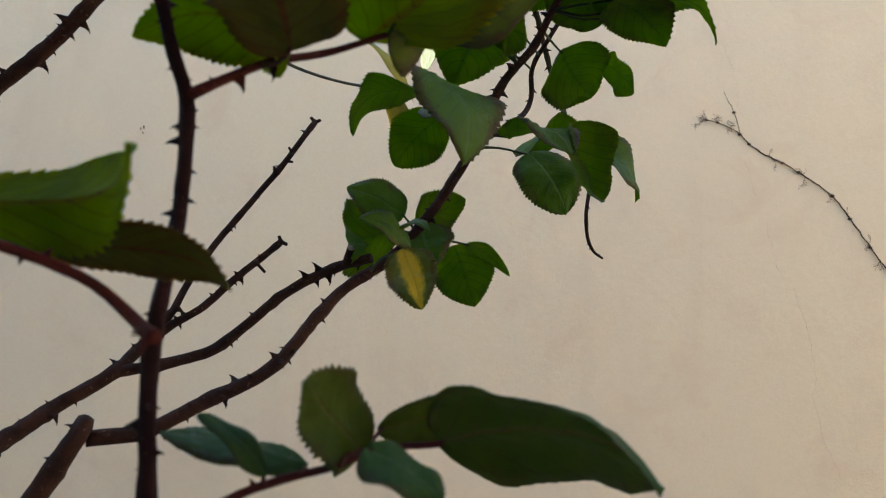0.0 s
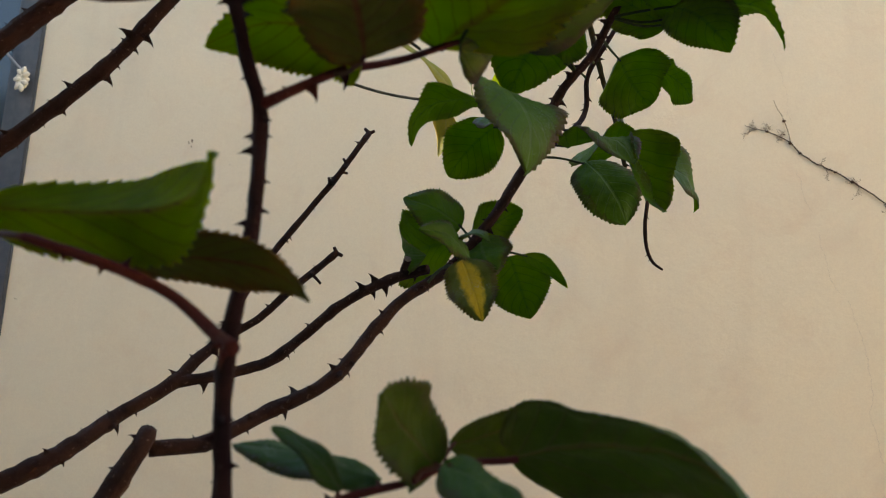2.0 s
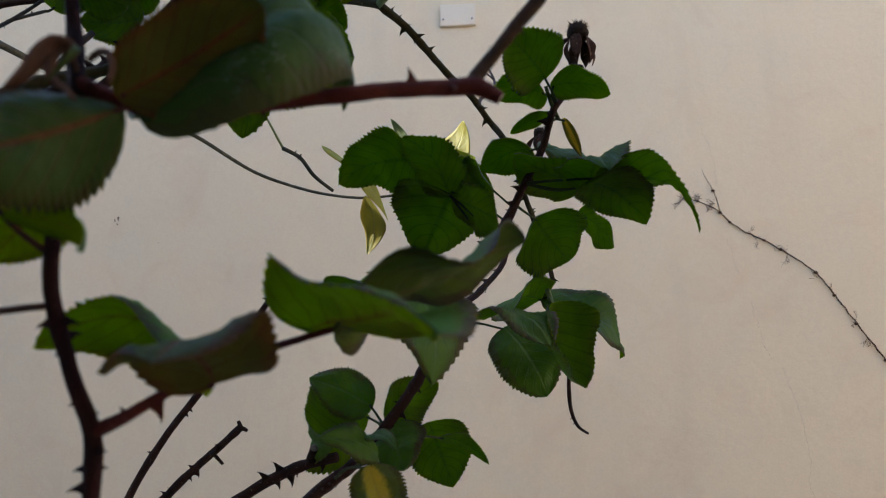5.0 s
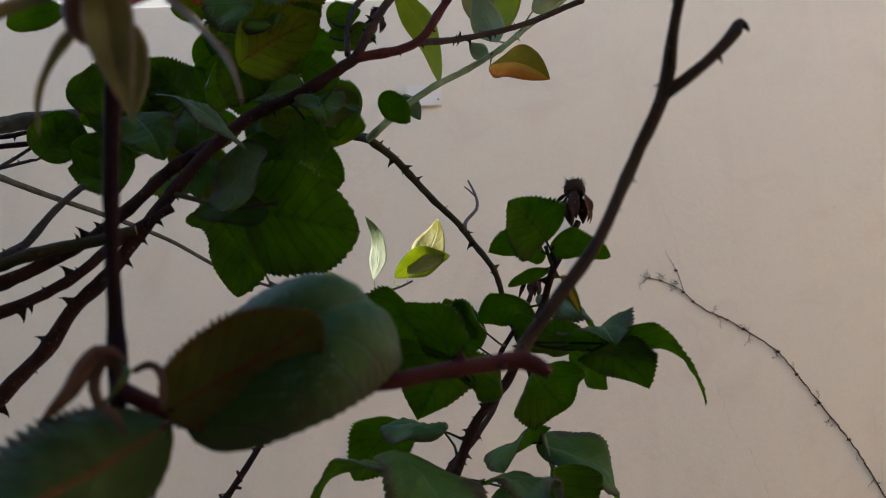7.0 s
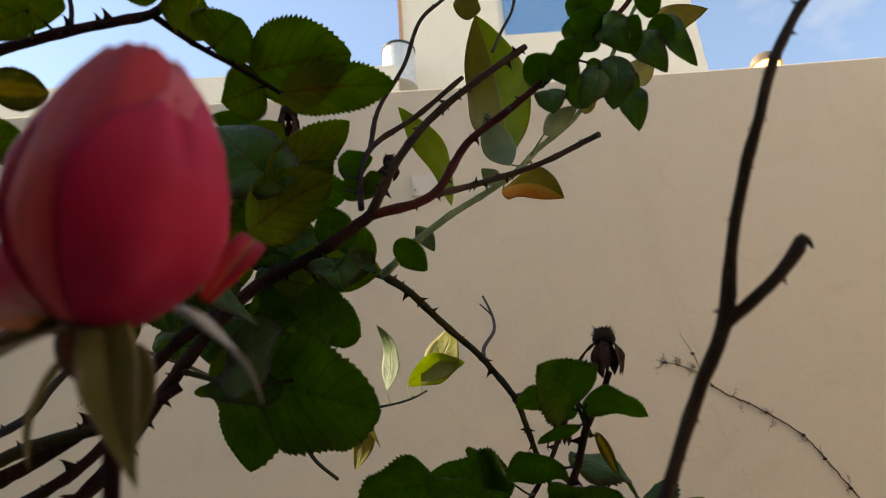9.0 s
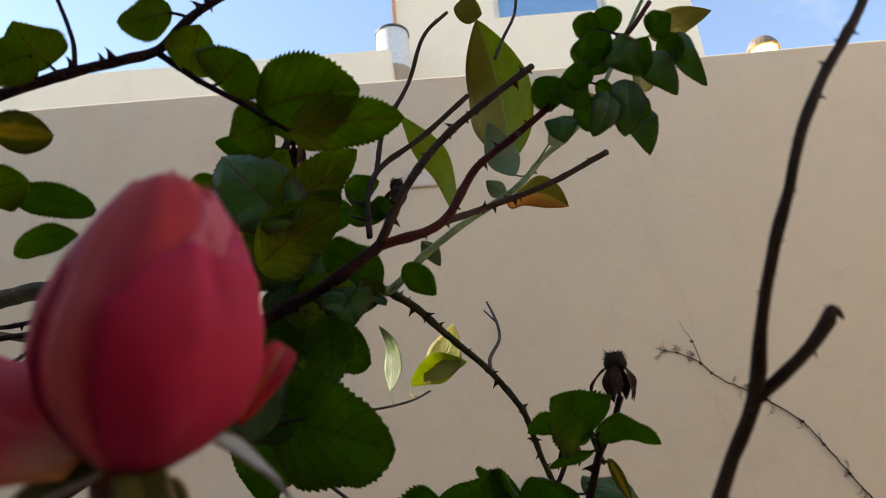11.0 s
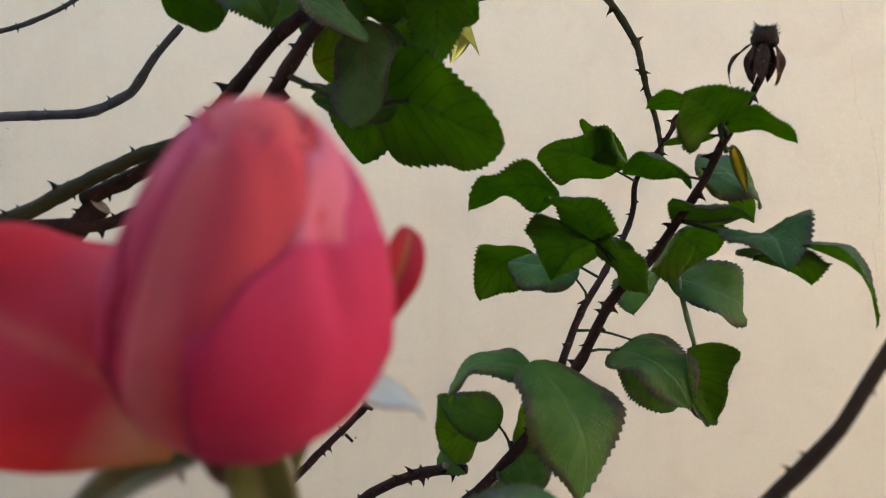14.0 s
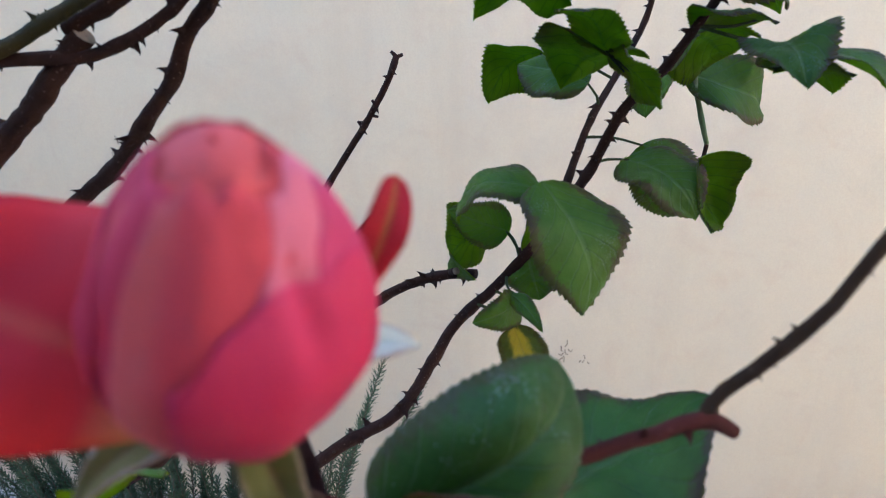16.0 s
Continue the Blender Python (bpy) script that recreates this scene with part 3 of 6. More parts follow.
def dead_head(bush, place, size):
    """A withered bloom: a bristly dark core over hanging dry sepals."""
    rng = random.Random(int(size * 1e6))
    c = Vector(place)
    verts, faces, uvs = [], [], []
    for i in range(7):
        h = i / 6
        for k in range(12):
            w = 2 * math.pi * k / 12
            r = size * (0.35 + 0.35 * math.sin(math.pi * min(1, h * 0.8 + 0.15))) * rng.uniform(0.85, 1.1)
            verts.append(c + Vector((r * math.cos(w), r * math.sin(w), size * (h * 1.0 - 0.2) * rng.uniform(0.95, 1.05))))
            uvs.append((k / 12, h))
    for i in range(6):
        for k in range(12):
            a, b = i * 12 + k, i * 12 + (k + 1) % 12
            faces.append((a, b, b + 12, a + 12))
    faces.append(tuple(range(72, 84)))
    faces.append(tuple(range(11, -1, -1)))
    for _ in range(46):
        w, h = rng.uniform(0, 6.28), rng.uniform(0.35, 0.85)
        d = Vector((math.cos(w), math.sin(w), rng.uniform(0.1, 1.4))).normalized()
        p = c + Vector((math.cos(w), math.sin(w), 0)) * size * 0.5 * (1.1 - h * 0.4) + Vector((0, 0, size * h))
        q = d.orthogonal().normalized() * size * 0.06
        s = d.cross(q)
        k = len(verts)
        verts += [p + q, p - q * 0.5 + s * 0.9, p - q * 0.5 - s * 0.9, p + d * size * rng.uniform(0.2, 0.42)]
        uvs += [(0, 0)] * 4
        faces += [(k, k + 1, k + 3), (k + 1, k + 2, k + 3), (k + 2, k, k + 3)]
    head = child("dead_head", mesh_of("dead_head", verts, faces, [dead_dark], uvs), bush, "withered brown flower head")
    for k in range(7):
        w = k * 2 * math.pi / 7 + rng.uniform(-0.4, 0.4)
        out = Vector((math.cos(w), math.sin(w), 0))
        base = c + out * size * 0.45 + Vector((0, 0, size * 0.1))
        end = c + out * size * (rng.uniform(1.4, 2.0) if k == 3 else rng.uniform(0.25, 0.9)) - Vector((0, 0, size * rng.uniform(1.5, 2.5)))
        leaf(head, base, end, out + Vector((0, 0, 0.4)), size * 0.75, rng.uniform(0.05, 0.2), 0.4, (dead_petal, dead_petal, "smooth"), "dry_sepal")
    return head


# ---- setting ----
def slab(name, lo, hi, mat, label, category):
    bm = box(bmesh.new(), lo, hi)
    me = bpy.data.meshes.new(name)
    bm.to_mesh(me)
    bm.free()
    me.materials.append(mat)
    return tagged(new(name, me), label, category, kind="structure")


WALL_Y, WALL_TOP = 2.028, 3.288
PANE_L, PANE_R, PANE_B, PANE_T = -2.75, -1.513, 1.80, 2.98

# wall with an opening for the window, its top slightly uneven
def yard_wall():
    bm = bmesh.new()
    y0, y1 = WALL_Y, WALL_Y + 0.24
    xs = [-7.0, PANE_L, PANE_R, -1.0, -0.4, 0.2, 0.8, 1.4, 2.0, 3.0, 7.0]
    rng = random.Random(3)
    tops = [WALL_TOP + rng.uniform(-0.004, 0.004) for _ in xs]
    def ring(i, z, y):
        return bm.verts.new((xs[i], y, z))
    cols = []
    for i, x in enumerate(xs):
        zs = [-0.1, PANE_B, PANE_T, tops[i] - 0.012]
        cols.append(([ring(i, z, y0) for z in zs] + [bm.verts.new((x, y0 + 0.012, tops[i]))], [bm.verts.new((x, y1, z)) for z in zs[:3]] + [bm.verts.new((x, y1, tops[i] - 0.01))]))
    for i in range(len(xs) - 1):
        a, b = cols[i], cols[i + 1]
        for k in range(4):
            if i == 1 and k == 1:
                continue
            bm.faces.new((a[0][k], b[0][k], b[0][k + 1], a[0][k + 1]))
        for k in range(3):
            if i == 1 and k == 1:
                continue
            bm.faces.new((b[1][k], a[1][k], a[1][k + 1], b[1][k + 1]))
        bm.faces.new((a[0][4], b[0][4], b[1][3], a[1][3]))
    for i, flip in ((1, 1), (2, 0)):
        f, r = cols[i]
        q = (f[1], f[2], r[2], r[1])
        bm.faces.new(q if flip else q[::-1])
    l, r = cols[1], cols[2]
    bm.faces.new((l[0][2], r[0][2], r[1][2], l[1][2]))
    bm.faces.new((r[0][1], l[0][1], l[1][1], r[1][1]))
    bmesh.ops.recalc_face_normals(bm, faces=bm.faces)
    me = bpy.data.meshes.new("wall_north")
    bm.to_mesh(me)
    bm.free()
    me.materials.append(wall_plaster)
    return tagged(new("wall_north", me), "cream rendered garden wall with hairline cracks and stains", "wall", kind="structure")


wall_north = yard_wall()
# unseen floor, coloured pale to bounce light onto wall and leaf undersides
ground = slab("ground", (-400, -400, -0.5), (400, 400, 0.0), paving, "unseen yard floor, pale to bounce light upward", "ground")
# unseen wall, added so its sunlit face bounces warm light in from the right
slab("wall_east", (6.0, -3.0, -0.1), (6.24, 2.02, 5.2), wall_plaster, "unseen cream side wall added to shape the light", "wall")
# unseen wall, tall enough to keep the sun off the roses
slab("wall_west", (-6.24, -3.0, -0.1), (-6.0, 2.02, 5.7), wall_plaster, "unseen cream side wall added to shape the light", "wall")
# unseen slab, added to block sky so the plants' near sides stay dark
slab("ceiling", (-6.0, -2.3, 2.75), (6.0, -0.75, 2.93), rear_plaster, "unseen slab added overhead to block skylight", "ceiling")
# unseen wall, added behind the viewpoint to cut light from that side
slab("wall_south", (-7.0, -2.6, -0.1), (7.0, -2.3, 4.6), rear_plaster, "unseen plain wall added behind to cut light", "wall")


def crack(points, width, rng):
    """A broken hairline crack as thin slivers lying on the wall."""
    verts, faces = [], []
    row = spline([(x, WALL_Y, z, 1) for x, z in points], 0.006)
    sway, last = 0.0, False
    for q in row:
        sway = sway * 0.86 + rng.uniform(-0.0032, 0.0032)
        x, z = q[0] + sway, q[2]
        w = width * rng.uniform(0.25, 1.1)
        k = len(verts)
        verts += [(x - w, WALL_Y - 0.0004, z), (x, WALL_Y - 0.0009, z), (x + w, WALL_Y - 0.0004, z)]
        here = noise.noise((z * 22, points[0][0] * 9, 0)) > -0.34
        if here and last:
            faces += [(k - 3, k - 2, k + 1, k), (k - 2, k - 1, k + 2, k + 1)]
        last = here
    child("crack", mesh_of("crack", verts, faces, [crack_mat]), wall_north)


_rng = random.Random(8)
crack([(0.60, 2.24), (0.624, 2.15), (0.645, 2.06), (0.664, 1.958), (0.70, 1.87), (0.72, 1.803), (0.723, 1.72), (0.72, 1.639), (0.736, 1.52), (0.769, 1.456)], 0.0008, _rng)
crack([(0.556, 2.58), (0.572, 2.50), (0.585, 2.42), (0.59, 2.36)], 0.0005, _rng)
crack([(1.02, 2.0), (1.0, 1.8), (1.01, 1.6), (0.99, 1.4), (1.0, 1.2)], 0.0006, _rng)


# window in the wall
window = tagged(thing("window_1", (PANE_L, WALL_Y + 0.06, PANE_B), "grey-framed window with dark blue panes in the wall", "window", kind="structure"))
for n, lo, hi in (("window_frame", (PANE_R - 0.058, WALL_Y - 0.012, PANE_B), (PANE_R, WALL_Y + 0.13, PANE_T)),
                  ("window_frame", (PANE_L, WALL_Y - 0.012, PANE_B), (PANE_L + 0.058, WALL_Y + 0.13, PANE_T)),
                  ("window_frame", (PANE_L + 0.06, WALL_Y - 0.012, PANE_T - 0.06), (PANE_R - 0.06, WALL_Y + 0.13, PANE_T)),
                  ("stile", (PANE_R - 0.115, WALL_Y + 0.02, PANE_B + 0.06), (PANE_R - 0.060, WALL_Y + 0.08, PANE_T - 0.063)),
                  ("window_frame", (PANE_L + 0.06, WALL_Y - 0.012, PANE_B), (PANE_R - 0.06, WALL_Y + 0.13, PANE_B + 0.058)),
                  ("stile", (-2.16, WALL_Y + 0.02, PANE_B + 0.06), (-2.10, WALL_Y + 0.08, PANE_T - 0.063))):
    part(n, box(bmesh.new(), lo, hi, 0.004), frame_paint, window)
part("pane", box(bmesh.new(), (-2.098, WALL_Y + 0.045, PANE_B + 0.06), (PANE_R - 0.117, WALL_Y + 0.053, PANE_T - 0.063)), pane_dark, window)
part("pane", box(bmesh.new(), (PANE_L + 0.06, WALL_Y + 0.045, PANE_B + 0.06), (-2.162, WALL_Y + 0.053, PANE_T - 0.063)), pane_dark, window)

# small plastic cover plate on the wall
plate = thing("cover_plate", (-0.08, WALL_Y - 0.006, 2.93), "small cream plastic cover plate on the wall", "cover plate")
part("plate", box(bmesh.new(), (-0.131, WALL_Y - 0.009, 2.895), (-0.030, WALL_Y - 0.001, 2.965), 0.002), tower_plaster, plate)
for _x in (-0.122, -0.040):
    _bm = bmesh.new()
    bmesh.ops.create_cone(_bm, cap_ends=True, segments=10, radius1=0.003, radius2=0.0026, depth=0.003, matrix=pose(_x, WALL_Y - 0.0105, 2.915, 90, 0, 0))
    part("screw", _bm, cord_grey, plate)

# dry climber stem clinging to the wall
vine = thing("dry_climber", (0.62, WALL_Y, 2.28), "dry leafless climber stem with rootlets clinging to the wall", "climber")


def vine_stem(pts, name="stalk"):
    row = spline([(x, WALL_Y - 0.004, z, r) for x, z, r in pts], 0.012)
    rng = random.Random(len(pts))
    row[:, 0] += [rng.uniform(-0.0015, 0.0015) for _ in row]
    row[:, 2] += [rng.uniform(-0.0015, 0.0015) for _ in row]
    v, uv, f = tube(row[:, :3], row[:, 3] * 0.00078, 6, 0.25, rng)
    child(name, mesh_of(name, v, f, [vine_dry], uv), vine)
    return row


main = vine_stem([(0.497, 2.352, 1.0), (0.53, 2.345, 1.2), (0.587, 2.311, 1.7), (0.609, 2.284, 1.9), (0.711, 2.217, 2.0), (0.804, 2.144, 2.1), (0.845, 2.08, 2.1), (0.90, 1.985, 2.2), (0.938, 1.922, 2.4), (0.999, 1.777, 2.5), (1.06, 1.60, 2.6), (1.13, 1.35, 2.8), (1.18, 0.9, 3.1), (1.2, 0.0, 3.7)])
vine_stem([(0.587, 2.311, 1.4), (0.583, 2.34, 1.1), (0.575, 2.373, 1.0), (0.563, 2.405, 0.7), (0.552, 2.432, 0.5)], "side_shoot")
_rng = random.Random(21)
for _x, _z, _r in ((0.587, 2.311, 5.0), (0.609, 2.284, 4.5), (0.576, 2.372, 4.6), (0.533, 2.344, 4.0), (0.69, 2.232, 4.2), (0.728, 2.206, 5.2), (0.806, 2.143, 5.4), (0.843, 2.083, 5.0), (0.885, 2.01, 5.0), (0.94, 1.918, 5.2)):
    _bm = bmesh.new()
    bmesh.ops.create_icosphere(_bm, subdivisions=2, radius=_r * 0.00085, matrix=Matrix.Translation((_x, WALL_Y - 0.003, _z)) @ Matrix.Diagonal((1.3, 0.8, 0.9, 1)))
    for _v in _bm.verts:
        _v.co += Vector([_rng.uniform(-0.0006, 0.0006) for _ in range(3)])
    part("node", _bm, vine_dry, vine)
_v, _f, _uv = [], [], []


def rootlet(p, a, l, r, depth):
    """A hair-thin rootlet that bends and forks."""
    pts = [p]
    for _ in range(4):
        a += _rng.uniform(-0.45, 0.45)
        q = pts[-1]
        pts.append((q[0] + l / 4 * math.cos(a), WALL_Y - 0.0018, q[2] + l / 4 * math.sin(a)))
        if depth and _rng.random() < 0.55:
            rootlet(pts[-1], a + _rng.choice((-0.9, 0.9)), l * 0.5, r * 0.75, depth - 1)
    tv, tu, tf = tube(np.array(pts), [r, r, r * 0.9, r * 0.8, r * 0.5], 4)
    _f.extend(tuple(i + len(_v) for i in q) for q in tf)
    _v.extend(tv)
    _uv.extend(tu)


_spot = 4
while _spot < int(len(main) * 0.66):
    _q = main[_spot]
    for _k in range(_rng.randrange(1, 4)):
        rootlet((_q[0], WALL_Y - 0.003, _q[2]), _rng.choice((1.2, -2.0, -1.6, 2.4)) + _rng.uniform(-0.6, 0.6), _rng.uniform(0.010, 0.032), 0.00062, 2)
    _spot += _rng.randrange(3, 11)
for _x, _z in ((0.497, 2.352), (0.51, 2.35), (0.53, 2.345), (0.578, 2.335)):
    for _k in range(3):
        rootlet((_x, WALL_Y - 0.003, _z), _rng.uniform(1.2, 3.6), _rng.uniform(0.010, 0.026), 0.0006, 2)
tagged(child("rootlets", mesh_of("rootlets", _v, _f, [vine_root], _uv), vine), "thin dry rootlets", kind="stuff")


# stray bits of dried climber left on the wall
def stray(place, pieces, size):
    rng = random.Random(int(place[0] * 1000) + 7)
    ob = thing("climber_remnant", (place[0], WALL_Y, place[1]), "scrap of dried climber stuck on the wall", "climber", "climber scraps")
    v, f, uv = [], [], []
    for _ in range(pieces):
        x, z, a = place[0] + rng.uniform(-1, 1) * size * 0.5, place[1] + rng.uniform(-1, 1) * size, rng.uniform(0, 6.28)
        row = np.array([(x, WALL_Y - 0.002, z), (x + size * 0.3 * math.cos(a), WALL_Y - 0.003, z + size * 0.5 * math.sin(a)), (x + size * 0.45 * math.cos(a + 0.5), WALL_Y - 0.002, z + size * 0.8 * math.sin(a + 0.5))])
        tv, tu, tf = tube(row, [0.0012, 0.0011, 0.0006], 5)
        f += [tuple(i + len(v) for i in q) for q in tf]
        v += tv
        uv += tu
    child("twig", mesh_of("twig", v, f, [vine_root], uv), ob)


stray((-0.012, 0.65), 7, 0.03)
stray((0.05, 0.62), 4, 0.018)
stray((-1.27, 1.235), 3, 0.035)
stray((-0.55, 1.08), 3, 0.010)
stray((-1.02, 2.35), 4, 0.012)

# crocheted ornament on a cord at the window frame
ornament = thing("ornament", (-1.545, WALL_Y - 0.02, 2.545), "cream crocheted flower ornament hanging at the window frame", "ornament")
for _k in range(14):
    _w = 2 * math.pi * _k / 14
    _bm = bmesh.new()
    _r = 0.024 if _k % 2 else 0.018
    _m = Matrix.Translation((-1.545 + 0.55 * _r * math.cos(_w), WALL_Y - 0.026 - 0.004 * (_k % 2), 2.545 + 1.15 * _r * math.sin(_w))) @ pose(0, 0, 0, 0, math.degrees(-_w), 0) @ Matrix.Diagonal((0.013, 0.006, 0.008, 1))
    bmesh.ops.create_icosphere(_bm, subdivisions=2, radius=1, matrix=_m)
    part("loop", _bm, ivory_thread, ornament)
_row = spline([(-1.548, WALL_Y - 0.02, 2.57, 1), (-1.60, WALL_Y - 0.015, 2.62, 1), (-1.66, WALL_Y + 0.0, 2.68, 1), (-1.72, WALL_Y + 0.01, 2.74, 1)], 0.02)
_tv, _tu, _tf = tube(_row[:, :3], [0.004] * len(_row), 8)
child("cord", mesh_of("cord", _tv, _tf, [cord_grey], _tu), ornament)

# house beyond the wall, its window pane tinted blue for reflected sky
neighbour = thing("house", (-0.25, 5.0, 0.0), "pale rendered house rising behind the garden wall", "house")
for _lo, _hi in (((-0.249, 5.0, 0.0), (0.54, 8.0, 9.0)), ((0.54, 5.0, 0.0), (1.45, 8.0, 6.02)), ((1.45, 5.0, 0.0), (2.126, 8.0, 9.0)), ((0.54, 5.0, 7.6), (1.45, 8.0, 9.0))):
    part("wall", box(bmesh.new(), _lo, _hi), tower_plaster, neighbour)
part("corner_trim", box(bmesh.new(), (-0.275, 4.985, 5.0), (-0.246, 5.05, 9.0), 0.004), red_tile, neighbour, "terracotta corner strip")
_win = part("window", box(bmesh.new(), (0.545, 5.10, 6.025), (1.445, 5.12, 7.595)), white_plastic, neighbour)
part("annex_wall", box(bmesh.new(), (-6.0, 4.5, 0.0), (-0.28, 8.0, 5.40), 0.01), tower_plaster, neighbour)
# blue base colour stands in for sky mirrored in the glass
_wm = Mat("sky_tinted_glass", 0.04, 0.9)
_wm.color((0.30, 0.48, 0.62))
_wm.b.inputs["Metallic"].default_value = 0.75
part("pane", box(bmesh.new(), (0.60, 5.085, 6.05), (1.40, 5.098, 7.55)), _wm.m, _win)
chimney = thing("vent_pipe", (-0.28, 4.80, 5.40), "grey metal roof vent pipe with dark rims", "vent pipe")


def pipe(r, z0, z1, mat, name, bevel=0.0):
    bm = bmesh.new()
    bmesh.ops.create_cone(bm, cap_ends=True, segments=28, radius1=r, radius2=r, depth=z1 - z0, matrix=Matrix.Translation((-0.28, 4.80, (z0 + z1) / 2)))
    part(name, bm, mat, chimney)


pipe(0.122, 5.40, 5.75, vent_metal, "pipe")
pipe(0.135, 5.40, 5.45, vent_metal, "base_ring")
pipe(0.130, 5.75, 5.768, black_metal, "top_ring")

# garden lamp on top of the wall
lamp = thing("wall_lamp", (1.032, WALL_Y + 0.08, WALL_TOP), "small brown dome lamp glowing on the wall top", "lamp")
_bm = bmesh.new()
bmesh.ops.create_uvsphere(_bm, u_segments=24, v_segments=12, radius=0.052, matrix=Matrix.Translation((1.032, WALL_Y + 0.08, WALL_TOP + 0.045)))
bmesh.ops.bisect_plane(_bm, geom=_bm.verts[:] + _bm.edges[:] + _bm.faces[:], plane_co=(0, 0, WALL_TOP + 0.045), plane_no=(0, 0, -1), clear_outer=True)
part("dome", _bm, lamp_rim, lamp)
_bm = bmesh.new()
bmesh.ops.create_cone(_bm, cap_ends=True, segments=24, radius1=0.034, radius2=0.044, depth=0.03, matrix=Matrix.Translation((1.032, WALL_Y + 0.08, WALL_TOP + 0.03)))
part("glass", _bm, lamp_glow, lamp)
_bm = bmesh.new()
bmesh.ops.create_cone(_bm, cap_ends=True, segments=16, radius1=0.026, radius2=0.022, depth=0.022, matrix=Matrix.Translation((1.032, WALL_Y + 0.08, WALL_TOP + 0.006)))
part("foot", _bm, black_metal, lamp)


# ---- plants ----
front_rose = thing("rose_bush", (-0.125, 0.27, 0.0), "rose bush with a coral pink bud, reddish canes and young leaves", "rose bush", "rose bushes")
back_rose = thing("rose_bush", (-0.5, 0.40, 0.0), "rose bush with thorny dark canes and dark green leaves", "rose bush", "rose bushes")
side_rose = thing("rose_bush", (-0.7, 0.42, 0.0), "pruned rose bush with thick thorny canes and dense leaves", "rose bush", "rose bushes")
lemon_tree = thing("lemon_tree", (-0.95, 0.62, 0.0), "young lemon tree with yellowing leaves and green thorny branches", "tree")

stem(front_rose, [(-0.125, 0.27, 0, 4.4), (-0.13, 0.272, 0.8, 3.7), (-0.138, 0.276, 1.45, 2.9), (-0.1375, 0.275, 1.545, 2.7), (-0.1378, 0.275, 1.565, 2.6), (-0.1396, 0.275, 1.585, 2.6), (-0.1405, 0.2755, 1.6034, 2.6), (-0.1387, 0.273, 1.6159, 2.6), (-0.1373, 0.274, 1.6286, 2.4), (-0.1356, 0.274, 1.6416, 2.3), (-0.135, 0.274, 1.6551, 2.3), (-0.135, 0.274, 1.6692, 2.3), (-0.1353, 0.272, 1.6829, 2.3), (-0.1375, 0.265, 1.6943, 2.1), (-0.1387, 0.258, 1.7055, 2), (-0.1395, 0.252, 1.7165, 2), (-0.137, 0.246, 1.728, 2), (-0.1325, 0.239, 1.7395, 1.9), (-0.1297, 0.236, 1.75, 1.9), (-0.1285, 0.2335, 1.7585, 1.9), (-0.1295, 0.2335, 1.768, 2.2), (-0.131, 0.2335, 1.778, 1.8), (-0.131, 0.229, 1.788, 1.7), (-0.129, 0.221, 1.796, 1.6), (-0.1253, 0.208, 1.808, 1.6), (-0.119, 0.19, 1.824, 1.8), (-0.1185, 0.188, 1.828, 2.6)], cane_dark, name='cane', thorns=90, spike=0.7, bare=1.715)
stem(front_rose, [(-0.1353, 0.272, 1.6829, 2.1), (-0.1268, 0.272, 1.6868, 1.7), (-0.1211, 0.275, 1.6912, 1.5), (-0.1147, 0.278, 1.6956, 1.4), (-0.1086, 0.284, 1.7003, 1.4), (-0.1024, 0.29, 1.7042, 1.3), (-0.0944, 0.293, 1.7074, 1.2), (-0.0859, 0.292, 1.7095, 1.1), (-0.0768, 0.291, 1.7118, 1)], cane_red, name='twig', thorns=3)
leaf(front_rose, (-0.0768, 0.2912, 1.7118), (-0.0177, 0.3132, 1.7402), (-0.4290, -0.0133, 0.9032), 0.0692, 0.04, 0.13, rose_front, roll=0.07, hook=-0.13)
leaf(front_rose, (-0.0844, 0.2974, 1.7121), (-0.0433, 0.2305, 1.6972), (0.2684, -0.0489, 0.9621), 0.0536, 0.08, 0.25, young, roll=0.00, hook=-0.04)
leaf(front_rose, (-0.1016, 0.2658, 1.6936), (-0.0986, 0.2196, 1.6936), (-0.1633, -0.0108, 0.9865), 0.0382, 0.14, 0.15, young_red, roll=0.07, hook=0.06)
leaf(front_rose, (-0.2048, 0.2493, 1.6452), (-0.1236, 0.2300, 1.6481), (0.2333, 0.9654, -0.1164), 0.0310, 0.16, 0.62, young, roll=0.05, hook=0.28)
leaf(front_rose, (-0.1740, 0.2650, 1.6350), (-0.1088, 0.2527, 1.6208), (0.2315, 0.75, 0.60), 0.0175, 0.14, 0.30, young_red, roll=0.12, hook=0.08)
leaf(front_rose, (-0.0823, 0.3024, 1.5773), (-0.0926, 0.2711, 1.5974), (-0.9403, 0.3374, 0.0440), 0.0281, 0.06, 0.13, rose_front, roll=0.12, hook=-0.13)
leaf(front_rose, (-0.0762, 0.2727, 1.5801), (-0.0547, 0.2668, 1.5662), (0.3700, -0.5009, 0.7824), 0.0212, 0.07, 0.11, rose_front, roll=0.15, hook=-0.05)
leaf(front_rose, (-0.0801, 0.3167, 1.5837), (-0.0430, 0.3373, 1.5952), (-0.5251, 0.6195, 0.5835), 0.0210, 0.00, 0.11, rose_front, roll=0.13, hook=-0.21)
leaf(front_rose, (-0.0608, 0.3314, 1.5798), (0.0042, 0.2708, 1.5738), (0.4057, 0.3521, 0.8435), 0.0560, 0.12, 0.16, rose_front, roll=0.13, hook=0.12)
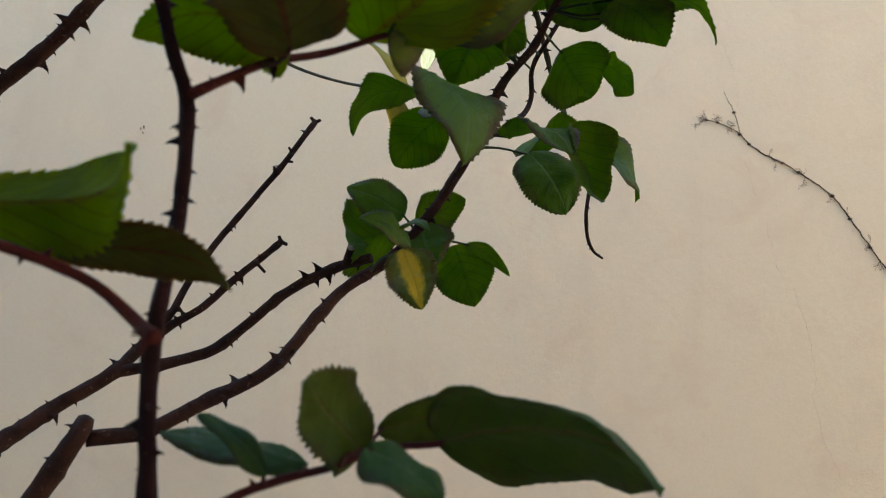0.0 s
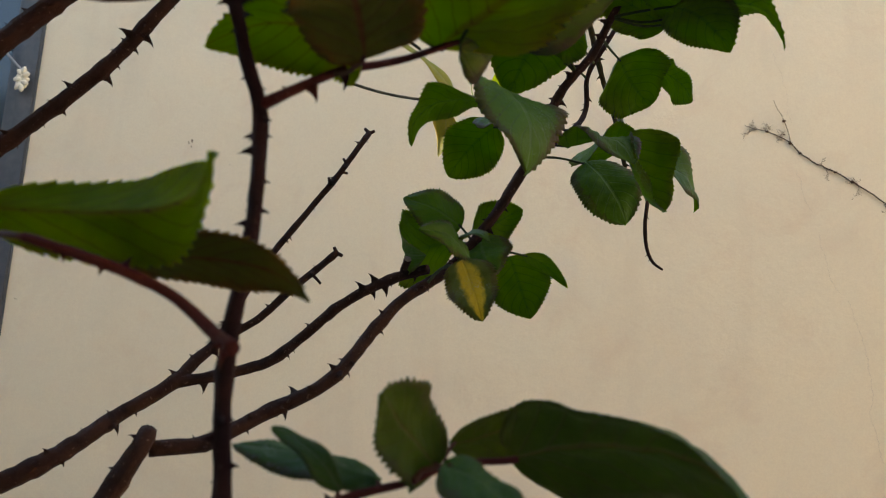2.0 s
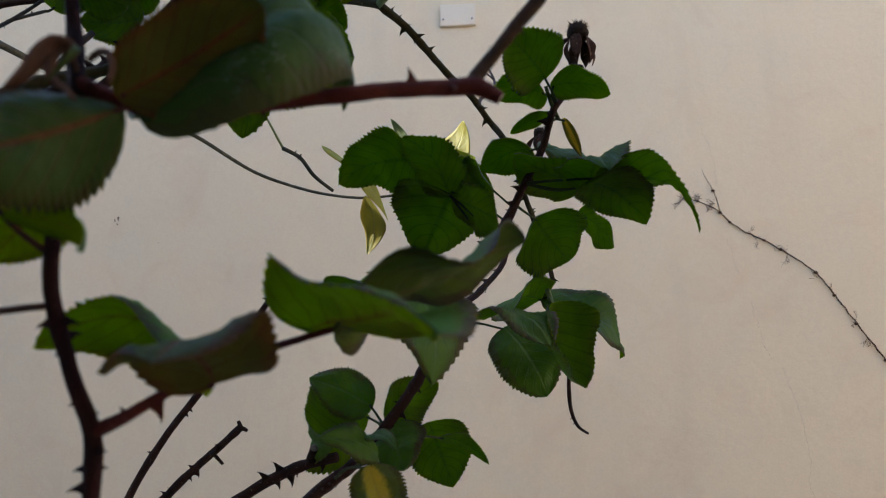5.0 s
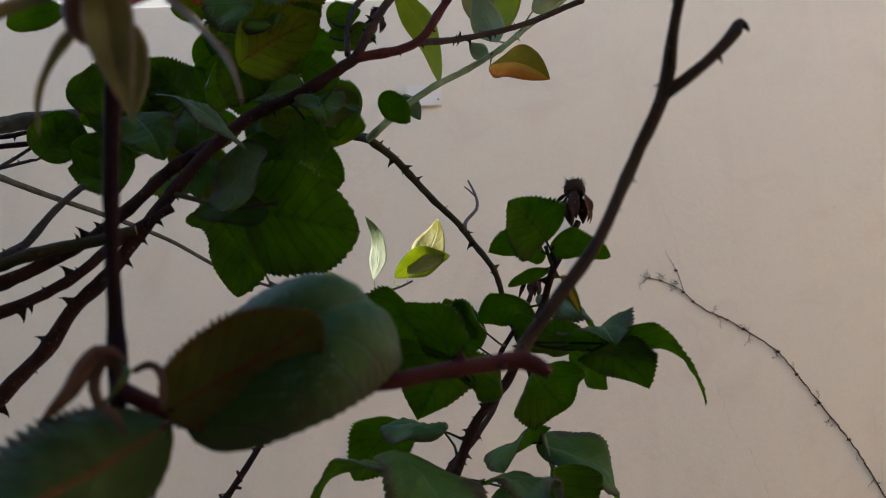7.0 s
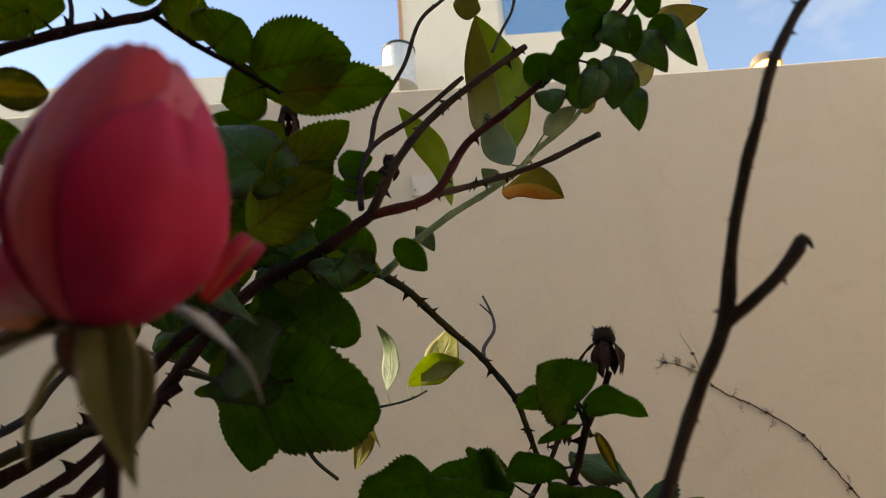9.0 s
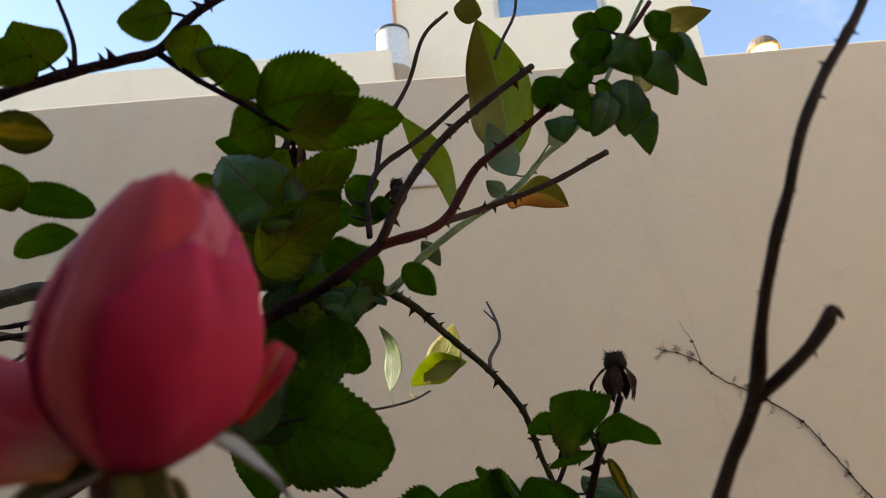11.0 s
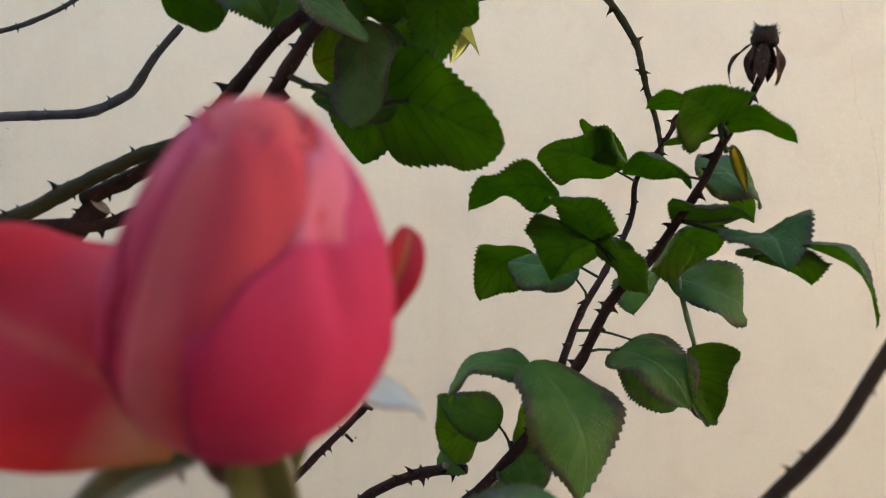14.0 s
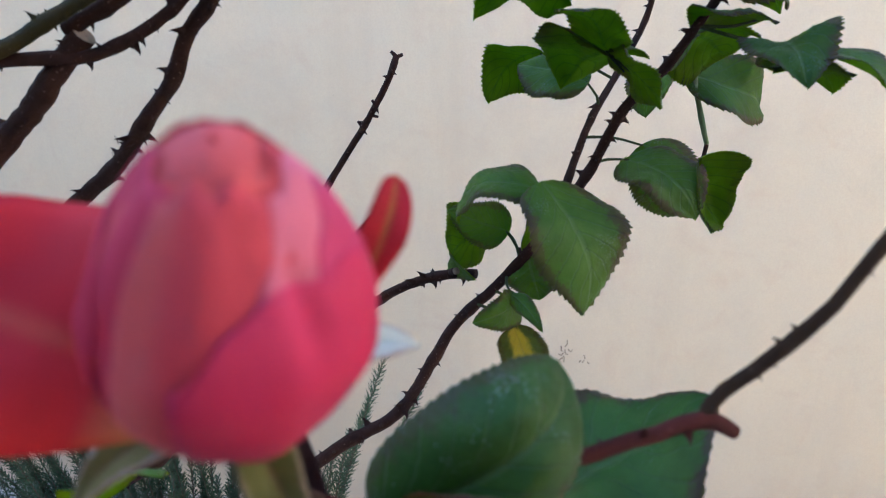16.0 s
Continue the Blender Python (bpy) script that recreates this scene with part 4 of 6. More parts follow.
leaf(front_rose, (-0.0983, 0.2979, 1.5730), (-0.1432, 0.2921, 1.5814), (0.2143, -0.3369, 0.9168), 0.0234, 0.06, 0.10, rose_front, roll=0.15, hook=-0.05)
leaf(front_rose, (-0.1156, 0.2315, 1.7544), (-0.1442, 0.2054, 1.7312), (0.6314, -0.7704, 0.0888), 0.0289, -0.02, 0.01, young_red, roll=0.32)
leaf(front_rose, (-0.1047, 0.2735, 1.6961), (-0.1563, 0.2797, 1.7108), (0.2961, 0.3998, 0.8675), 0.0291, 0.20, 0.08, young, roll=0.22, hook=0.17)
stem(front_rose, [(-0.1271, 0.2465, 1.607, 2), (-0.1366, 0.256, 1.612, 1.8), (-0.1493, 0.256, 1.622, 1.6), (-0.1594, 0.248, 1.627, 1.6), (-0.1653, 0.24, 1.629, 1.5), (-0.1762, 0.23, 1.632, 1.3)], cane_red, name='twig', thorns=5)
leaf(front_rose, (-0.2174, 0.26, 1.726), (-0.1864, 0.26, 1.742), (-0.3679, 0.6013, 0.7093), 0.0283, 0.10, 0.25, young)
leaf(front_rose, (-0.1393, 0.25, 1.742), (-0.1553, 0.25, 1.724), (-0.3868, 0.8591, 0.3353), 0.0211, 0.10, 0.25, young)
stem(front_rose, [(-0.13, 0.262, 1.5, 1.8), (-0.1252, 0.275, 1.558, 1.5), (-0.1132, 0.28, 1.566, 1.4), (-0.1019, 0.285, 1.57, 1.3), (-0.087, 0.292, 1.574, 1.2), (-0.0809, 0.295, 1.577, 1.2), (-0.0575, 0.3, 1.58, 1)], cane_red, name='twig', thorns=4)
leaf(front_rose, (-0.1069, 0.285, 1.571), (-0.1272, 0.28, 1.588), (0.6365, -0.4331, 0.6382), 0.0107, 0.12, 0.25, rose_front)
stem(front_rose, [(-0.129, 0.2335, 1.763, 2.2), (-0.115, 0.235, 1.757, 2.1), (-0.095, 0.244, 1.76, 2.1), (-0.0727, 0.2515, 1.7656, 2.2), (-0.0661, 0.252, 1.7661, 2.2), (-0.0599, 0.2535, 1.7677, 2.2), (-0.0534, 0.256, 1.7691, 2.2), (-0.0467, 0.258, 1.7702, 2.2), (-0.0399, 0.261, 1.7716, 2.4), (-0.0331, 0.262, 1.7724, 2.6), (-0.0265, 0.2625, 1.7685, 1.8)], cane_red, name='twig', thorns=6, cut=True)
stem(front_rose, [(-0.0339, 0.263, 1.7735, 2.3), (-0.0331, 0.264, 1.776, 2.1), (-0.0273, 0.264, 1.7834, 1.9), (-0.0216, 0.263, 1.7908, 1.9), (-0.0153, 0.263, 1.7984, 1.85), (-0.0092, 0.263, 1.8065, 1.8), (-0.0041, 0.264, 1.8161, 1.8), (0.001, 0.264, 1.8258, 1.8), (0.0056, 0.262, 1.8348, 1.9), (0.01, 0.258, 1.8427, 2), (0.0135, 0.255, 1.8509, 2.1), (0.0152, 0.251, 1.8605, 1.7), (0.0166, 0.247, 1.8687, 1.6), (0.0193, 0.243, 1.878, 1.6), (0.0215, 0.239, 1.8858, 1.6), (0.0265, 0.234, 1.898, 1.5), (0.03, 0.233, 1.907, 1.5), (0.0436, 0.235, 1.93, 1.5), (0.056, 0.238, 1.946, 1.5), (0.0656, 0.24, 1.9584, 1.5), (0.0758, 0.243, 1.974, 1.5), (0.098, 0.246, 2.005, 1.5)], cane_brown, name='shoot', thorns=45, spike=0.40)
stem(front_rose, [(0.0125, 0.256, 1.848, 1.9), (0.0255, 0.2535, 1.857, 1.7), (0.0356, 0.252, 1.8668, 1.8), (0.0375, 0.252, 1.8695, 1.5), (0.039, 0.252, 1.868, 0.8), (0.0396, 0.252, 1.8665, 0.3)], cane_brown, name='shoot', thorns=2, cut=True)
leaf(front_rose, (-0.1150, 0.2361, 1.7547), (-0.0722, 0.2794, 1.7770), (0.4445, -0.7039, 0.5540), 0.0410, 0.47, 0.36, rose_front, roll=0.38, hook=0.04)
leaf(front_rose, (-0.117, 0.231, 1.757), (-0.0810, 0.224, 1.7748), (-0.1, 0.85, 0.5), 0.0250, 0.06, 0.10, young_red, roll=0.08)
leaf(front_rose, (-0.1452, 0.235, 1.732), (-0.115, 0.218, 1.716), (0.5475, 0.8215, 0.1594), 0.0065, 0.20, 0.25, young)
leaf(front_rose, (-0.1274, 0.228, 1.768), (-0.1282, 0.22, 1.755), (0.7625, -0.5665, 0.3125), 0.0018, 0.50, 0.25, young_red)
stem(front_rose, [(-0.1264, 0.229, 1.768, 1), (-0.1287, 0.2278, 1.77, 1.4), (-0.1315, 0.2267, 1.77, 1.8), (-0.1337, 0.2255, 1.766, 2.2), (-0.1354, 0.2243, 1.761, 1.8), (-0.138, 0.2232, 1.757, 1.2), (-0.1397, 0.222, 1.754, 0.5)], stipule_brown, name='stipule', thorns=0)
stem(front_rose, [(-0.1269, 0.229, 1.767, 0.8), (-0.1301, 0.2276, 1.768, 1.1), (-0.1312, 0.2262, 1.764, 1.3), (-0.1295, 0.2248, 1.759, 1.2), (-0.1255, 0.2234, 1.756, 0.9), (-0.122, 0.222, 1.752, 0.5)], stipule_brown, name='stipule', thorns=0)
stem(front_rose, [(-0.1238, 0.229, 1.766, 0.8), (-0.1204, 0.2273, 1.767, 0.95), (-0.1168, 0.2255, 1.765, 0.95), (-0.115, 0.2238, 1.76, 0.8), (-0.1145, 0.222, 1.756, 0.5)], stipule_brown, name='stipule', thorns=0)

stem(back_rose, [(-0.62, 0.44, 0, 9), (-0.55, 0.45, 0.7, 8), (-0.3684, 0.45, 1.536, 6), (-0.3111, 0.475, 1.571, 5.2), (-0.2959, 0.5, 1.591, 4.4), (-0.2715, 0.515, 1.611, 4.1), (-0.2625, 0.53, 1.628, 3.8), (-0.2498, 0.54, 1.642, 2.6), (-0.234, 0.545, 1.653, 2.5), (-0.2147, 0.55, 1.673, 2.4), (-0.1983, 0.555, 1.689, 2.3), (-0.1869, 0.56, 1.701, 2.2)], cane_bark, name='cane', thorns=34, cut=True)
stem(back_rose, [(-0.2607, 0.535, 1.632, 2.7), (-0.2515, 0.5426, 1.65, 2.6), (-0.245, 0.5501, 1.671, 2.4), (-0.2309, 0.5577, 1.7, 2.3), (-0.2155, 0.5653, 1.725, 2.2), (-0.1918, 0.5729, 1.761, 2.1), (-0.1768, 0.5804, 1.789, 2.1), (-0.1744, 0.588, 1.798, 2)], cane_bark, name='shoot', thorns=14, cut=True)
stem(back_rose, [(-0.2715, 0.515, 1.611, 3.6), (-0.2472, 0.5225, 1.616, 3.5), (-0.2154, 0.53, 1.627, 3.3), (-0.1976, 0.5275, 1.64, 3.2), (-0.1731, 0.525, 1.66, 3.1), (-0.1374, 0.52, 1.677, 3.1), (-0.1174, 0.515, 1.681, 3)], cane_bark, name='shoot', thorns=16)
stem(back_rose, [(-0.1339, 0.52, 1.679, 2.2), (-0.1289, 0.5082, 1.686, 2)], cane_bark, name='shoot', thorns=0, cut=True)
stem(back_rose, [(-0.5, 0.4, 0, 9), (-0.42, 0.41, 0.8, 8), (-0.2763, 0.41, 1.511, 6), (-0.2522, 0.4142, 1.549, 5.5), (-0.2457, 0.4185, 1.564, 5), (-0.2388, 0.4227, 1.579, 4.7), (-0.2395, 0.427, 1.583, 4.4)], cane_bark, name='cane', thorns=14, cut=True)
stem(back_rose, [(-0.1735, 0.587, 1.797, 1.5), (-0.1759, 0.587, 1.799, 1.3), (-0.1777, 0.587, 1.801, 1.1)], cane_bark, name='twig', thorns=0)
stem(back_rose, [(-0.175, 0.587, 1.797, 1.5), (-0.1722, 0.587, 1.798, 1.3), (-0.1702, 0.587, 1.799, 1.1)], cane_bark, name='twig', thorns=0)
stem(back_rose, [(-0.1859, 0.559, 1.7, 1.5), (-0.1873, 0.559, 1.703, 1.3), (-0.1883, 0.559, 1.705, 1.1)], cane_bark, name='twig', thorns=0)
stem(back_rose, [(-0.1871, 0.559, 1.701, 1.5), (-0.1843, 0.559, 1.7, 1.3), (-0.1823, 0.559, 1.699, 1.1)], cane_bark, name='twig', thorns=0)
stem(back_rose, [(-0.1862, 0.573, 1.769, 1.2), (-0.1889, 0.573, 1.773, 0.9)], cane_bark, name='twig', thorns=0)
stem(back_rose, [(-0.1896, 0.573, 1.763, 1.2), (-0.1854, 0.573, 1.762, 0.9)], cane_bark, name='twig', thorns=0)
stem(back_rose, [(-0.1964, 0.573, 1.755, 1.2), (-0.1991, 0.573, 1.759, 0.9)], cane_bark, name='twig', thorns=0)
stem(back_rose, [(-0.1993, 0.553, 1.684, 1.2), (-0.1944, 0.553, 1.679, 0.9)], cane_bark, name='twig', thorns=0)
stem(back_rose, [(-0.2394, 0.43, 1.575, 4.2), (-0.2177, 0.4433, 1.578, 4), (-0.1944, 0.455, 1.592, 3.8), (-0.1599, 0.465, 1.612, 3.6), (-0.1401, 0.4783, 1.641, 3.5), (-0.1276, 0.4917, 1.659, 3.3), (-0.1039, 0.505, 1.679, 3.2), (-0.0804, 0.508, 1.708, 3.1), (-0.055, 0.506, 1.749, 2.9), (-0.036, 0.503, 1.79, 2.7), (-0.0175, 0.5, 1.812, 2.6), (-0.0089, 0.495, 1.828, 2.3), (0.0047, 0.49, 1.853, 2.1), (0.011, 0.482, 1.872, 2), (0.0232, 0.49, 1.89, 1.7), (0.0298, 0.492, 1.904, 1.8)], cane_bark, name='cane', thorns=52)
stem(back_rose, [(-0.0707, 0.508, 1.725, 2.4), (-0.0521, 0.55, 1.768, 2.2), (-0.0347, 0.585, 1.79, 2.1), (-0.015, 0.615, 1.827, 1.9), (-0.0146, 0.61, 1.846, 1.8), (-0.0006, 0.6, 1.869, 1.7), (0.0097, 0.6, 1.888, 1.6), (0.0152, 0.6, 1.902, 1.5)], cane_bark, name='shoot', thorns=16)
stem(back_rose, [(0.0232, 0.5861, 1.743, 1.4), (0.0199, 0.58, 1.723, 1.3), (0.0217, 0.58, 1.704, 1.2), (0.0246, 0.58, 1.698, 1), (0.0308, 0.582, 1.694, 0.8)], cane_bark, name='shoot', thorns=9)
stem(back_rose, [(0.0074, 0.6, 1.812, 1.8), (0.0093, 0.6, 1.803, 1.8), (0.0176, 0.59, 1.763, 1.7), (0.0232, 0.5861, 1.743, 1.5)], lemon_green, name='shoot', thorns=0)
leaf(back_rose, (0.0053, 0.4619, 1.8815), (-0.0163, 0.4313, 1.8918), (-0.4677, 0.5598, 0.6840), 0.0360, 0.03, 0.07, rose, roll=0.20, hook=-0.12)
leaf(back_rose, (0.0068, 0.4815, 1.8822), (-0.0238, 0.4992, 1.8907), (0.4226, 0.3204, 0.8478), 0.0282, 0.15, 0.16, rose, roll=0.05, hook=0.10)
leaf(back_rose, (0.0087, 0.4722, 1.8818), (0.0414, 0.4660, 1.8727), (0.3158, 0.3858, 0.8669), 0.0236, 0.14, 0.16, rose, roll=0.06, hook=0.05)
leaf(back_rose, (0.0097, 0.4930, 1.8755), (-0.0133, 0.5104, 1.8700), (0.0997, 0.4174, 0.9033), 0.0102, 0.05, 0.11, rose, roll=0.15, hook=-0.08)
leaf(back_rose, (0.0173, 0.4918, 1.8707), (0.0267, 0.4939, 1.8465), (0.0957, 0.9881, 0.1203), 0.0065, 0.10, 0.12, rose_yellow, roll=0.12)
leaf(back_rose, (-0.0014, 0.4987, 1.8543), (-0.0321, 0.5289, 1.8522), (0.3312, 0.3943, 0.8572), 0.0303, 0.25, 0.10, rose, roll=0.17, hook=-0.08)
leaf(back_rose, (0.0026, 0.4981, 1.8557), (0.0425, 0.5270, 1.8418), (0.5751, -0.4716, 0.6685), 0.0398, 0.14, 0.13, rose, roll=0.11, hook=0.10)
leaf(back_rose, (0.0273, 0.5090, 1.8323), (-0.0128, 0.4779, 1.8393), (-0.0044, 0.2239, 0.9746), 0.0362, 0.04, 0.10, rose, roll=0.17, hook=-0.20)
leaf(back_rose, (0.0004, 0.5296, 1.8218), (0.0235, 0.5638, 1.8033), (-0.2897, 0.5996, 0.7460), 0.0495, 0.07, 0.04, rose, roll=0.25)
leaf(back_rose, (0.0274, 0.4855, 1.8242), (0.0309, 0.4369, 1.8168), (-0.2063, -0.1625, 0.9649), 0.0404, 0.19, 0.20, rose, roll=0.00, hook=0.05)
leaf(back_rose, (0.0231, 0.4618, 1.8182), (0.0581, 0.4855, 1.8020), (0.2541, 0.2590, 0.9319), 0.0440, 0.15, 0.14, rose, roll=0.05)
leaf(back_rose, (-0.0679, 0.4877, 1.8446), (-0.1158, 0.4964, 1.8381), (-0.0135, 0.5503, 0.8349), 0.0452, 0.19, 0.15, rose, roll=0.05, hook=0.12)
leaf(back_rose, (-0.0278, 0.5978, 1.8534), (-0.0789, 0.5656, 1.8653), (-0.1885, 0.5886, 0.7861), 0.0495, 0.10, 0.13, rose, roll=0.10)
leaf(back_rose, (-0.0241, 0.5722, 1.8575), (-0.0549, 0.5891, 1.8845), (0.7170, 0.4340, 0.5456), 0.0280, 0.03, 0.09, rose, roll=0.17, hook=-0.11)
leaf(back_rose, (-0.0492, 0.4792, 1.8218), (-0.0705, 0.5223, 1.7942), (0.1168, 0.5759, 0.8091), 0.0618, 0.13, 0.40, rose, roll=0.00, hook=-0.04)
leaf(back_rose, (-0.0491, 0.4831, 1.8207), (-0.0731, 0.4531, 1.8457), (0.3384, 0.4279, 0.8381), 0.0358, 0.13, 0.15, rose, roll=0.06, hook=0.03)
leaf(back_rose, (-0.0480, 0.4861, 1.8205), (-0.0242, 0.4654, 1.7979), (0.7875, 0.4695, 0.3992), 0.0313, 0.10, 0.13, rose, roll=0.10, hook=-0.03)
leaf(back_rose, (-0.0818, 0.5864, 1.8009), (-0.1158, 0.5949, 1.7651), (-0.2415, 0.8665, 0.4368), 0.0431, 0.31, 0.10, rose, roll=0.12, hook=-0.07)
leaf(back_rose, (-0.0794, 0.4425, 1.7690), (-0.0557, 0.4191, 1.7109), (0.6311, -0.5954, 0.4973), 0.0547, 0.17, 0.15, rose, roll=0.06, hook=0.08)
leaf(back_rose, (0.0029, 0.5020, 1.7614), (0.0196, 0.5216, 1.7161), (-0.7932, 0.6082, -0.0298), 0.0436, 0.08, -0.04, rose, roll=0.38, hook=0.21)
leaf(back_rose, (-0.0334, 0.5141, 1.7574), (0.0003, 0.4865, 1.7295), (0.3137, -0.4586, 0.8314), 0.0487, 0.27, 0.15, rose, roll=0.04, hook=-0.25)
leaf(back_rose, (-0.0210, 0.5425, 1.7567), (0.0030, 0.5365, 1.7141), (0.1867, -0.9525, 0.2406), 0.0435, 0.13, 0.13, rose, roll=0.10, hook=0.05)
leaf(back_rose, (0.0066, 0.5981, 1.7850), (0.0670, 0.6334, 1.7505), (0.6234, -0.6661, 0.4095), 0.0441, 0.19, 0.20, rose, roll=0.00, hook=0.15)
leaf(back_rose, (0.0065, 0.6101, 1.7878), (-0.0191, 0.5670, 1.7665), (-0.5253, -0.1070, 0.8441), 0.0496, 0.16, 0.15, rose, roll=0.05, hook=0.06)
leaf(back_rose, (-0.0541, 0.5504, 1.7904), (-0.0964, 0.5684, 1.7963), (-0.0657, -0.4435, 0.8939), 0.0406, 0.08, 0.10, rose, roll=0.15)
leaf(back_rose, (0.0380, 0.6090, 1.8521), (0.0585, 0.5984, 1.8205), (0.8464, 0.2772, 0.4547), 0.0324, 0.09, 0.13, rose, roll=0.11, hook=-0.06)
leaf(back_rose, (-0.0793, 0.4529, 1.7599), (-0.1189, 0.4592, 1.7358), (-0.5185, 0.0050, 0.8551), 0.0449, 0.37, 0.14, rose, roll=0.05, hook=-0.26)
leaf(back_rose, (-0.0977, 0.5177, 1.7084), (-0.1333, 0.5107, 1.7248), (0.2402, -0.9649, 0.1062), 0.0283, 0.12, 0.13, rose, roll=0.09)
leaf(back_rose, (-0.1035, 0.5404, 1.7051), (-0.1203, 0.4994, 1.6858), (-0.9210, 0.3889, -0.0219), 0.0504, 0.41, 0.23, rose, roll=0.00, hook=0.18)
leaf(back_rose, (0.0304, 0.4697, 1.8245), (0.0820, 0.4531, 1.7952), (0.4383, -0.1897, 0.8786), 0.0474, 0.16, 0.20, rose, roll=0.00, hook=0.33)
leaf(back_rose, (-0.092, 0.464, 1.676), (-0.08, 0.457, 1.642), (-0.095, -0.9811, 0.1685), 0.0274, 0.10, 0.25, rose_yellow)
leaf(back_rose, (-0.071, 0.58, 1.703), (-0.057, 0.598, 1.663), (-0.0321, 0.9156, 0.4008), 0.0451, 0.10, 0.25, rose)
leaf(back_rose, (-0.0594, 0.52, 1.691), (-0.0328, 0.5515, 1.676), (-0.15, 0.5131, 0.8451), 0.0121, 0.15, 0.50, rose)
leaf(back_rose, (-0.09, 0.482, 1.681), (-0.1125, 0.445, 1.688), (0.8222, -0.4293, 0.3736), 0.0212, 0.15, 0.30, rose)
leaf(back_rose, (-0.094, 0.475, 1.69), (-0.076, 0.449, 1.682), (-0.1619, -0.3909, 0.9061), 0.0108, 0.15, 0.30, rose)
leaf(back_rose, (-0.09, 0.51, 1.7), (-0.061, 0.532, 1.723), (-0.6413, 0.7632, 0.0786), 0.0301, 0.10, 0.25, rose)
leaf(back_rose, (-0.0863, 0.51, 1.699), (-0.0782, 0.5, 1.673), (-0.2364, -0.9295, 0.283), 0.0342, 0.10, 0.25, rose)
stem(back_rose, [(0.0135, 0.485, 1.867, 1.3), (0.0095, 0.48, 1.875, 1.2), (0.0065, 0.475, 1.883, 1.1)], back_rose_green, name='leaf_stalk', thorns=0)
dead_head(back_rose, (0.0284, 0.484, 1.919), 0.0098)
dead_head(back_rose, (0.0087, 0.56, 1.891), 0.006)

stem(side_rose, [(-0.75, 0.42, 0, 10), (-0.66, 0.42, 0.9, 9), (-0.4174, 0.41, 1.697, 7), (-0.3312, 0.412, 1.79, 5.6), (-0.3091, 0.414, 1.81, 5.4), (-0.2899, 0.415, 1.831, 5.2), (-0.2781, 0.4161, 1.842, 5)], cane_bark, name='cane', thorns=14, cut=True)
stem(side_rose, [(-0.3436, 0.4, 1.827, 3.8), (-0.3097, 0.405, 1.838, 3.6), (-0.2809, 0.41, 1.853, 3.3), (-0.25, 0.415, 1.867, 3.1), (-0.2251, 0.42, 1.874, 3), (-0.2063, 0.42, 1.879, 2.8)], cane_green, name='shoot', thorns=12, cut=True)
stem(side_rose, [(-0.3329, 0.405, 1.832, 3.2), (-0.2975, 0.41, 1.833, 3.2), (-0.2779, 0.414, 1.833, 3), (-0.2534, 0.416, 1.842, 2.8), (-0.2341, 0.418, 1.854, 2.6), (-0.2146, 0.42, 1.874, 2.6), (-0.1915, 0.425, 1.893, 2.4)], cane_bark, name='shoot', thorns=10, cut=True)
stem(side_rose, [(-0.2853, 0.415, 1.844, 3.6), (-0.2531, 0.42, 1.861, 3.4), (-0.2315, 0.43, 1.881, 3.2), (-0.2127, 0.435, 1.903, 3.2), (-0.1974, 0.435, 1.92, 3.2), (-0.1668, 0.43, 1.937, 3.2)], cane_bark, name='shoot', thorns=8)
stem(side_rose, [(-0.62, 0.44, 0, 8), (-0.52, 0.44, 0.9, 7), (-0.3526, 0.43, 1.724, 4.6), (-0.3057, 0.428, 1.76, 4.2), (-0.2816, 0.426, 1.779, 4), (-0.2588, 0.425, 1.805, 3.8), (-0.2434, 0.424, 1.823, 3.6), (-0.2362, 0.424, 1.838, 3.5), (-0.2192, 0.424, 1.858, 3.4), (-0.2072, 0.424, 1.877, 3.3), (-0.1924, 0.425, 1.901, 3.2), (-0.157, 0.426, 1.943, 3.4), (-0.124, 0.425, 1.96, 3.2), (-0.0972, 0.4244, 1.979, 3.2)], cane_bark, name='cane', thorns=40)
stem(side_rose, [(-0.0972, 0.4244, 1.979, 2.8), (-0.0828, 0.425, 2.01, 2.4), (-0.0626, 0.43, 2.041, 2.2), (-0.0268, 0.435, 2.075, 2.1), (-0.0002, 0.44, 2.098, 2)], cane_brown, name='shoot', thorns=14, cut=True)
stem(side_rose, [(-0.0972, 0.4244, 1.979, 2.8), (-0.0636, 0.4318, 1.993, 2.5), (-0.041, 0.43, 2.025, 2.2), (-0.0172, 0.425, 2.041, 2), (0.0033, 0.42, 2.055, 1.9), (0.0283, 0.415, 2.076, 1.7), (0.0534, 0.41, 2.095, 1.5), (0.068, 0.41, 2.114, 1.4)], cane_red, name='shoot', thorns=12)
stem(side_rose, [(-0.0636, 0.4318, 1.993, 2.1), (-0.0348, 0.46, 2.015, 1.9), (0.0025, 0.475, 2.034, 1.8), (0.0469, 0.4867, 2.061, 2)], cane_brown, name='shoot', thorns=8, cut=True)
stem(side_rose, [(-0.1036, 0.44, 1.992, 1.8), (-0.1042, 0.45, 2.024, 1.6), (-0.0998, 0.46, 2.044, 1.8), (-0.0695, 0.47, 2.074, 1.7), (-0.0389, 0.475, 2.105, 1.6)], cane_brown, name='shoot', thorns=6, cut=True)
stem(side_rose, [(-0.1, 0.462, 2.044, 1.6), (-0.0954, 0.47, 2.078, 1.5), (-0.0772, 0.48, 2.122, 1.4), (-0.0615, 0.485, 2.169, 1.4), (-0.0463, 0.49, 2.188, 1.2)], cane_brown, name='shoot', thorns=5)
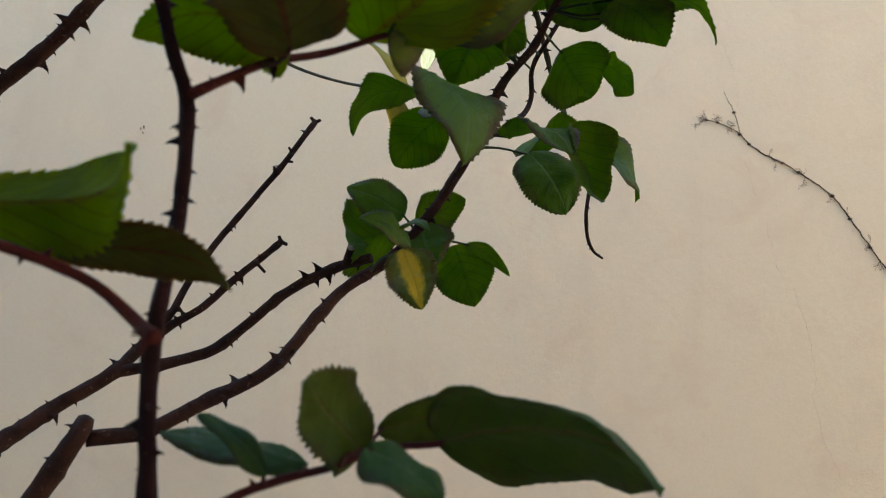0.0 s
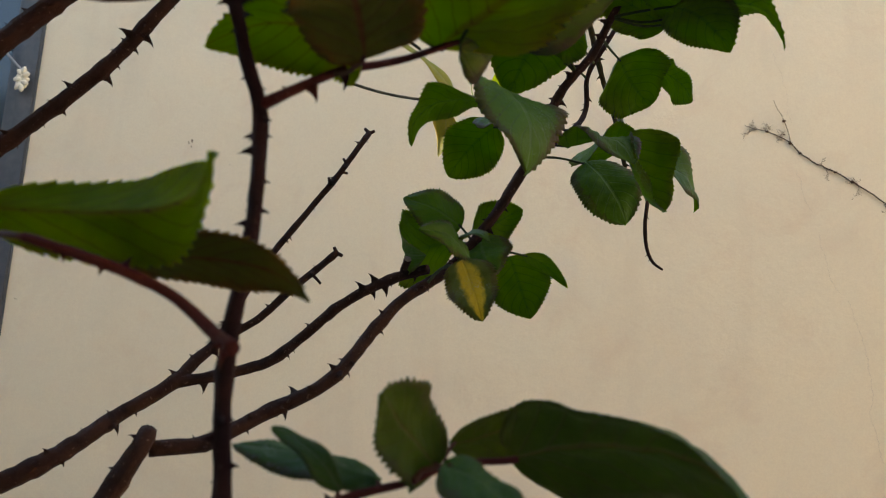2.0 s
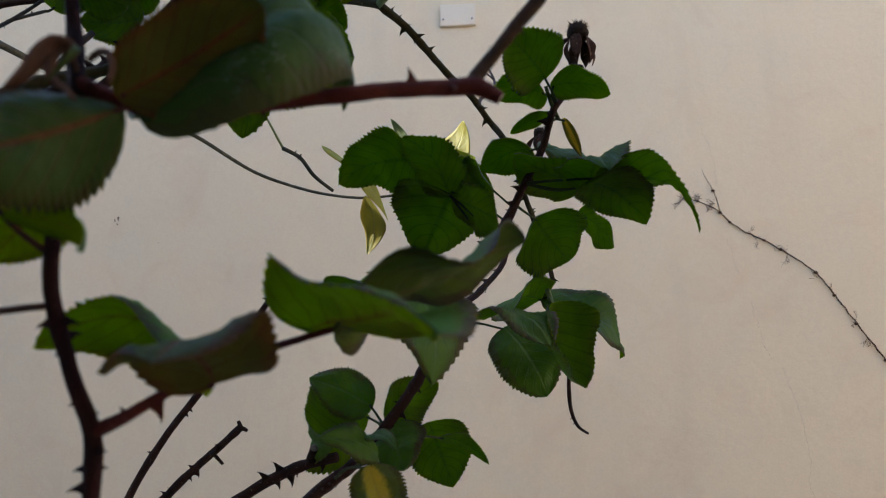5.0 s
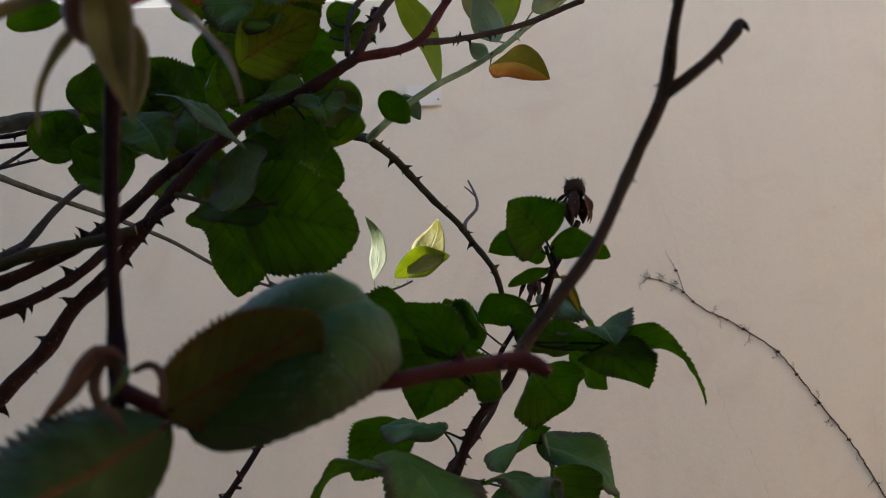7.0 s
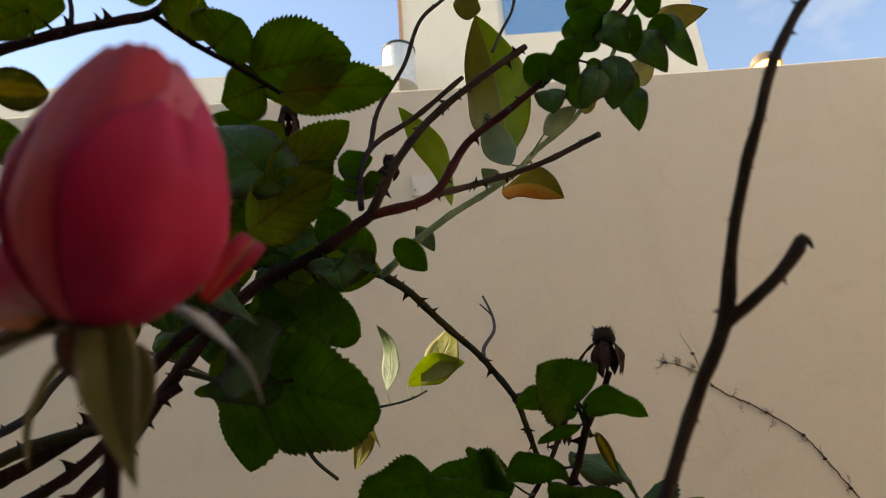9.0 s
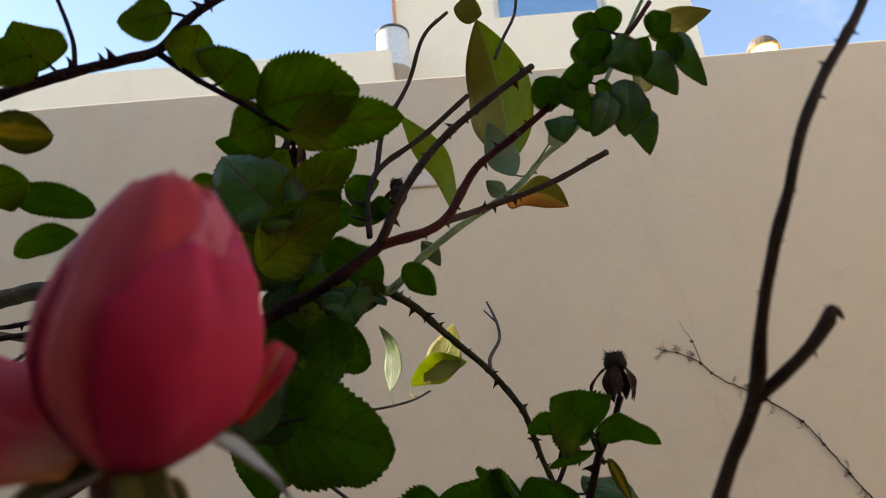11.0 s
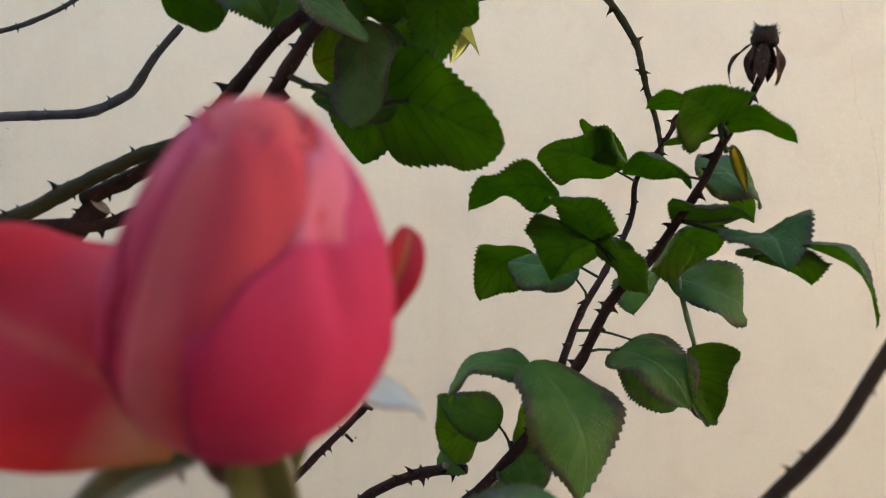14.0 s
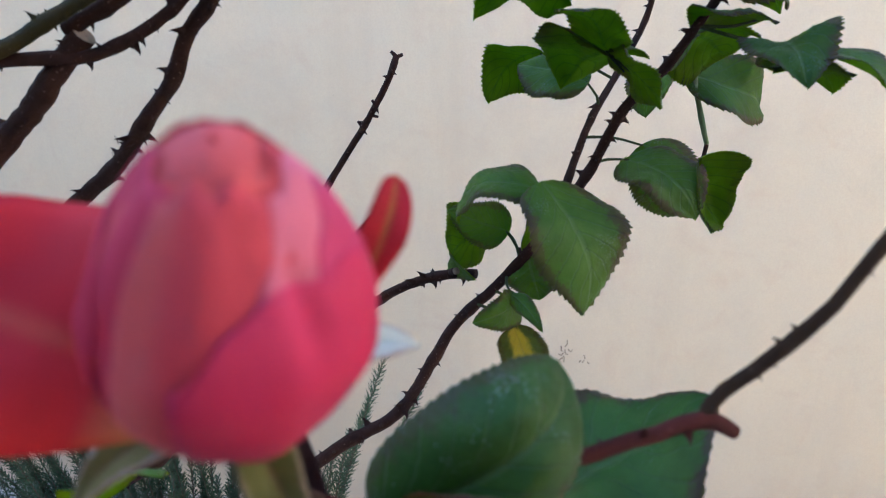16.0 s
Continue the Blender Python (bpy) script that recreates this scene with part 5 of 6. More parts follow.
stem(side_rose, [(-0.2641, 0.31, 1.996, 2.6), (-0.242, 0.315, 2.011, 2.4), (-0.215, 0.32, 2.024, 2.3), (-0.1933, 0.325, 2.033, 2.2), (-0.1844, 0.33, 2.04, 2.2), (-0.1739, 0.33, 2.054, 2), (-0.1451, 0.335, 2.082, 1.6)], cane_dark, name='shoot', thorns=16)
stem(side_rose, [(-0.1843, 0.33, 2.039, 1.6), (-0.1681, 0.335, 2.027, 1.4), (-0.1455, 0.34, 2.013, 1.2), (-0.1284, 0.345, 2.002, 1)], cane_dark, name='twig', thorns=5)
stem(side_rose, [(-0.2151, 0.32, 2.024, 1.2), (-0.2169, 0.32, 2.038, 1.1), (-0.2215, 0.32, 2.051, 1), (-0.2283, 0.32, 2.067, 0.9)], cane_dark, name='twig', thorns=0)
stem(side_rose, [(-0.5759, 0.5, 1.956, 2.6), (-0.4721, 0.5, 1.964, 2.2), (-0.3666, 0.5, 1.969, 1.9), (-0.3314, 0.5, 1.973, 1.8), (-0.2959, 0.5, 1.976, 1.7), (-0.2444, 0.48, 1.971, 1.7)], cane_bark, name='shoot', thorns=8)
stem(side_rose, [(-0.5799, 0.5, 1.968, 2.2), (-0.4761, 0.5, 1.979, 1.8), (-0.3688, 0.5, 1.981, 1.6), (-0.3325, 0.5, 1.98, 1.5), (-0.2887, 0.49, 1.984, 1.4)], cane_bark, name='shoot', thorns=3)
stem(side_rose, [(-0.4094, 0.48, 1.924, 1.5), (-0.388, 0.48, 1.926, 1.4), (-0.3492, 0.48, 1.934, 1.3), (-0.3213, 0.48, 1.946, 1.2), (-0.3005, 0.48, 1.961, 1)], cane_grey, name='shoot', thorns=10)
stem(side_rose, [(-0.323, 0.48, 1.946, 1.1), (-0.2992, 0.48, 1.952, 0.9)], cane_grey, name='shoot', thorns=3)
stem(side_rose, [(-0.4369, 0.49, 1.88, 2.9), (-0.377, 0.485, 1.884, 2.7), (-0.3433, 0.48, 1.885, 2.5), (-0.322, 0.48, 1.886, 2.6), (-0.3104, 0.48, 1.889, 2.4), (-0.3021, 0.48, 1.893, 2.7), (-0.2895, 0.475, 1.899, 2.3), (-0.2822, 0.472, 1.907, 2.2), (-0.272, 0.47, 1.918, 1.9), (-0.2608, 0.47, 1.929, 1.7)], cane_grey, name='shoot', thorns=8)
stem(side_rose, [(-0.1924, 0.425, 1.901, 1.6), (-0.1759, 0.42, 1.894, 1.3), (-0.1598, 0.415, 1.887, 1.2), (-0.1345, 0.415, 1.889, 1)], side_rose_green, name='leaf_stalk', thorns=0)
leaf(side_rose, (-0.1599, 0.4356, 1.8959), (-0.0943, 0.4107, 1.8697), (0.4818, 0.6450, 0.5932), 0.0621, 0.06, 0.13, rose, roll=0.11, hook=-0.05)
leaf(side_rose, (-0.1770, 0.4375, 1.8968), (-0.1676, 0.4809, 1.8628), (0.4642, 0.4834, 0.7422), 0.0531, 0.19, 0.12, rose, roll=0.09, hook=0.11)
leaf(side_rose, (-0.1408, 0.42, 1.885), (-0.1818, 0.43, 1.891), (-0.2226, -0.9695, 0.1023), 0.0185, 0.10, 0.25, rose)
leaf(side_rose, (-0.1394, 0.43, 1.917), (-0.1639, 0.44, 1.9), (0.3204, 0.9429, 0.0907), 0.0280, 0.10, 0.25, rose_front)
leaf(side_rose, (-0.0981, 0.44, 1.957), (-0.115, 0.41, 1.938), (-0.8392, 0.1484, 0.5231), 0.0234, 0.15, 0.25, rose_front)
leaf(side_rose, (-0.1181, 0.42, 1.953), (-0.1101, 0.41, 1.931), (0.0653, -0.9051, 0.4202), 0.0260, 0.15, 0.25, rose)
leaf(side_rose, (-0.143, 0.345, 2.015), (-0.096, 0.345, 2.022), (-0.0991, 0.6366, 0.7648), 0.0423, 0.10, 0.25, young)
leaf(side_rose, (-0.1288, 0.347, 2.004), (-0.0771, 0.36, 2.014), (-0.2889, 0.568, 0.7707), 0.0276, 0.10, 0.25, young)
leaf(side_rose, (-0.1592, 0.34, 2.026), (-0.1441, 0.33, 2.034), (-0.1415, 0.4931, 0.8584), 0.0334, 0.10, 0.25, young)
leaf(side_rose, (-0.1709, 0.335, 2.029), (-0.166, 0.33, 2.053), (-0.6804, 0.6762, 0.2824), 0.0264, 0.10, 0.25, young)
leaf(side_rose, (-0.1362, 0.345, 2.007), (-0.1567, 0.35, 2.003), (0.0926, 0.833, 0.5454), 0.0265, 0.10, 0.25, young)
leaf(side_rose, (-0.1378, 0.4, 1.984), (-0.1781, 0.41, 2.032), (-0.1493, -0.9855, 0.0802), 0.0416, 0.10, 0.25, young)
leaf(side_rose, (-0.1451, 0.4, 1.986), (-0.1056, 0.41, 2.03), (-0.5794, 0.7343, 0.3538), 0.0304, 0.10, 0.25, young)
leaf(side_rose, (-0.1554, 0.4, 1.961), (-0.1149, 0.41, 1.996), (-0.5371, 0.7407, 0.4037), 0.0372, 0.10, 0.25, young)
leaf(side_rose, (-0.1175, 0.45, 2.025), (-0.0982, 0.46, 2.038), (-0.627, 0.638, 0.447), 0.0182, 0.10, 0.25, rose)
leaf(side_rose, (-0.1175, 0.45, 2.013), (-0.0954, 0.46, 2.014), (-0.3166, 0.679, 0.6624), 0.0161, 0.10, 0.25, rose)
leaf(side_rose, (-0.1043, 0.45, 2.016), (-0.0886, 0.46, 2.017), (-0.4197, 0.6009, 0.6802), 0.0143, 0.10, 0.25, rose)
leaf(side_rose, (-0.0886, 0.485, 1.992), (-0.0696, 0.485, 1.972), (0.4482, 0.7876, 0.4228), 0.0180, 0.12, 0.25, rose)
leaf(side_rose, (-0.1288, 0.44, 1.986), (-0.1085, 0.44, 1.974), (0.3332, 0.7581, 0.5606), 0.0246, 0.10, 0.25, rose)
leaf(side_rose, (-0.2215, 0.3, 2.019), (-0.2427, 0.3, 2.009), (-0.2786, 0.7691, 0.5752), 0.0198, 0.10, 0.25, young)
leaf(side_rose, (-0.2537, 0.33, 2.005), (-0.2253, 0.33, 1.999), (0.1394, 0.65, 0.7471), 0.0189, 0.10, 0.25, rose_yellow)
leaf(side_rose, (-0.2528, 0.33, 1.975), (-0.2331, 0.33, 1.978), (-0.1118, 0.5875, 0.8014), 0.0209, 0.10, 0.25, young)
leaf(side_rose, (-0.2465, 0.34, 1.978), (-0.2086, 0.34, 1.967), (0.1872, 0.7603, 0.6221), 0.0159, 0.15, 0.25, rose)
leaf(side_rose, (-0.2523, 0.36, 1.959), (-0.2249, 0.36, 1.967), (-0.2461, 0.5388, 0.8057), 0.0144, 0.20, 0.25, rose)
leaf(side_rose, (-0.226, 0.32, 2.028), (-0.2395, 0.31, 2.045), (-0.3713, 0.8984, 0.2345), 0.0280, 0.10, 0.25, young)
leaf(side_rose, (-0.1791, 0.33, 2.062), (-0.2042, 0.33, 2.058), (-0.0355, 0.9718, 0.2333), 0.0217, 0.10, 0.25, young)
leaf(side_rose, (-0.1215, 0.5325, 1.982), (-0.1293, 0.5155, 2.01), (0.43, 0.7099, 0.5578), 0.0476, 0.12, 0.25, young)
leaf(side_rose, (-0.1876, 0.449, 1.977), (-0.1611, 0.4759, 1.998), (-0.756, 0.3026, 0.5804), 0.0326, 0.12, 0.25, rose)
leaf(side_rose, (-0.1898, 0.4991, 2.067), (-0.1634, 0.4936, 2.027), (0.5735, 0.7709, 0.2771), 0.0413, 0.12, 0.25, young)
leaf(side_rose, (-0.1717, 0.5141, 1.999), (-0.1539, 0.5142, 1.97), (0.2077, -0.9703, 0.1244), 0.0323, 0.12, 0.25, rose)
leaf(side_rose, (-0.1398, 0.5256, 2.001), (-0.1641, 0.5071, 1.968), (-0.7843, 0.5618, 0.2631), 0.0359, 0.12, 0.25, young)
leaf(side_rose, (-0.1472, 0.4986, 1.956), (-0.1104, 0.4833, 1.932), (0.5796, 0.6688, 0.4656), 0.0357, 0.12, 0.25, rose)
leaf(side_rose, (-0.1266, 0.4509, 1.951), (-0.1571, 0.4577, 1.963), (0.2205, 0.9754, 0.0015), 0.0228, 0.12, 0.25, young)
leaf(side_rose, (-0.1634, 0.505, 1.956), (-0.1451, 0.527, 1.94), (-0.6425, 0.7214, 0.2584), 0.0294, 0.12, 0.25, rose)
leaf(side_rose, (-0.1384, 0.5007, 2.01), (-0.1707, 0.4955, 1.999), (0.1597, -0.9872, 0.0026), 0.0306, 0.12, 0.25, young)
leaf(side_rose, (-0.1546, 0.5134, 2.033), (-0.1488, 0.54, 2.083), (0.8498, -0.5, 0.1667), 0.0350, 0.12, 0.25, rose)
leaf(side_rose, (-0.1816, 0.5128, 1.966), (-0.1281, 0.4852, 1.955), (0.4848, 0.7701, 0.4147), 0.0315, 0.12, 0.25, young)
leaf(side_rose, (-0.1854, 0.5019, 2.064), (-0.1987, 0.5187, 2.042), (0.2848, 0.8347, 0.4712), 0.0351, 0.12, 0.25, rose)
leaf(side_rose, (-0.1138, 0.4613, 1.972), (-0.1548, 0.4907, 1.972), (0.2726, 0.3921, 0.8786), 0.0316, 0.12, 0.25, young)
leaf(side_rose, (-0.1451, 0.4745, 1.956), (-0.17, 0.4997, 1.937), (0.4023, 0.7673, 0.4993), 0.0409, 0.12, 0.25, rose)
leaf(side_rose, (-0.1961, 0.4951, 2.029), (-0.1693, 0.5033, 2.065), (0.2474, -0.9682, 0.0368), 0.0461, 0.12, 0.25, young)
leaf(side_rose, (-0.1051, 0.5012, 1.984), (-0.1452, 0.5152, 2.019), (0.5043, 0.8296, 0.2398), 0.0414, 0.12, 0.25, rose)
leaf(side_rose, (-0.1931, 0.475, 1.911), (-0.1576, 0.4549, 1.921), (0.4704, 0.8776, 0.0922), 0.0333, 0.12, 0.25, young)
leaf(side_rose, (-0.1287, 0.4944, 1.963), (-0.1747, 0.5199, 2.001), (-0.3059, -0.9191, 0.2483), 0.0391, 0.12, 0.25, rose)
leaf(side_rose, (-0.1368, 0.4884, 1.898), (-0.1532, 0.4846, 1.917), (-0.1289, 0.988, 0.0851), 0.0257, 0.12, 0.25, young)
leaf(side_rose, (-0.2417, 0.5338, 2.002), (-0.2142, 0.5563, 1.99), (0.6497, -0.7567, 0.0732), 0.0396, 0.12, 0.25, rose)
leaf(side_rose, (-0.2248, 0.4985, 1.965), (-0.1854, 0.5051, 1.957), (-0.1087, 0.9569, 0.2695), 0.0296, 0.12, 0.25, young)
leaf(side_rose, (-0.1982, 0.4818, 1.924), (-0.1745, 0.5019, 1.952), (0.4174, -0.8705, 0.2609), 0.0350, 0.12, 0.25, rose)
leaf(side_rose, (-0.1931, 0.5296, 1.935), (-0.1889, 0.554, 1.968), (0.3497, -0.7733, 0.529), 0.0284, 0.12, 0.25, young)
leaf(side_rose, (-0.1366, 0.481, 1.947), (-0.1698, 0.4988, 1.967), (0.6243, 0.6264, 0.4667), 0.0257, 0.12, 0.25, rose)
leaf(side_rose, (-0.2396, 0.5138, 1.954), (-0.192, 0.4988, 1.939), (-0.2075, -0.9383, 0.2768), 0.0360, 0.12, 0.25, young)
leaf(side_rose, (-0.13, 0.4708, 1.931), (-0.1683, 0.4668, 1.944), (0.0936, 0.8406, 0.5335), 0.0291, 0.12, 0.25, rose)
leaf(side_rose, (-0.137, 0.4678, 1.917), (-0.1405, 0.4415, 1.927), (-0.2272, 0.3981, 0.8888), 0.0228, 0.12, 0.25, young)
leaf(side_rose, (-0.256, 0.4775, 1.97), (-0.2346, 0.4775, 1.995), (-0.5227, 0.7298, 0.4406), 0.0301, 0.12, 0.25, rose)
leaf(side_rose, (-0.2501, 0.5057, 1.997), (-0.2667, 0.5057, 1.964), (-0.3949, 0.8966, 0.2005), 0.0350, 0.12, 0.25, rose)
leaf(side_rose, (-0.2228, 0.4531, 1.94), (-0.2179, 0.4531, 1.974), (-0.2924, 0.9554, 0.0423), 0.0327, 0.12, 0.25, rose)
leaf(side_rose, (-0.2585, 0.4439, 1.941), (-0.228, 0.4439, 1.927), (0.2012, 0.8775, 0.4353), 0.0250, 0.12, 0.25, rose)
leaf(side_rose, (-0.2032, 0.4952, 1.959), (-0.2061, 0.4952, 1.998), (0.1481, -0.9889, 0.0106), 0.0370, 0.12, 0.25, rose)
leaf(side_rose, (-0.2534, 0.4218, 1.96), (-0.2205, 0.4218, 1.966), (-0.0448, 0.9627, 0.2669), 0.0279, 0.12, 0.25, rose)
leaf(side_rose, (-0.2312, 0.4483, 1.993), (-0.1993, 0.4483, 1.968), (0.1918, 0.9489, 0.2505), 0.0302, 0.12, 0.25, rose)
leaf(side_rose, (-0.2465, 0.4994, 2.011), (-0.2833, 0.4994, 1.988), (-0.4285, 0.5922, 0.6825), 0.0381, 0.12, 0.25, rose)
leaf(side_rose, (-0.2767, 0.5114, 2.006), (-0.2598, 0.5114, 2.034), (-0.7313, 0.5115, 0.4512), 0.0315, 0.12, 0.25, rose)
leaf(side_rose, (-0.1942, 0.4417, 1.967), (-0.2223, 0.4417, 1.994), (0.2529, 0.9315, 0.2612), 0.0304, 0.12, 0.25, rose)
leaf(side_rose, (-0.2385, 0.4915, 2.009), (-0.2151, 0.4915, 1.976), (0.2709, 0.9441, 0.1882), 0.0352, 0.12, 0.25, rose)
leaf(side_rose, (-0.2015, 0.5062, 2.004), (-0.2376, 0.5062, 2.022), (0.3547, 0.6234, 0.6969), 0.0339, 0.12, 0.25, rose)
leaf(side_rose, (-0.211, 0.496, 2.026), (-0.1802, 0.496, 2.046), (-0.3437, 0.7823, 0.5195), 0.0308, 0.12, 0.25, rose)
leaf(side_rose, (-0.1562, 0.5035, 2.01), (-0.193, 0.5035, 2.004), (-0.0412, 0.9642, 0.2618), 0.0302, 0.12, 0.25, rose)
leaf(side_rose, (-0.1551, 0.4378, 1.993), (-0.1728, 0.4378, 1.965), (-0.2544, 0.9537, 0.1604), 0.0306, 0.12, 0.25, rose)
leaf(side_rose, (-0.166, 0.4869, 2.03), (-0.1166, 0.4869, 2.033), (-0.0507, 0.5733, 0.8178), 0.0387, 0.12, 0.25, rose)
leaf(side_rose, (-0.16, 0.4565, 1.998), (-0.1796, 0.4565, 2.028), (0.5166, 0.7875, 0.336), 0.0332, 0.12, 0.25, rose)
leaf(side_rose, (-0.1475, 0.430, 2.0453), (-0.1737, 0.410, 1.9831), (-0.5, 0.75, 0.45), 0.0313, 0.10, 0.14, young, roll=0.10)
leaf(side_rose, (-0.1086, 0.425, 2.0364), (-0.1434, 0.410, 1.9992), (-0.2, 0.65, 0.7), 0.0208, 0.10, 0.14, young, roll=0.10)
leaf(side_rose, (-0.1161, 0.420, 2.0085), (-0.1561, 0.400, 1.9689), (-0.2, 0.6, 0.75), 0.0225, 0.10, 0.14, rose, roll=0.10)
leaf(side_rose, (-0.1876, 0.440, 2.0312), (-0.2087, 0.440, 2.0279), (-0.2, 0.8, 0.5), 0.0198, 0.10, 0.14, young, roll=0.10)
leaf(side_rose, (-0.1660, 0.440, 2.0531), (-0.1920, 0.440, 2.0620), (0.1, 0.9, 0.35), 0.0141, 0.10, 0.14, rose, roll=0.10)
leaf(side_rose, (-0.1530, 0.410, 1.9211), (-0.1541, 0.395, 1.8766), (0.4, 0.8, 0.35), 0.0364, 0.10, 0.14, rose_front, roll=0.10)
leaf(side_rose, (-0.1252, 0.430, 1.9464), (-0.1260, 0.420, 1.9030), (0.2, 0.95, 0.2), 0.0270, 0.10, 0.14, rose, roll=0.10)
leaf(side_rose, (-0.1488, 0.400, 1.9118), (-0.1913, 0.390, 1.9390), (-0.2, -0.45, 0.85), 0.0227, 0.10, 0.14, rose_front, roll=0.10)
leaf(side_rose, (-0.1259, 0.440, 1.9613), (-0.0953, 0.430, 1.9480), (0.1, -0.6, 0.8), 0.0199, 0.10, 0.14, rose_front, roll=0.10)
leaf(side_rose, (-0.1874, 0.5208, 1.973), (-0.176, 0.5308, 1.948), (-0.3582, 0.9125, 0.1976), 0.0275, 0.12, 0.25, rose)
leaf(side_rose, (-0.2228, 0.5213, 1.988), (-0.1905, 0.5459, 2.008), (-0.6995, 0.5254, 0.4843), 0.0375, 0.12, 0.25, rose)
leaf(side_rose, (-0.2267, 0.463, 1.974), (-0.2666, 0.463, 2), (0.386, 0.6963, 0.6052), 0.0397, 0.12, 0.25, rose)
leaf(side_rose, (-0.2385, 0.4845, 1.948), (-0.2794, 0.4845, 1.948), (-0, 0.9993, 0.0381), 0.0342, 0.12, 0.25, rose)
leaf(side_rose, (-0.2225, 0.4776, 1.972), (-0.2701, 0.4776, 1.982), (0.033, 0.9878, 0.152), 0.0373, 0.12, 0.25, rose)
leaf(side_rose, (-0.2948, 0.4802, 1.953), (-0.2783, 0.4802, 1.981), (-0.4258, 0.8688, 0.2526), 0.0311, 0.12, 0.25, rose)
leaf(side_rose, (-0.22, 0.4319, 1.953), (-0.2009, 0.4319, 1.924), (0.3827, -0.889, 0.2513), 0.0318, 0.12, 0.25, rose)
leaf(side_rose, (-0.2731, 0.4914, 1.973), (-0.3098, 0.4914, 1.978), (0.0913, 0.7719, 0.6292), 0.0275, 0.12, 0.25, rose)
leaf(side_rose, (-0.1968, 0.4735, 2.007), (-0.1605, 0.4735, 1.998), (0.1467, 0.8021, 0.5788), 0.0276, 0.12, 0.25, rose)
dead_head(side_rose, (-0.1475, 0.4479, 2.064), 0.008)
dead_head(side_rose, (-0.0878, 0.455, 2.03), 0.006)
leaf(side_rose, (0.0057, 0.4166, 2.051), (-0.0042, 0.4106, 2.067), (0.4332, 0.7225, 0.5388), 0.0210, 0.15, 0.25, rose)
leaf(side_rose, (0.0018, 0.391, 2.028), (0.0003, 0.385, 2.009), (-0.1159, -0.9424, 0.3139), 0.0170, 0.15, 0.25, rose)
leaf(side_rose, (0.0121, 0.4022, 2.039), (0.0148, 0.3962, 2.065), (-0.071, 0.9702, 0.2317), 0.0184, 0.15, 0.25, rose)
leaf(side_rose, (0.0213, 0.3919, 2.049), (0.0074, 0.3859, 2.053), (0.022, 0.4902, 0.8714), 0.0149, 0.15, 0.25, rose)
leaf(side_rose, (0.0319, 0.4231, 2.07), (0.0382, 0.4171, 2.053), (0.7774, 0.6258, 0.0629), 0.0107, 0.15, 0.25, rose)
leaf(side_rose, (0.0225, 0.4068, 2.066), (0.0345, 0.4008, 2.088), (-0.1699, 0.926, 0.3372), 0.0241, 0.15, 0.25, rose)
leaf(side_rose, (0.0323, 0.3909, 2.063), (0.0172, 0.3849, 2.071), (0.221, 0.5124, 0.8298), 0.0201, 0.15, 0.25, rose)
leaf(side_rose, (0.0417, 0.3997, 2.054), (0.0329, 0.3937, 2.015), (0.1256, -0.9846, 0.1215), 0.0197, 0.15, 0.25, rose)
leaf(side_rose, (0.0536, 0.4278, 2.056), (0.0527, 0.4218, 2.019), (-0.1114, -0.9801, 0.1644), 0.0167, 0.15, 0.25, rose)
leaf(side_rose, (0.0584, 0.4139, 2.081), (0.0703, 0.4079, 2.047), (-0.3781, -0.9252, 0.0314), 0.0182, 0.15, 0.25, rose)
leaf(side_rose, (0.0742, 0.426, 2.099), (0.0828, 0.42, 2.08), (0.7797, 0.6047, 0.1621), 0.0181, 0.15, 0.25, rose)
leaf(side_rose, (0.0867, 0.4299, 2.106), (0.0941, 0.4239, 2.062), (-0.6325, -0.7745, 0.0003), 0.0144, 0.15, 0.25, rose)
leaf(side_rose, (0.0335, 0.3909, 2.071), (0.0443, 0.3849, 2.049), (-0.4871, -0.8734, 0.0002), 0.0198, 0.15, 0.25, rose)
leaf(side_rose, (0.0423, 0.3997, 2.058), (0.0566, 0.3937, 2.076), (0.1519, 0.9666, 0.2062), 0.0203, 0.15, 0.25, rose)
leaf(side_rose, (0.022, 0.4299, 2.064), (0.0291, 0.4239, 2.039), (0.6796, 0.7334, 0.017), 0.0178, 0.15, 0.25, rose)
leaf(side_rose, (0.0289, 0.3909, 2.04), (0.015, 0.3849, 2.011), (0.2755, -0.959, 0.0665), 0.0156, 0.15, 0.25, rose)
leaf(side_rose, (0.053, 0.4293, 2.113), (0.0394, 0.4233, 2.122), (0.1833, 0.6752, 0.7145), 0.0184, 0.15, 0.25, rose)
leaf(side_rose, (0.056, 0.3901, 2.076), (0.0681, 0.3841, 2.082), (-0.0151, 0.6602, 0.7509), 0.0169, 0.15, 0.25, rose)
leaf(side_rose, (0.0393, 0.3997, 2.039), (0.0481, 0.3937, 2.026), (0.5787, 0.8154, 0.0157), 0.0147, 0.15, 0.25, rose)
leaf(side_rose, (0.0402, 0.4209, 2.106), (0.0225, 0.4149, 2.107), (-0.2558, 0.7845, 0.565), 0.0165, 0.15, 0.25, rose)

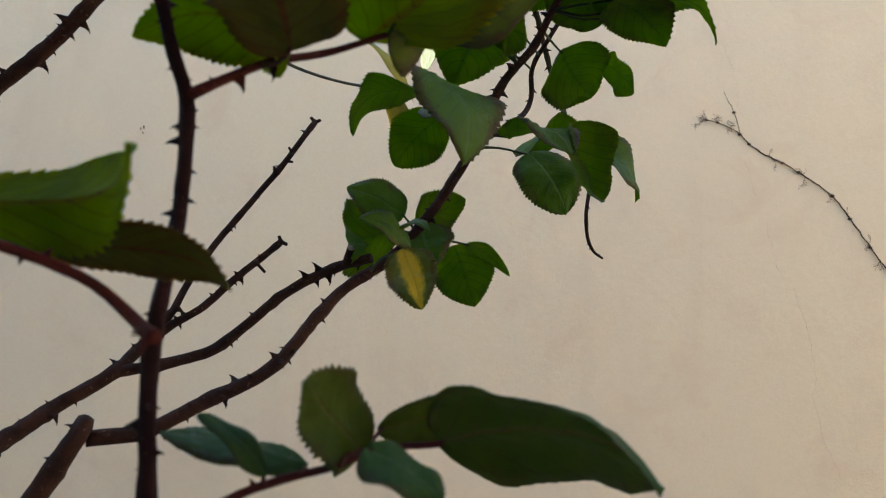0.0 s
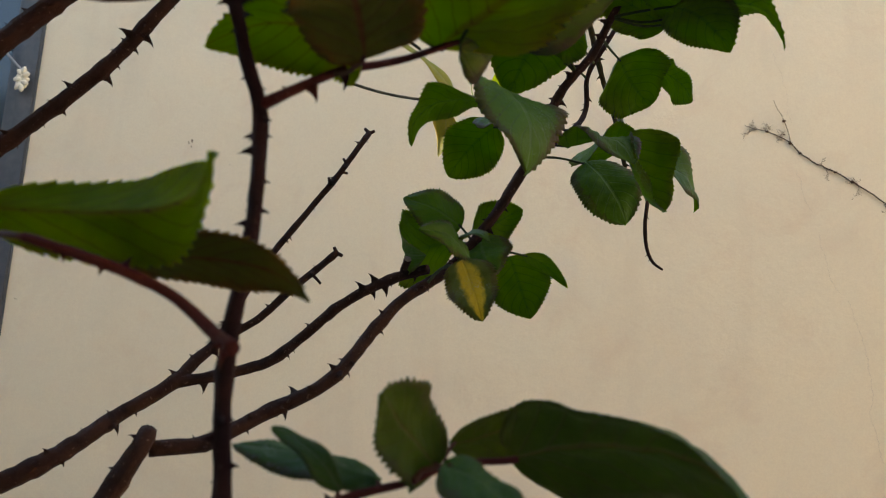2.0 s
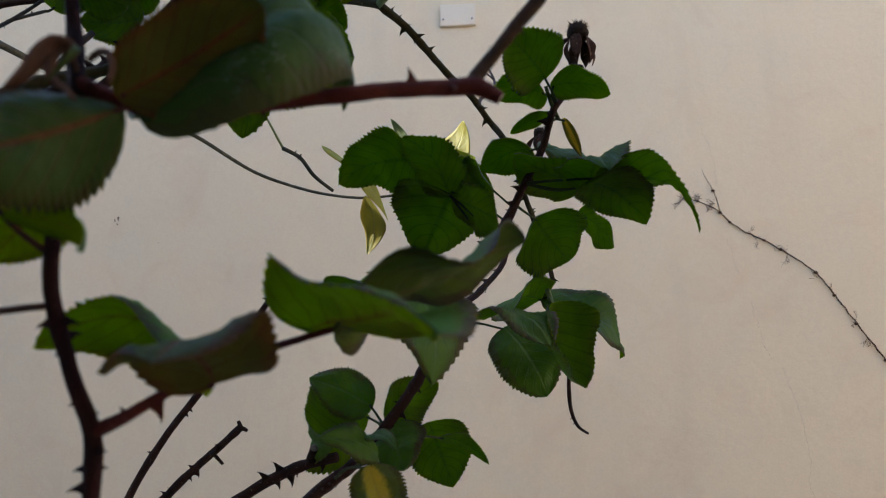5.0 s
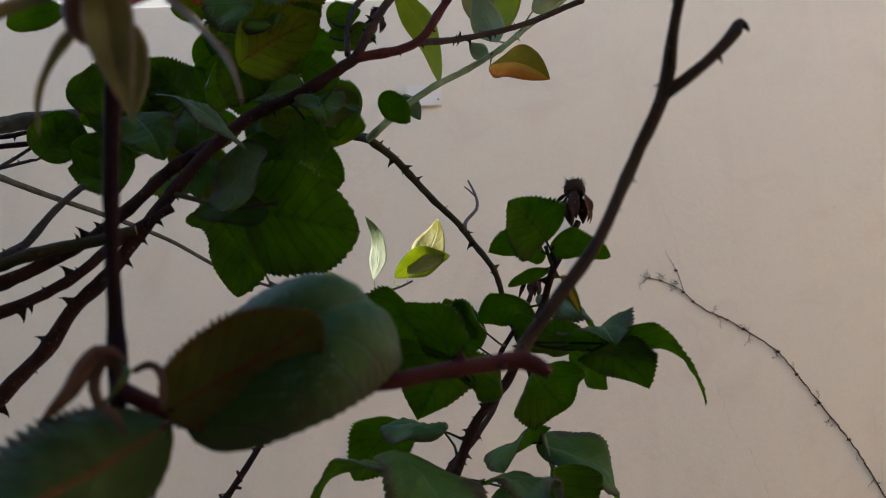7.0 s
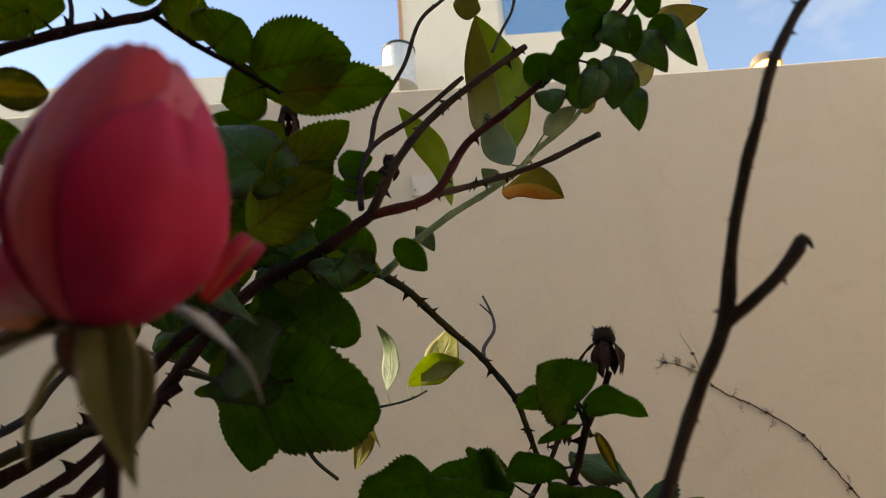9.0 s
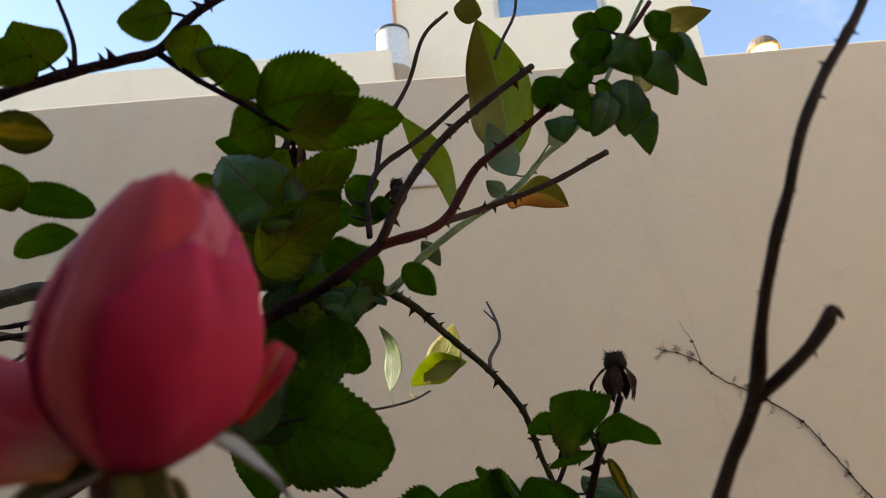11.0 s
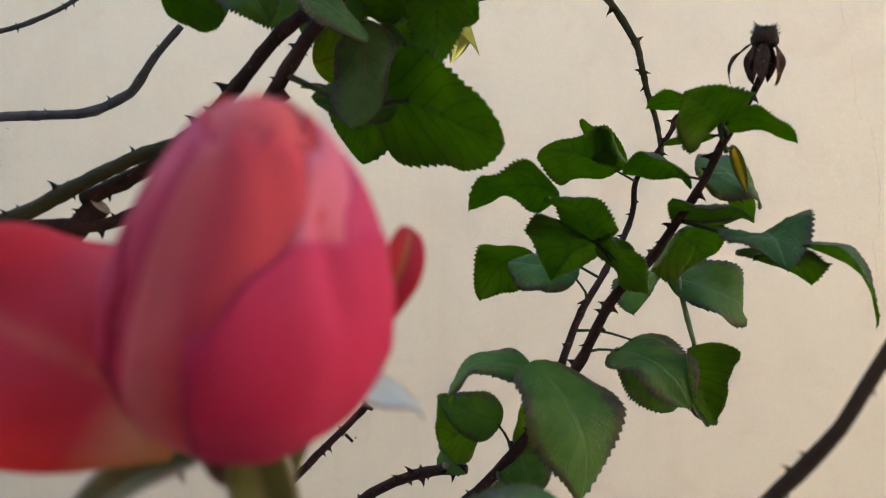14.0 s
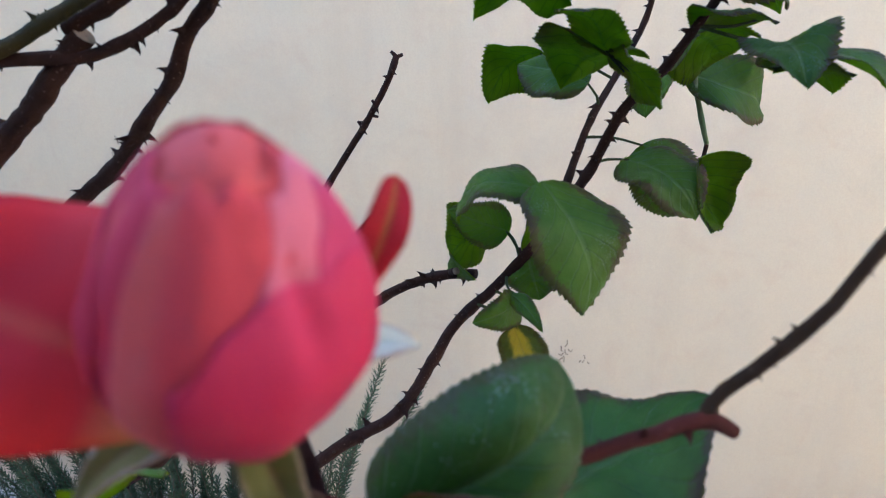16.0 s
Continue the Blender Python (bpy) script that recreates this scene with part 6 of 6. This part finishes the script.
stem(lemon_tree, [(-0.95, 0.62, 0, 16), (-0.82, 0.6, 1, 13), (-0.5077, 0.56, 2.004, 8), (-0.4252, 0.565, 2.017, 7), (-0.3643, 0.57, 2.032, 6.2), (-0.2634, 0.58, 2.037, 5), (-0.1668, 0.59, 2.029, 4), (-0.127, 0.59, 2.024, 3.6), (-0.1045, 0.5865, 2.0165, 3.5)], lemon_bark, name='branch', thorns=0)
stem(lemon_tree, [(-0.1065, 0.588, 2.018, 3.2), (-0.0875, 0.611, 2.0115, 3), (-0.072, 0.633, 2.002, 2.9), (-0.056, 0.66, 1.994, 2.8), (-0.0395, 0.671, 1.981, 2.7), (-0.0225, 0.707, 1.972, 2.7), (-0.009, 0.7, 1.949, 2.6), (0.0023, 0.739, 1.9337, 2.5), (0.0115, 0.765, 1.913, 2.5), (0.024, 0.8, 1.893, 2.4), (0.04, 0.86, 1.86, 2.3)], cane_green, name='branch', thorns=24)
stem(lemon_tree, [(-0.106, 0.587, 2.0165, 3), (-0.0999, 0.5775, 2.0163, 2.9), (-0.0799, 0.5825, 2.0387, 2.8), (-0.056, 0.585, 2.0587, 2.7), (-0.0288, 0.6, 2.083, 2.5), (-0.002, 0.6, 2.1, 2.4), (0.03, 0.625, 2.1425, 2.4), (0.0567, 0.63, 2.166, 2.2), (0.0878, 0.65, 2.2117, 2.1), (0.1397, 0.66, 2.305, 1.9), (0.1803, 0.68, 2.381, 1.6)], lemon_green, name='branch', thorns=5)
stem(lemon_tree, [(-0.0313, 0.678, 1.9745, 1.8), (-0.0301, 0.7, 1.9904, 1.7), (-0.0169, 0.74, 2.0214, 1.5), (-0.0159, 0.78, 2.0546, 1.3), (-0.0207, 0.809, 2.0832, 1)], cane_grey, name='twig', thorns=3)
stem(lemon_tree, [(-0.0163, 0.772, 2.049, 1), (-0.0195, 0.775, 2.054, 0.85), (-0.0254, 0.79, 2.0673, 0.7)], cane_grey, name='twig', thorns=0)
stem(lemon_tree, [(-0.44, 0.565, 2.015, 3.4), (-0.44, 0.72, 2.05, 3), (-0.39, 0.95, 2.085, 2.6), (-0.3293, 1.1, 2.0806, 2.3), (-0.2496, 1.1, 2.0551, 2), (-0.2025, 1.1, 2.0482, 1.9), (-0.1556, 1.1, 2.0503, 1.8), (-0.1123, 1.1, 2.059, 1.6), (-0.0924, 1.1, 2.068, 1.4)], lemon_bark, name='twig', thorns=0)
stem(lemon_tree, [(-0.1815, 0.61, 1.911, 1.6), (-0.1684, 0.61, 1.903, 1.5), (-0.1573, 0.61, 1.888, 1.4), (-0.1423, 0.61, 1.875, 1.2)], lemon_bark, name='twig', thorns=7)
stem(lemon_tree, [(-0.0018, 0.62, 2.244, 1.6), (0.008, 0.62, 2.266, 1.5), (0.0211, 0.62, 2.292, 1.4), (0.0273, 0.62, 2.327, 1.3)], cane_grey, name='twig', thorns=0)
leaf(lemon_tree, (-0.1479, 1.1096, 2.0739), (-0.1557, 1.0938, 2.1660), (0.6556, 0.7328, 0.1823), 0.0345, 0.18, 0.15, lemon_pale, roll=0.06, hook=0.12)
leaf(lemon_tree, (-0.1217, 1.1506, 2.0908), (-0.0375, 1.1138, 2.1096), (0.1146, 0.6481, 0.7529), 0.0471, 0.15, 0.14, lemon, roll=0.08, hook=0.03)
leaf(lemon_tree, (-0.1009, 1.1376, 2.0890), (-0.0537, 1.1005, 2.1620), (0.5237, 0.8469, 0.0921), 0.0574, 0.16, 0.16, lemon_yellow, roll=0.05)
leaf(lemon_tree, (-0.2238, 0.9366, 2.0581), (-0.1463, 0.9564, 1.9645), (0.7310, -0.4537, 0.5097), 0.0360, 0.11, 0.14, lemon_yellow, roll=0.09, hook=-0.04)
leaf(lemon_tree, (-0.1885, 1.0640, 2.0384), (-0.1975, 1.1376, 1.9750), (0.5102, 0.5964, 0.6197), 0.0404, 0.15, 0.13, lemon_yellow, roll=0.09)
leaf(lemon_tree, (-0.0059, 0.6297, 2.1068), (0.0513, 0.6653, 2.1149), (-0.2528, 0.1920, 0.9483), 0.0402, 0.16, 0.14, lemon_singed, roll=0.07, hook=0.06)
leaf(lemon_tree, (-0.0907, 0.6437, 2.2084), (-0.0481, 0.6745, 2.1183), (0.7504, 0.4304, 0.5017), 0.0378, 0.12, 0.13, lemon, roll=0.10)
leaf(lemon_tree, (0.0123, 0.7074, 2.1884), (-0.0079, 0.6609, 2.3227), (0.3618, 0.8629, 0.3528), 0.0720, 0.12, 0.13, lemon_halved, roll=0.09, hook=0.15)
leaf(lemon_tree, (-0.009, 0.6, 2.096), (-0.0237, 0.6, 2.11), (0.1925, 0.9614, 0.1966), 0.0147, 0.10, 0.25, lemon_pale)
leaf(lemon_tree, (-0.0785, 0.59, 2.057), (-0.0655, 0.6, 2.039), (0.1883, 0.7925, 0.5801), 0.0143, 0.10, 0.25, lemon_pale)
leaf(lemon_tree, (0.0302, 0.6, 2.139), (0.0619, 0.6, 2.165), (-0.3357, 0.8484, 0.4093), 0.0203, 0.10, 0.25, lemon_pale)
leaf(lemon_tree, (0.067, 0.62, 2.182), (0.0911, 0.63, 2.2), (-0.5776, 0.7253, 0.3746), 0.0269, 0.10, 0.25, lemon_yellow)
leaf(lemon_tree, (0.1228, 0.63, 2.207), (0.1524, 0.64, 2.245), (-0.4332, 0.8955, 0.102), 0.0251, 0.10, 0.25, lemon_yellow)
leaf(lemon_tree, (0.1466, 0.64, 2.272), (0.2154, 0.65, 2.304), (-0.3772, 0.7073, 0.5979), 0.0322, 0.10, 0.25, lemon_yellow)
leaf(lemon_tree, (-0.0321, 0.65, 2.332), (-0.0049, 0.65, 2.322), (0.2607, 0.6165, 0.7429), 0.0271, 0.10, 0.25, lemon_yellow)
leaf(lemon_tree, (0.002, 0.62, 2.123), (-0.0144, 0.62, 2.179), (0.1063, 0.9939, 0.0308), 0.0289, 0.10, 0.25, lemon_pale)
leaf(lemon_tree, (-0.2168, 0.62, 1.975), (-0.2088, 0.62, 1.946), (0.0406, 0.9991, 0.0111), 0.0251, 0.10, 0.25, rose)


def leaf_stalks(bush, mat, reach=0.09):
    """A thin stalk from each leaf's base back to the nearest spot of a cane, a little lower down."""
    for foot, way in FEET[bush]:
        near = min(CANES[bush], key=lambda q: (Vector(q[0]) - foot).length + 0.5 * max(0.0, q[0][2] - foot.z + 0.006))
        start = Vector(near[0])
        gap = (start - foot).length
        if gap < 0.0015 or gap > reach:
            continue
        mid = (start + foot) / 2 - way * gap * 0.10 + Vector((0, 0, -0.04 * gap))
        end = foot + way * 0.002
        stem(bush, [(*start, 1.0), (*mid, 0.8), (*end, 0.65)], mat, name="leaf_stalk")


leaf_stalks(front_rose, front_rose_green)
leaf_stalks(back_rose, back_rose_green, 0.05)
leaf_stalks(side_rose, side_rose_green, 0.022)
leaf_stalks(lemon_tree, lemon_tree_green)


# ---- the bud ----
BUD_BASE = Vector((-0.1205, 0.1835, 1.8318))
BUD_TIP = Vector((-0.1100, 0.1655, 1.8768))
BUD_TURN = 15.0
bud_axis = (BUD_TIP - BUD_BASE).normalized()
bud_high = (BUD_TIP - BUD_BASE).length
bud_x = (Vector((1, 0, 0)) - bud_axis * bud_axis.x).normalized()
bud_y = bud_axis.cross(bud_x)
bud = new("rose_bud")
bud.parent = front_rose
bud.matrix_parent_inverse = front_rose.matrix_basis.inverted()
tagged(bud, "half-open coral pink rose bud")


BUD_FORM = ((0.0, 7.5), (0.08, 12.8), (0.20, 17.6), (0.35, 20.2), (0.50, 19.9), (0.65, 16.9), (0.78, 12.9), (0.88, 9.0), (0.95, 6.2), (1.0, 3.6))


def bud_width(h):
    return 0.00094 * float(np.interp(h, [q[0] for q in BUD_FORM], [q[1] for q in BUD_FORM]))


def petal(start, stop, rims, grow, mats, seed, lean=0.0, low=0.0, flare=0.25):
    """A wrapped petal from azimuth start to stop (degrees), with rim heights given evenly along it."""
    rng = random.Random(seed)
    wide, high = 30, 22
    phase = rng.uniform(0, 6)
    verts, uvs = [], []
    for layer in (0, 1):
        for j in range(high + 1):
            v = j / high
            for i in range(wide + 1):
                s = i / wide
                g = s * (len(rims) - 1)
                k = min(len(rims) - 2, int(g))
                g = (g - k) ** 2 * (3 - 2 * (g - k))
                rim = rims[k] * (1 - g) + rims[k + 1] * g + 0.012 * math.sin(17 * s + phase)
                h = min(0.995, low + (rim - low) * v)
                a = radians(BUD_TURN + start + (stop - start) * s + lean * h)
                r = bud_width(h)
                r = r * 0.92 + 0.0145 * (grow - 0.93) * (1 - 0.6 * h ** 5) * min(1.0, 0.25 + 3 * v) * (1 + flare * max(0.0, (v - 0.78) / 0.22) ** 2)
                r += (0.00060 * math.sin(3 * a + 1.0) + 0.00012 * math.sin(7 * a + 6 * h + seed) + 0.0024 * noise.noise((1.9 * math.cos(a), 1.9 * math.sin(a), 2.6 * h))) * h * (1 - h * h) * 1.6
                # a dimple below the shoulder and a swelling beside it
                dip, swell = a - radians(BUD_TURN - 50), a - radians(BUD_TURN - 80)
                r -= 0.0017 * math.exp(-(dip / 0.13) ** 2 - ((h - 0.68) / 0.11) ** 2)
                r += 0.0008 * math.exp(-(swell / 0.25) ** 2 - ((h - 0.56) / 0.14) ** 2)
                r -= layer * 0.00015
                verts.append(BUD_BASE + bud_axis * (h * bud_high) + (bud_x * math.cos(a) + bud_y * math.sin(a)) * r)
                uvs.append((v * rim, s))
    w = wide + 1
    count = w * (high + 1)
    faces, slots = [], []
    for j in range(high):
        for i in range(wide):
            q = j * w + i
            faces.append((q, q + 1, q + 1 + w, q + w))
            slots.append(0)
            q += count
            faces.append((q, q + w, q + 1 + w, q + 1))
            slots.append(1)
    rim = [i for i in range(w)] + [j * w + wide for j in range(1, high + 1)] + [high * w + i for i in range(wide - 1, -1, -1)] + [j * w for j in range(high - 1, 0, -1)]
    for k in range(len(rim)):
        a, b = rim[k], rim[(k + 1) % len(rim)]
        faces.append((a, a + count, b + count, b))
        slots.append(0)
    return child("petal", mesh_of("petal", verts, faces, list(mats), uvs, slots, rim=len(rim)), bud)


def bud_heart():
    """The coiled middle of the bud: one long petal rolled into a spiral, open at the top."""
    verts, uvs, faces = [], [], []
    turns, high = 200, 18
    for j in range(high + 1):
        v = j / high
        for i in range(turns + 1):
            s = i / turns
            a = 2 * math.pi * 2.8 * s
            h = 0.10 + (0.835 + 0.006 * math.sin(1.3 * a + 1) + 0.065 * s) * v
            r = 0.90 * bud_width(h) * (1 - 0.92 * s)
            r -= 0.0011 * max(0.0, (v - 0.80) / 0.20) ** 2
            verts.append(BUD_BASE + bud_axis * (h * bud_high) + (bud_x * math.cos(a) + bud_y * math.sin(a)) * max(0.0005, r))
            uvs.append((0.35 + 0.6 * v, s))
    for j in range(high):
        for i in range(turns):
            q = j * (turns + 1) + i
            faces.append((q, q + 1, q + turns + 2, q + turns + 1))
    first = len(verts)
    for j in range(9):
        q = 1 - j / 8.5
        h = 0.895 + 0.085 * (1 - q * q)
        for i in range(32):
            a = 2 * math.pi * i / 32
            verts.append(BUD_BASE + bud_axis * (h * bud_high) + (bud_x * math.cos(a) + bud_y * math.sin(a)) * 0.93 * bud_width(0.90) * q)
            uvs.append((0.8 + 0.2 * (1 - q), i / 32))
    for j in range(8):
        for i in range(32):
            p, q = first + j * 32 + i, first + j * 32 + (i + 1) % 32
            faces.append((p, q, q + 32, p + 32))
    child("petal", mesh_of("petal", verts, faces, [petal_warm], uvs), bud)


bud_heart()
outer = (petal_outer, petal_inner)
pale = (petal_light, petal_light)
striped = (petal_striped, petal_light)
pink = (petal_pink, petal_light)
warm = (petal_warm, petal_light)
side = (petal_side, petal_inner)
rosy = (petal_rosy, petal_inner)
petal(-150, -10, (0.90, 0.94, 0.955, 0.95, 0.93), 0.938, warm, 30, flare=0)
petal(-45, 110, (0.93, 0.95, 0.945, 0.94, 0.93), 0.944, pale, 34, flare=0)
petal(90, 240, (0.91, 0.93, 0.94, 0.93, 0.91), 0.955, warm, 35, flare=0)
petal(-262, -127, (0.86, 0.92, 0.93, 0.94, 0.92), 0.962, side, 37, flare=0.0)
petal(-134, -34, (0.925, 0.945, 0.95, 0.94, 0.89), 0.985, striped, 33, flare=0.15)
petal(-86, 34, (0.66, 0.80, 0.90, 0.935, 0.92, 0.86), 0.996, pink, 36, flare=0.1)
petal(10, 150, (0.78, 0.88, 0.90, 0.88, 0.84), 0.985, outer, 38)
petal(-50, 78, (0.62, 0.80, 0.855, 0.84, 0.77, 0.68), 1.006, rosy, 39, flare=0.1)
petal(130, 214, (0.60, 0.74, 0.78, 0.74, 0.60), 0.985, side, 42, flare=0.0)
petal(-108, 24, (0.56, 0.72, 0.745, 0.735, 0.705, 0.66, 0.55), 1.022, outer, 41, flare=0.1)
_bm = bmesh.new()
bmesh.ops.create_uvsphere(_bm, u_segments=16, v_segments=10, radius=0.0062, matrix=Matrix.Translation(BUD_BASE - bud_axis * 0.0035) @ Matrix.Diagonal((1, 1, 1.15, 1)))
part("receptacle", _bm, front_rose_green, bud, "green rose hip base")
# reflexed outer petal and a small turned-out one
leaf(bud, BUD_BASE + Vector((-0.006, -0.002, 0.001)), (-0.1650, 0.1775, 1.8530), (0.10, -0.66, 0.74), 0.042, -0.05, 0.28, (petal_fold, petal_inner, "petal"), "outer_petal", roll=0.10)
leaf(bud, (-0.1065, 0.196, 1.8395), (-0.1000, 0.2070, 1.8575), (0.35, -0.9, 0.2), 0.0075, 0.14, 0.35, (petal_small, petal_outer, "petal"), "outer_petal")
# sepals: base shift, tip, normal, width, bow, which side shows
for _b, _t, _n, _w, _c, _inside in (((0.0105, 0.007, 0.004), (-0.0983, 0.2112, 1.8230), (0.4, -0.5, 0.8), 0.0085, 0.10, 1),
                                    ((0.003, -0.004, -0.002), (-0.1115, 0.186, 1.8035), (0.15, -1.0, 0.25), 0.0115, 0.10, 0),
                                    ((-0.004, -0.002, -0.001), (-0.1510, 0.1800, 1.8070), (-0.4, -0.7, 0.6), 0.0118, 0.10, 0),
                                    ((-0.005, 0.006, -0.002), (-0.1395, 0.204, 1.8120), (-0.7, -0.4, 0.5), 0.0062, 0.12, 0),
                                    ((0.002, 0.007, -0.002), (-0.1190, 0.203, 1.8150), (0.1, 0.9, 0.4), 0.0085, 0.10, 0)):
    _end = Vector(_t)
    _s = leaf(bud, BUD_BASE + Vector(_b), _end, _n, _w, _c, 0.45, (sepal_leaf[_inside], sepal_leaf[_inside], "sepal"), "sepal")

# ---- rosemary at the foot of the wall ----
rosemary = thing("rosemary_bush", (-1.0, 1.5, 0.0), "upright green rosemary bush beside the wall", "rosemary")


def rosemary_sprig(base, tip, seed):
    rng = random.Random(seed)
    b, t = Vector(base), Vector(tip)
    mid = (b + t) / 2 + Vector((rng.uniform(-0.02, 0.02), rng.uniform(-0.02, 0.02), 0.02))
    row = spline([(*b, 2.4), (*mid, 1.8), (*t, 0.9)], 0.02)
    v, uv, f = tube(row[:, :3], row[:, 3] * 0.001, 6)
    wood = child("branch", mesh_of("branch", v, f, [rosemary_wood], uv), rosemary)
    verts, faces, uvs = [], [], []
    length = (t - b).length
    rings = int(length / 0.008)
    for i in range(rings):
        s = 0.15 + 0.85 * i / rings
        k = min(len(row) - 2, int(s * (len(row) - 1)))
        p = Vector(row[k, :3]).lerp(Vector(row[k + 1, :3]), s * (len(row) - 1) - k)
        a = (Vector(row[k + 1, :3]) - Vector(row[k, :3])).normalized()
        x = a.orthogonal().normalized()
        y = a.cross(x)
        for q in range(4):
            w = q * math.pi / 2 + i * 0.8 + rng.uniform(-0.3, 0.3)
            o = x * math.cos(w) + y * math.sin(w)
            d = (o * rng.uniform(0.7, 1.1) + a * rng.uniform(0.5, 0.9)).normalized()
            l = rng.uniform(0.018, 0.030) * (1.0 if s < 0.93 else 0.6)
            c = a.cross(o).normalized() * 0.0018
            n = len(verts)
            e = p + d * l + a * l * 0.12
            verts += [p + c * 0.6, p - c * 0.6, p + d * l * 0.6 + c, p + d * l * 0.6 - c, e, p + d * l * 0.5 - a * 0.0006]
            uvs += [(0, 0.5), (0, 0.5), (0.6, 0.8), (0.6, 0.8), (1, 0.5), (0.5, 0)]
            faces += [(n, n + 2, n + 5), (n, n + 5, n + 1), (n + 1, n + 5, n + 3), (n + 2, n + 4, n + 5), (n + 5, n + 4, n + 3)]
    tagged(child("needles", mesh_of("needles", verts, faces, [rosemary_green], uvs), wood), kind="stuff")


_rng = random.Random(17)
for _k, (_x, _z) in enumerate(((-0.439, 0.892), (-0.472, 0.80), (-0.347, 0.826), (-0.52, 0.722), (-0.57, 0.64), (-0.62, 0.58), (-0.80, 0.651), (-0.868, 0.60), (-0.909, 0.805), (-0.962, 0.752), (-0.935, 0.70), (-1.03, 0.72), (-1.064, 0.685),
                               (-1.106, 0.777), (-1.16, 0.70), (-1.20, 0.73), (-1.261, 0.759), (-1.31, 0.70), (-1.366, 0.77), (-1.43, 0.72), (-1.50, 0.66))):
    _b = (-0.95 + (_x + 0.9) * 0.55, 1.58 + _rng.uniform(-0.06, 0.06), 0.0)
    rosemary_sprig(_b, (_x, 1.6 + _rng.uniform(-0.08, 0.05), _z), 100 + _k)
for _k in range(150):
    _x = _rng.uniform(-1.75, -0.55)
    _b = (-0.95 + (_x + 0.9) * 0.55, 1.55 + _rng.uniform(-0.1, 0.1), 0.0)
    rosemary_sprig(_b, (_x, 1.58 + _rng.uniform(-0.18, 0.14), _rng.uniform(0.38, 0.70 if _x < -0.85 else 0.55)), 200 + _k)
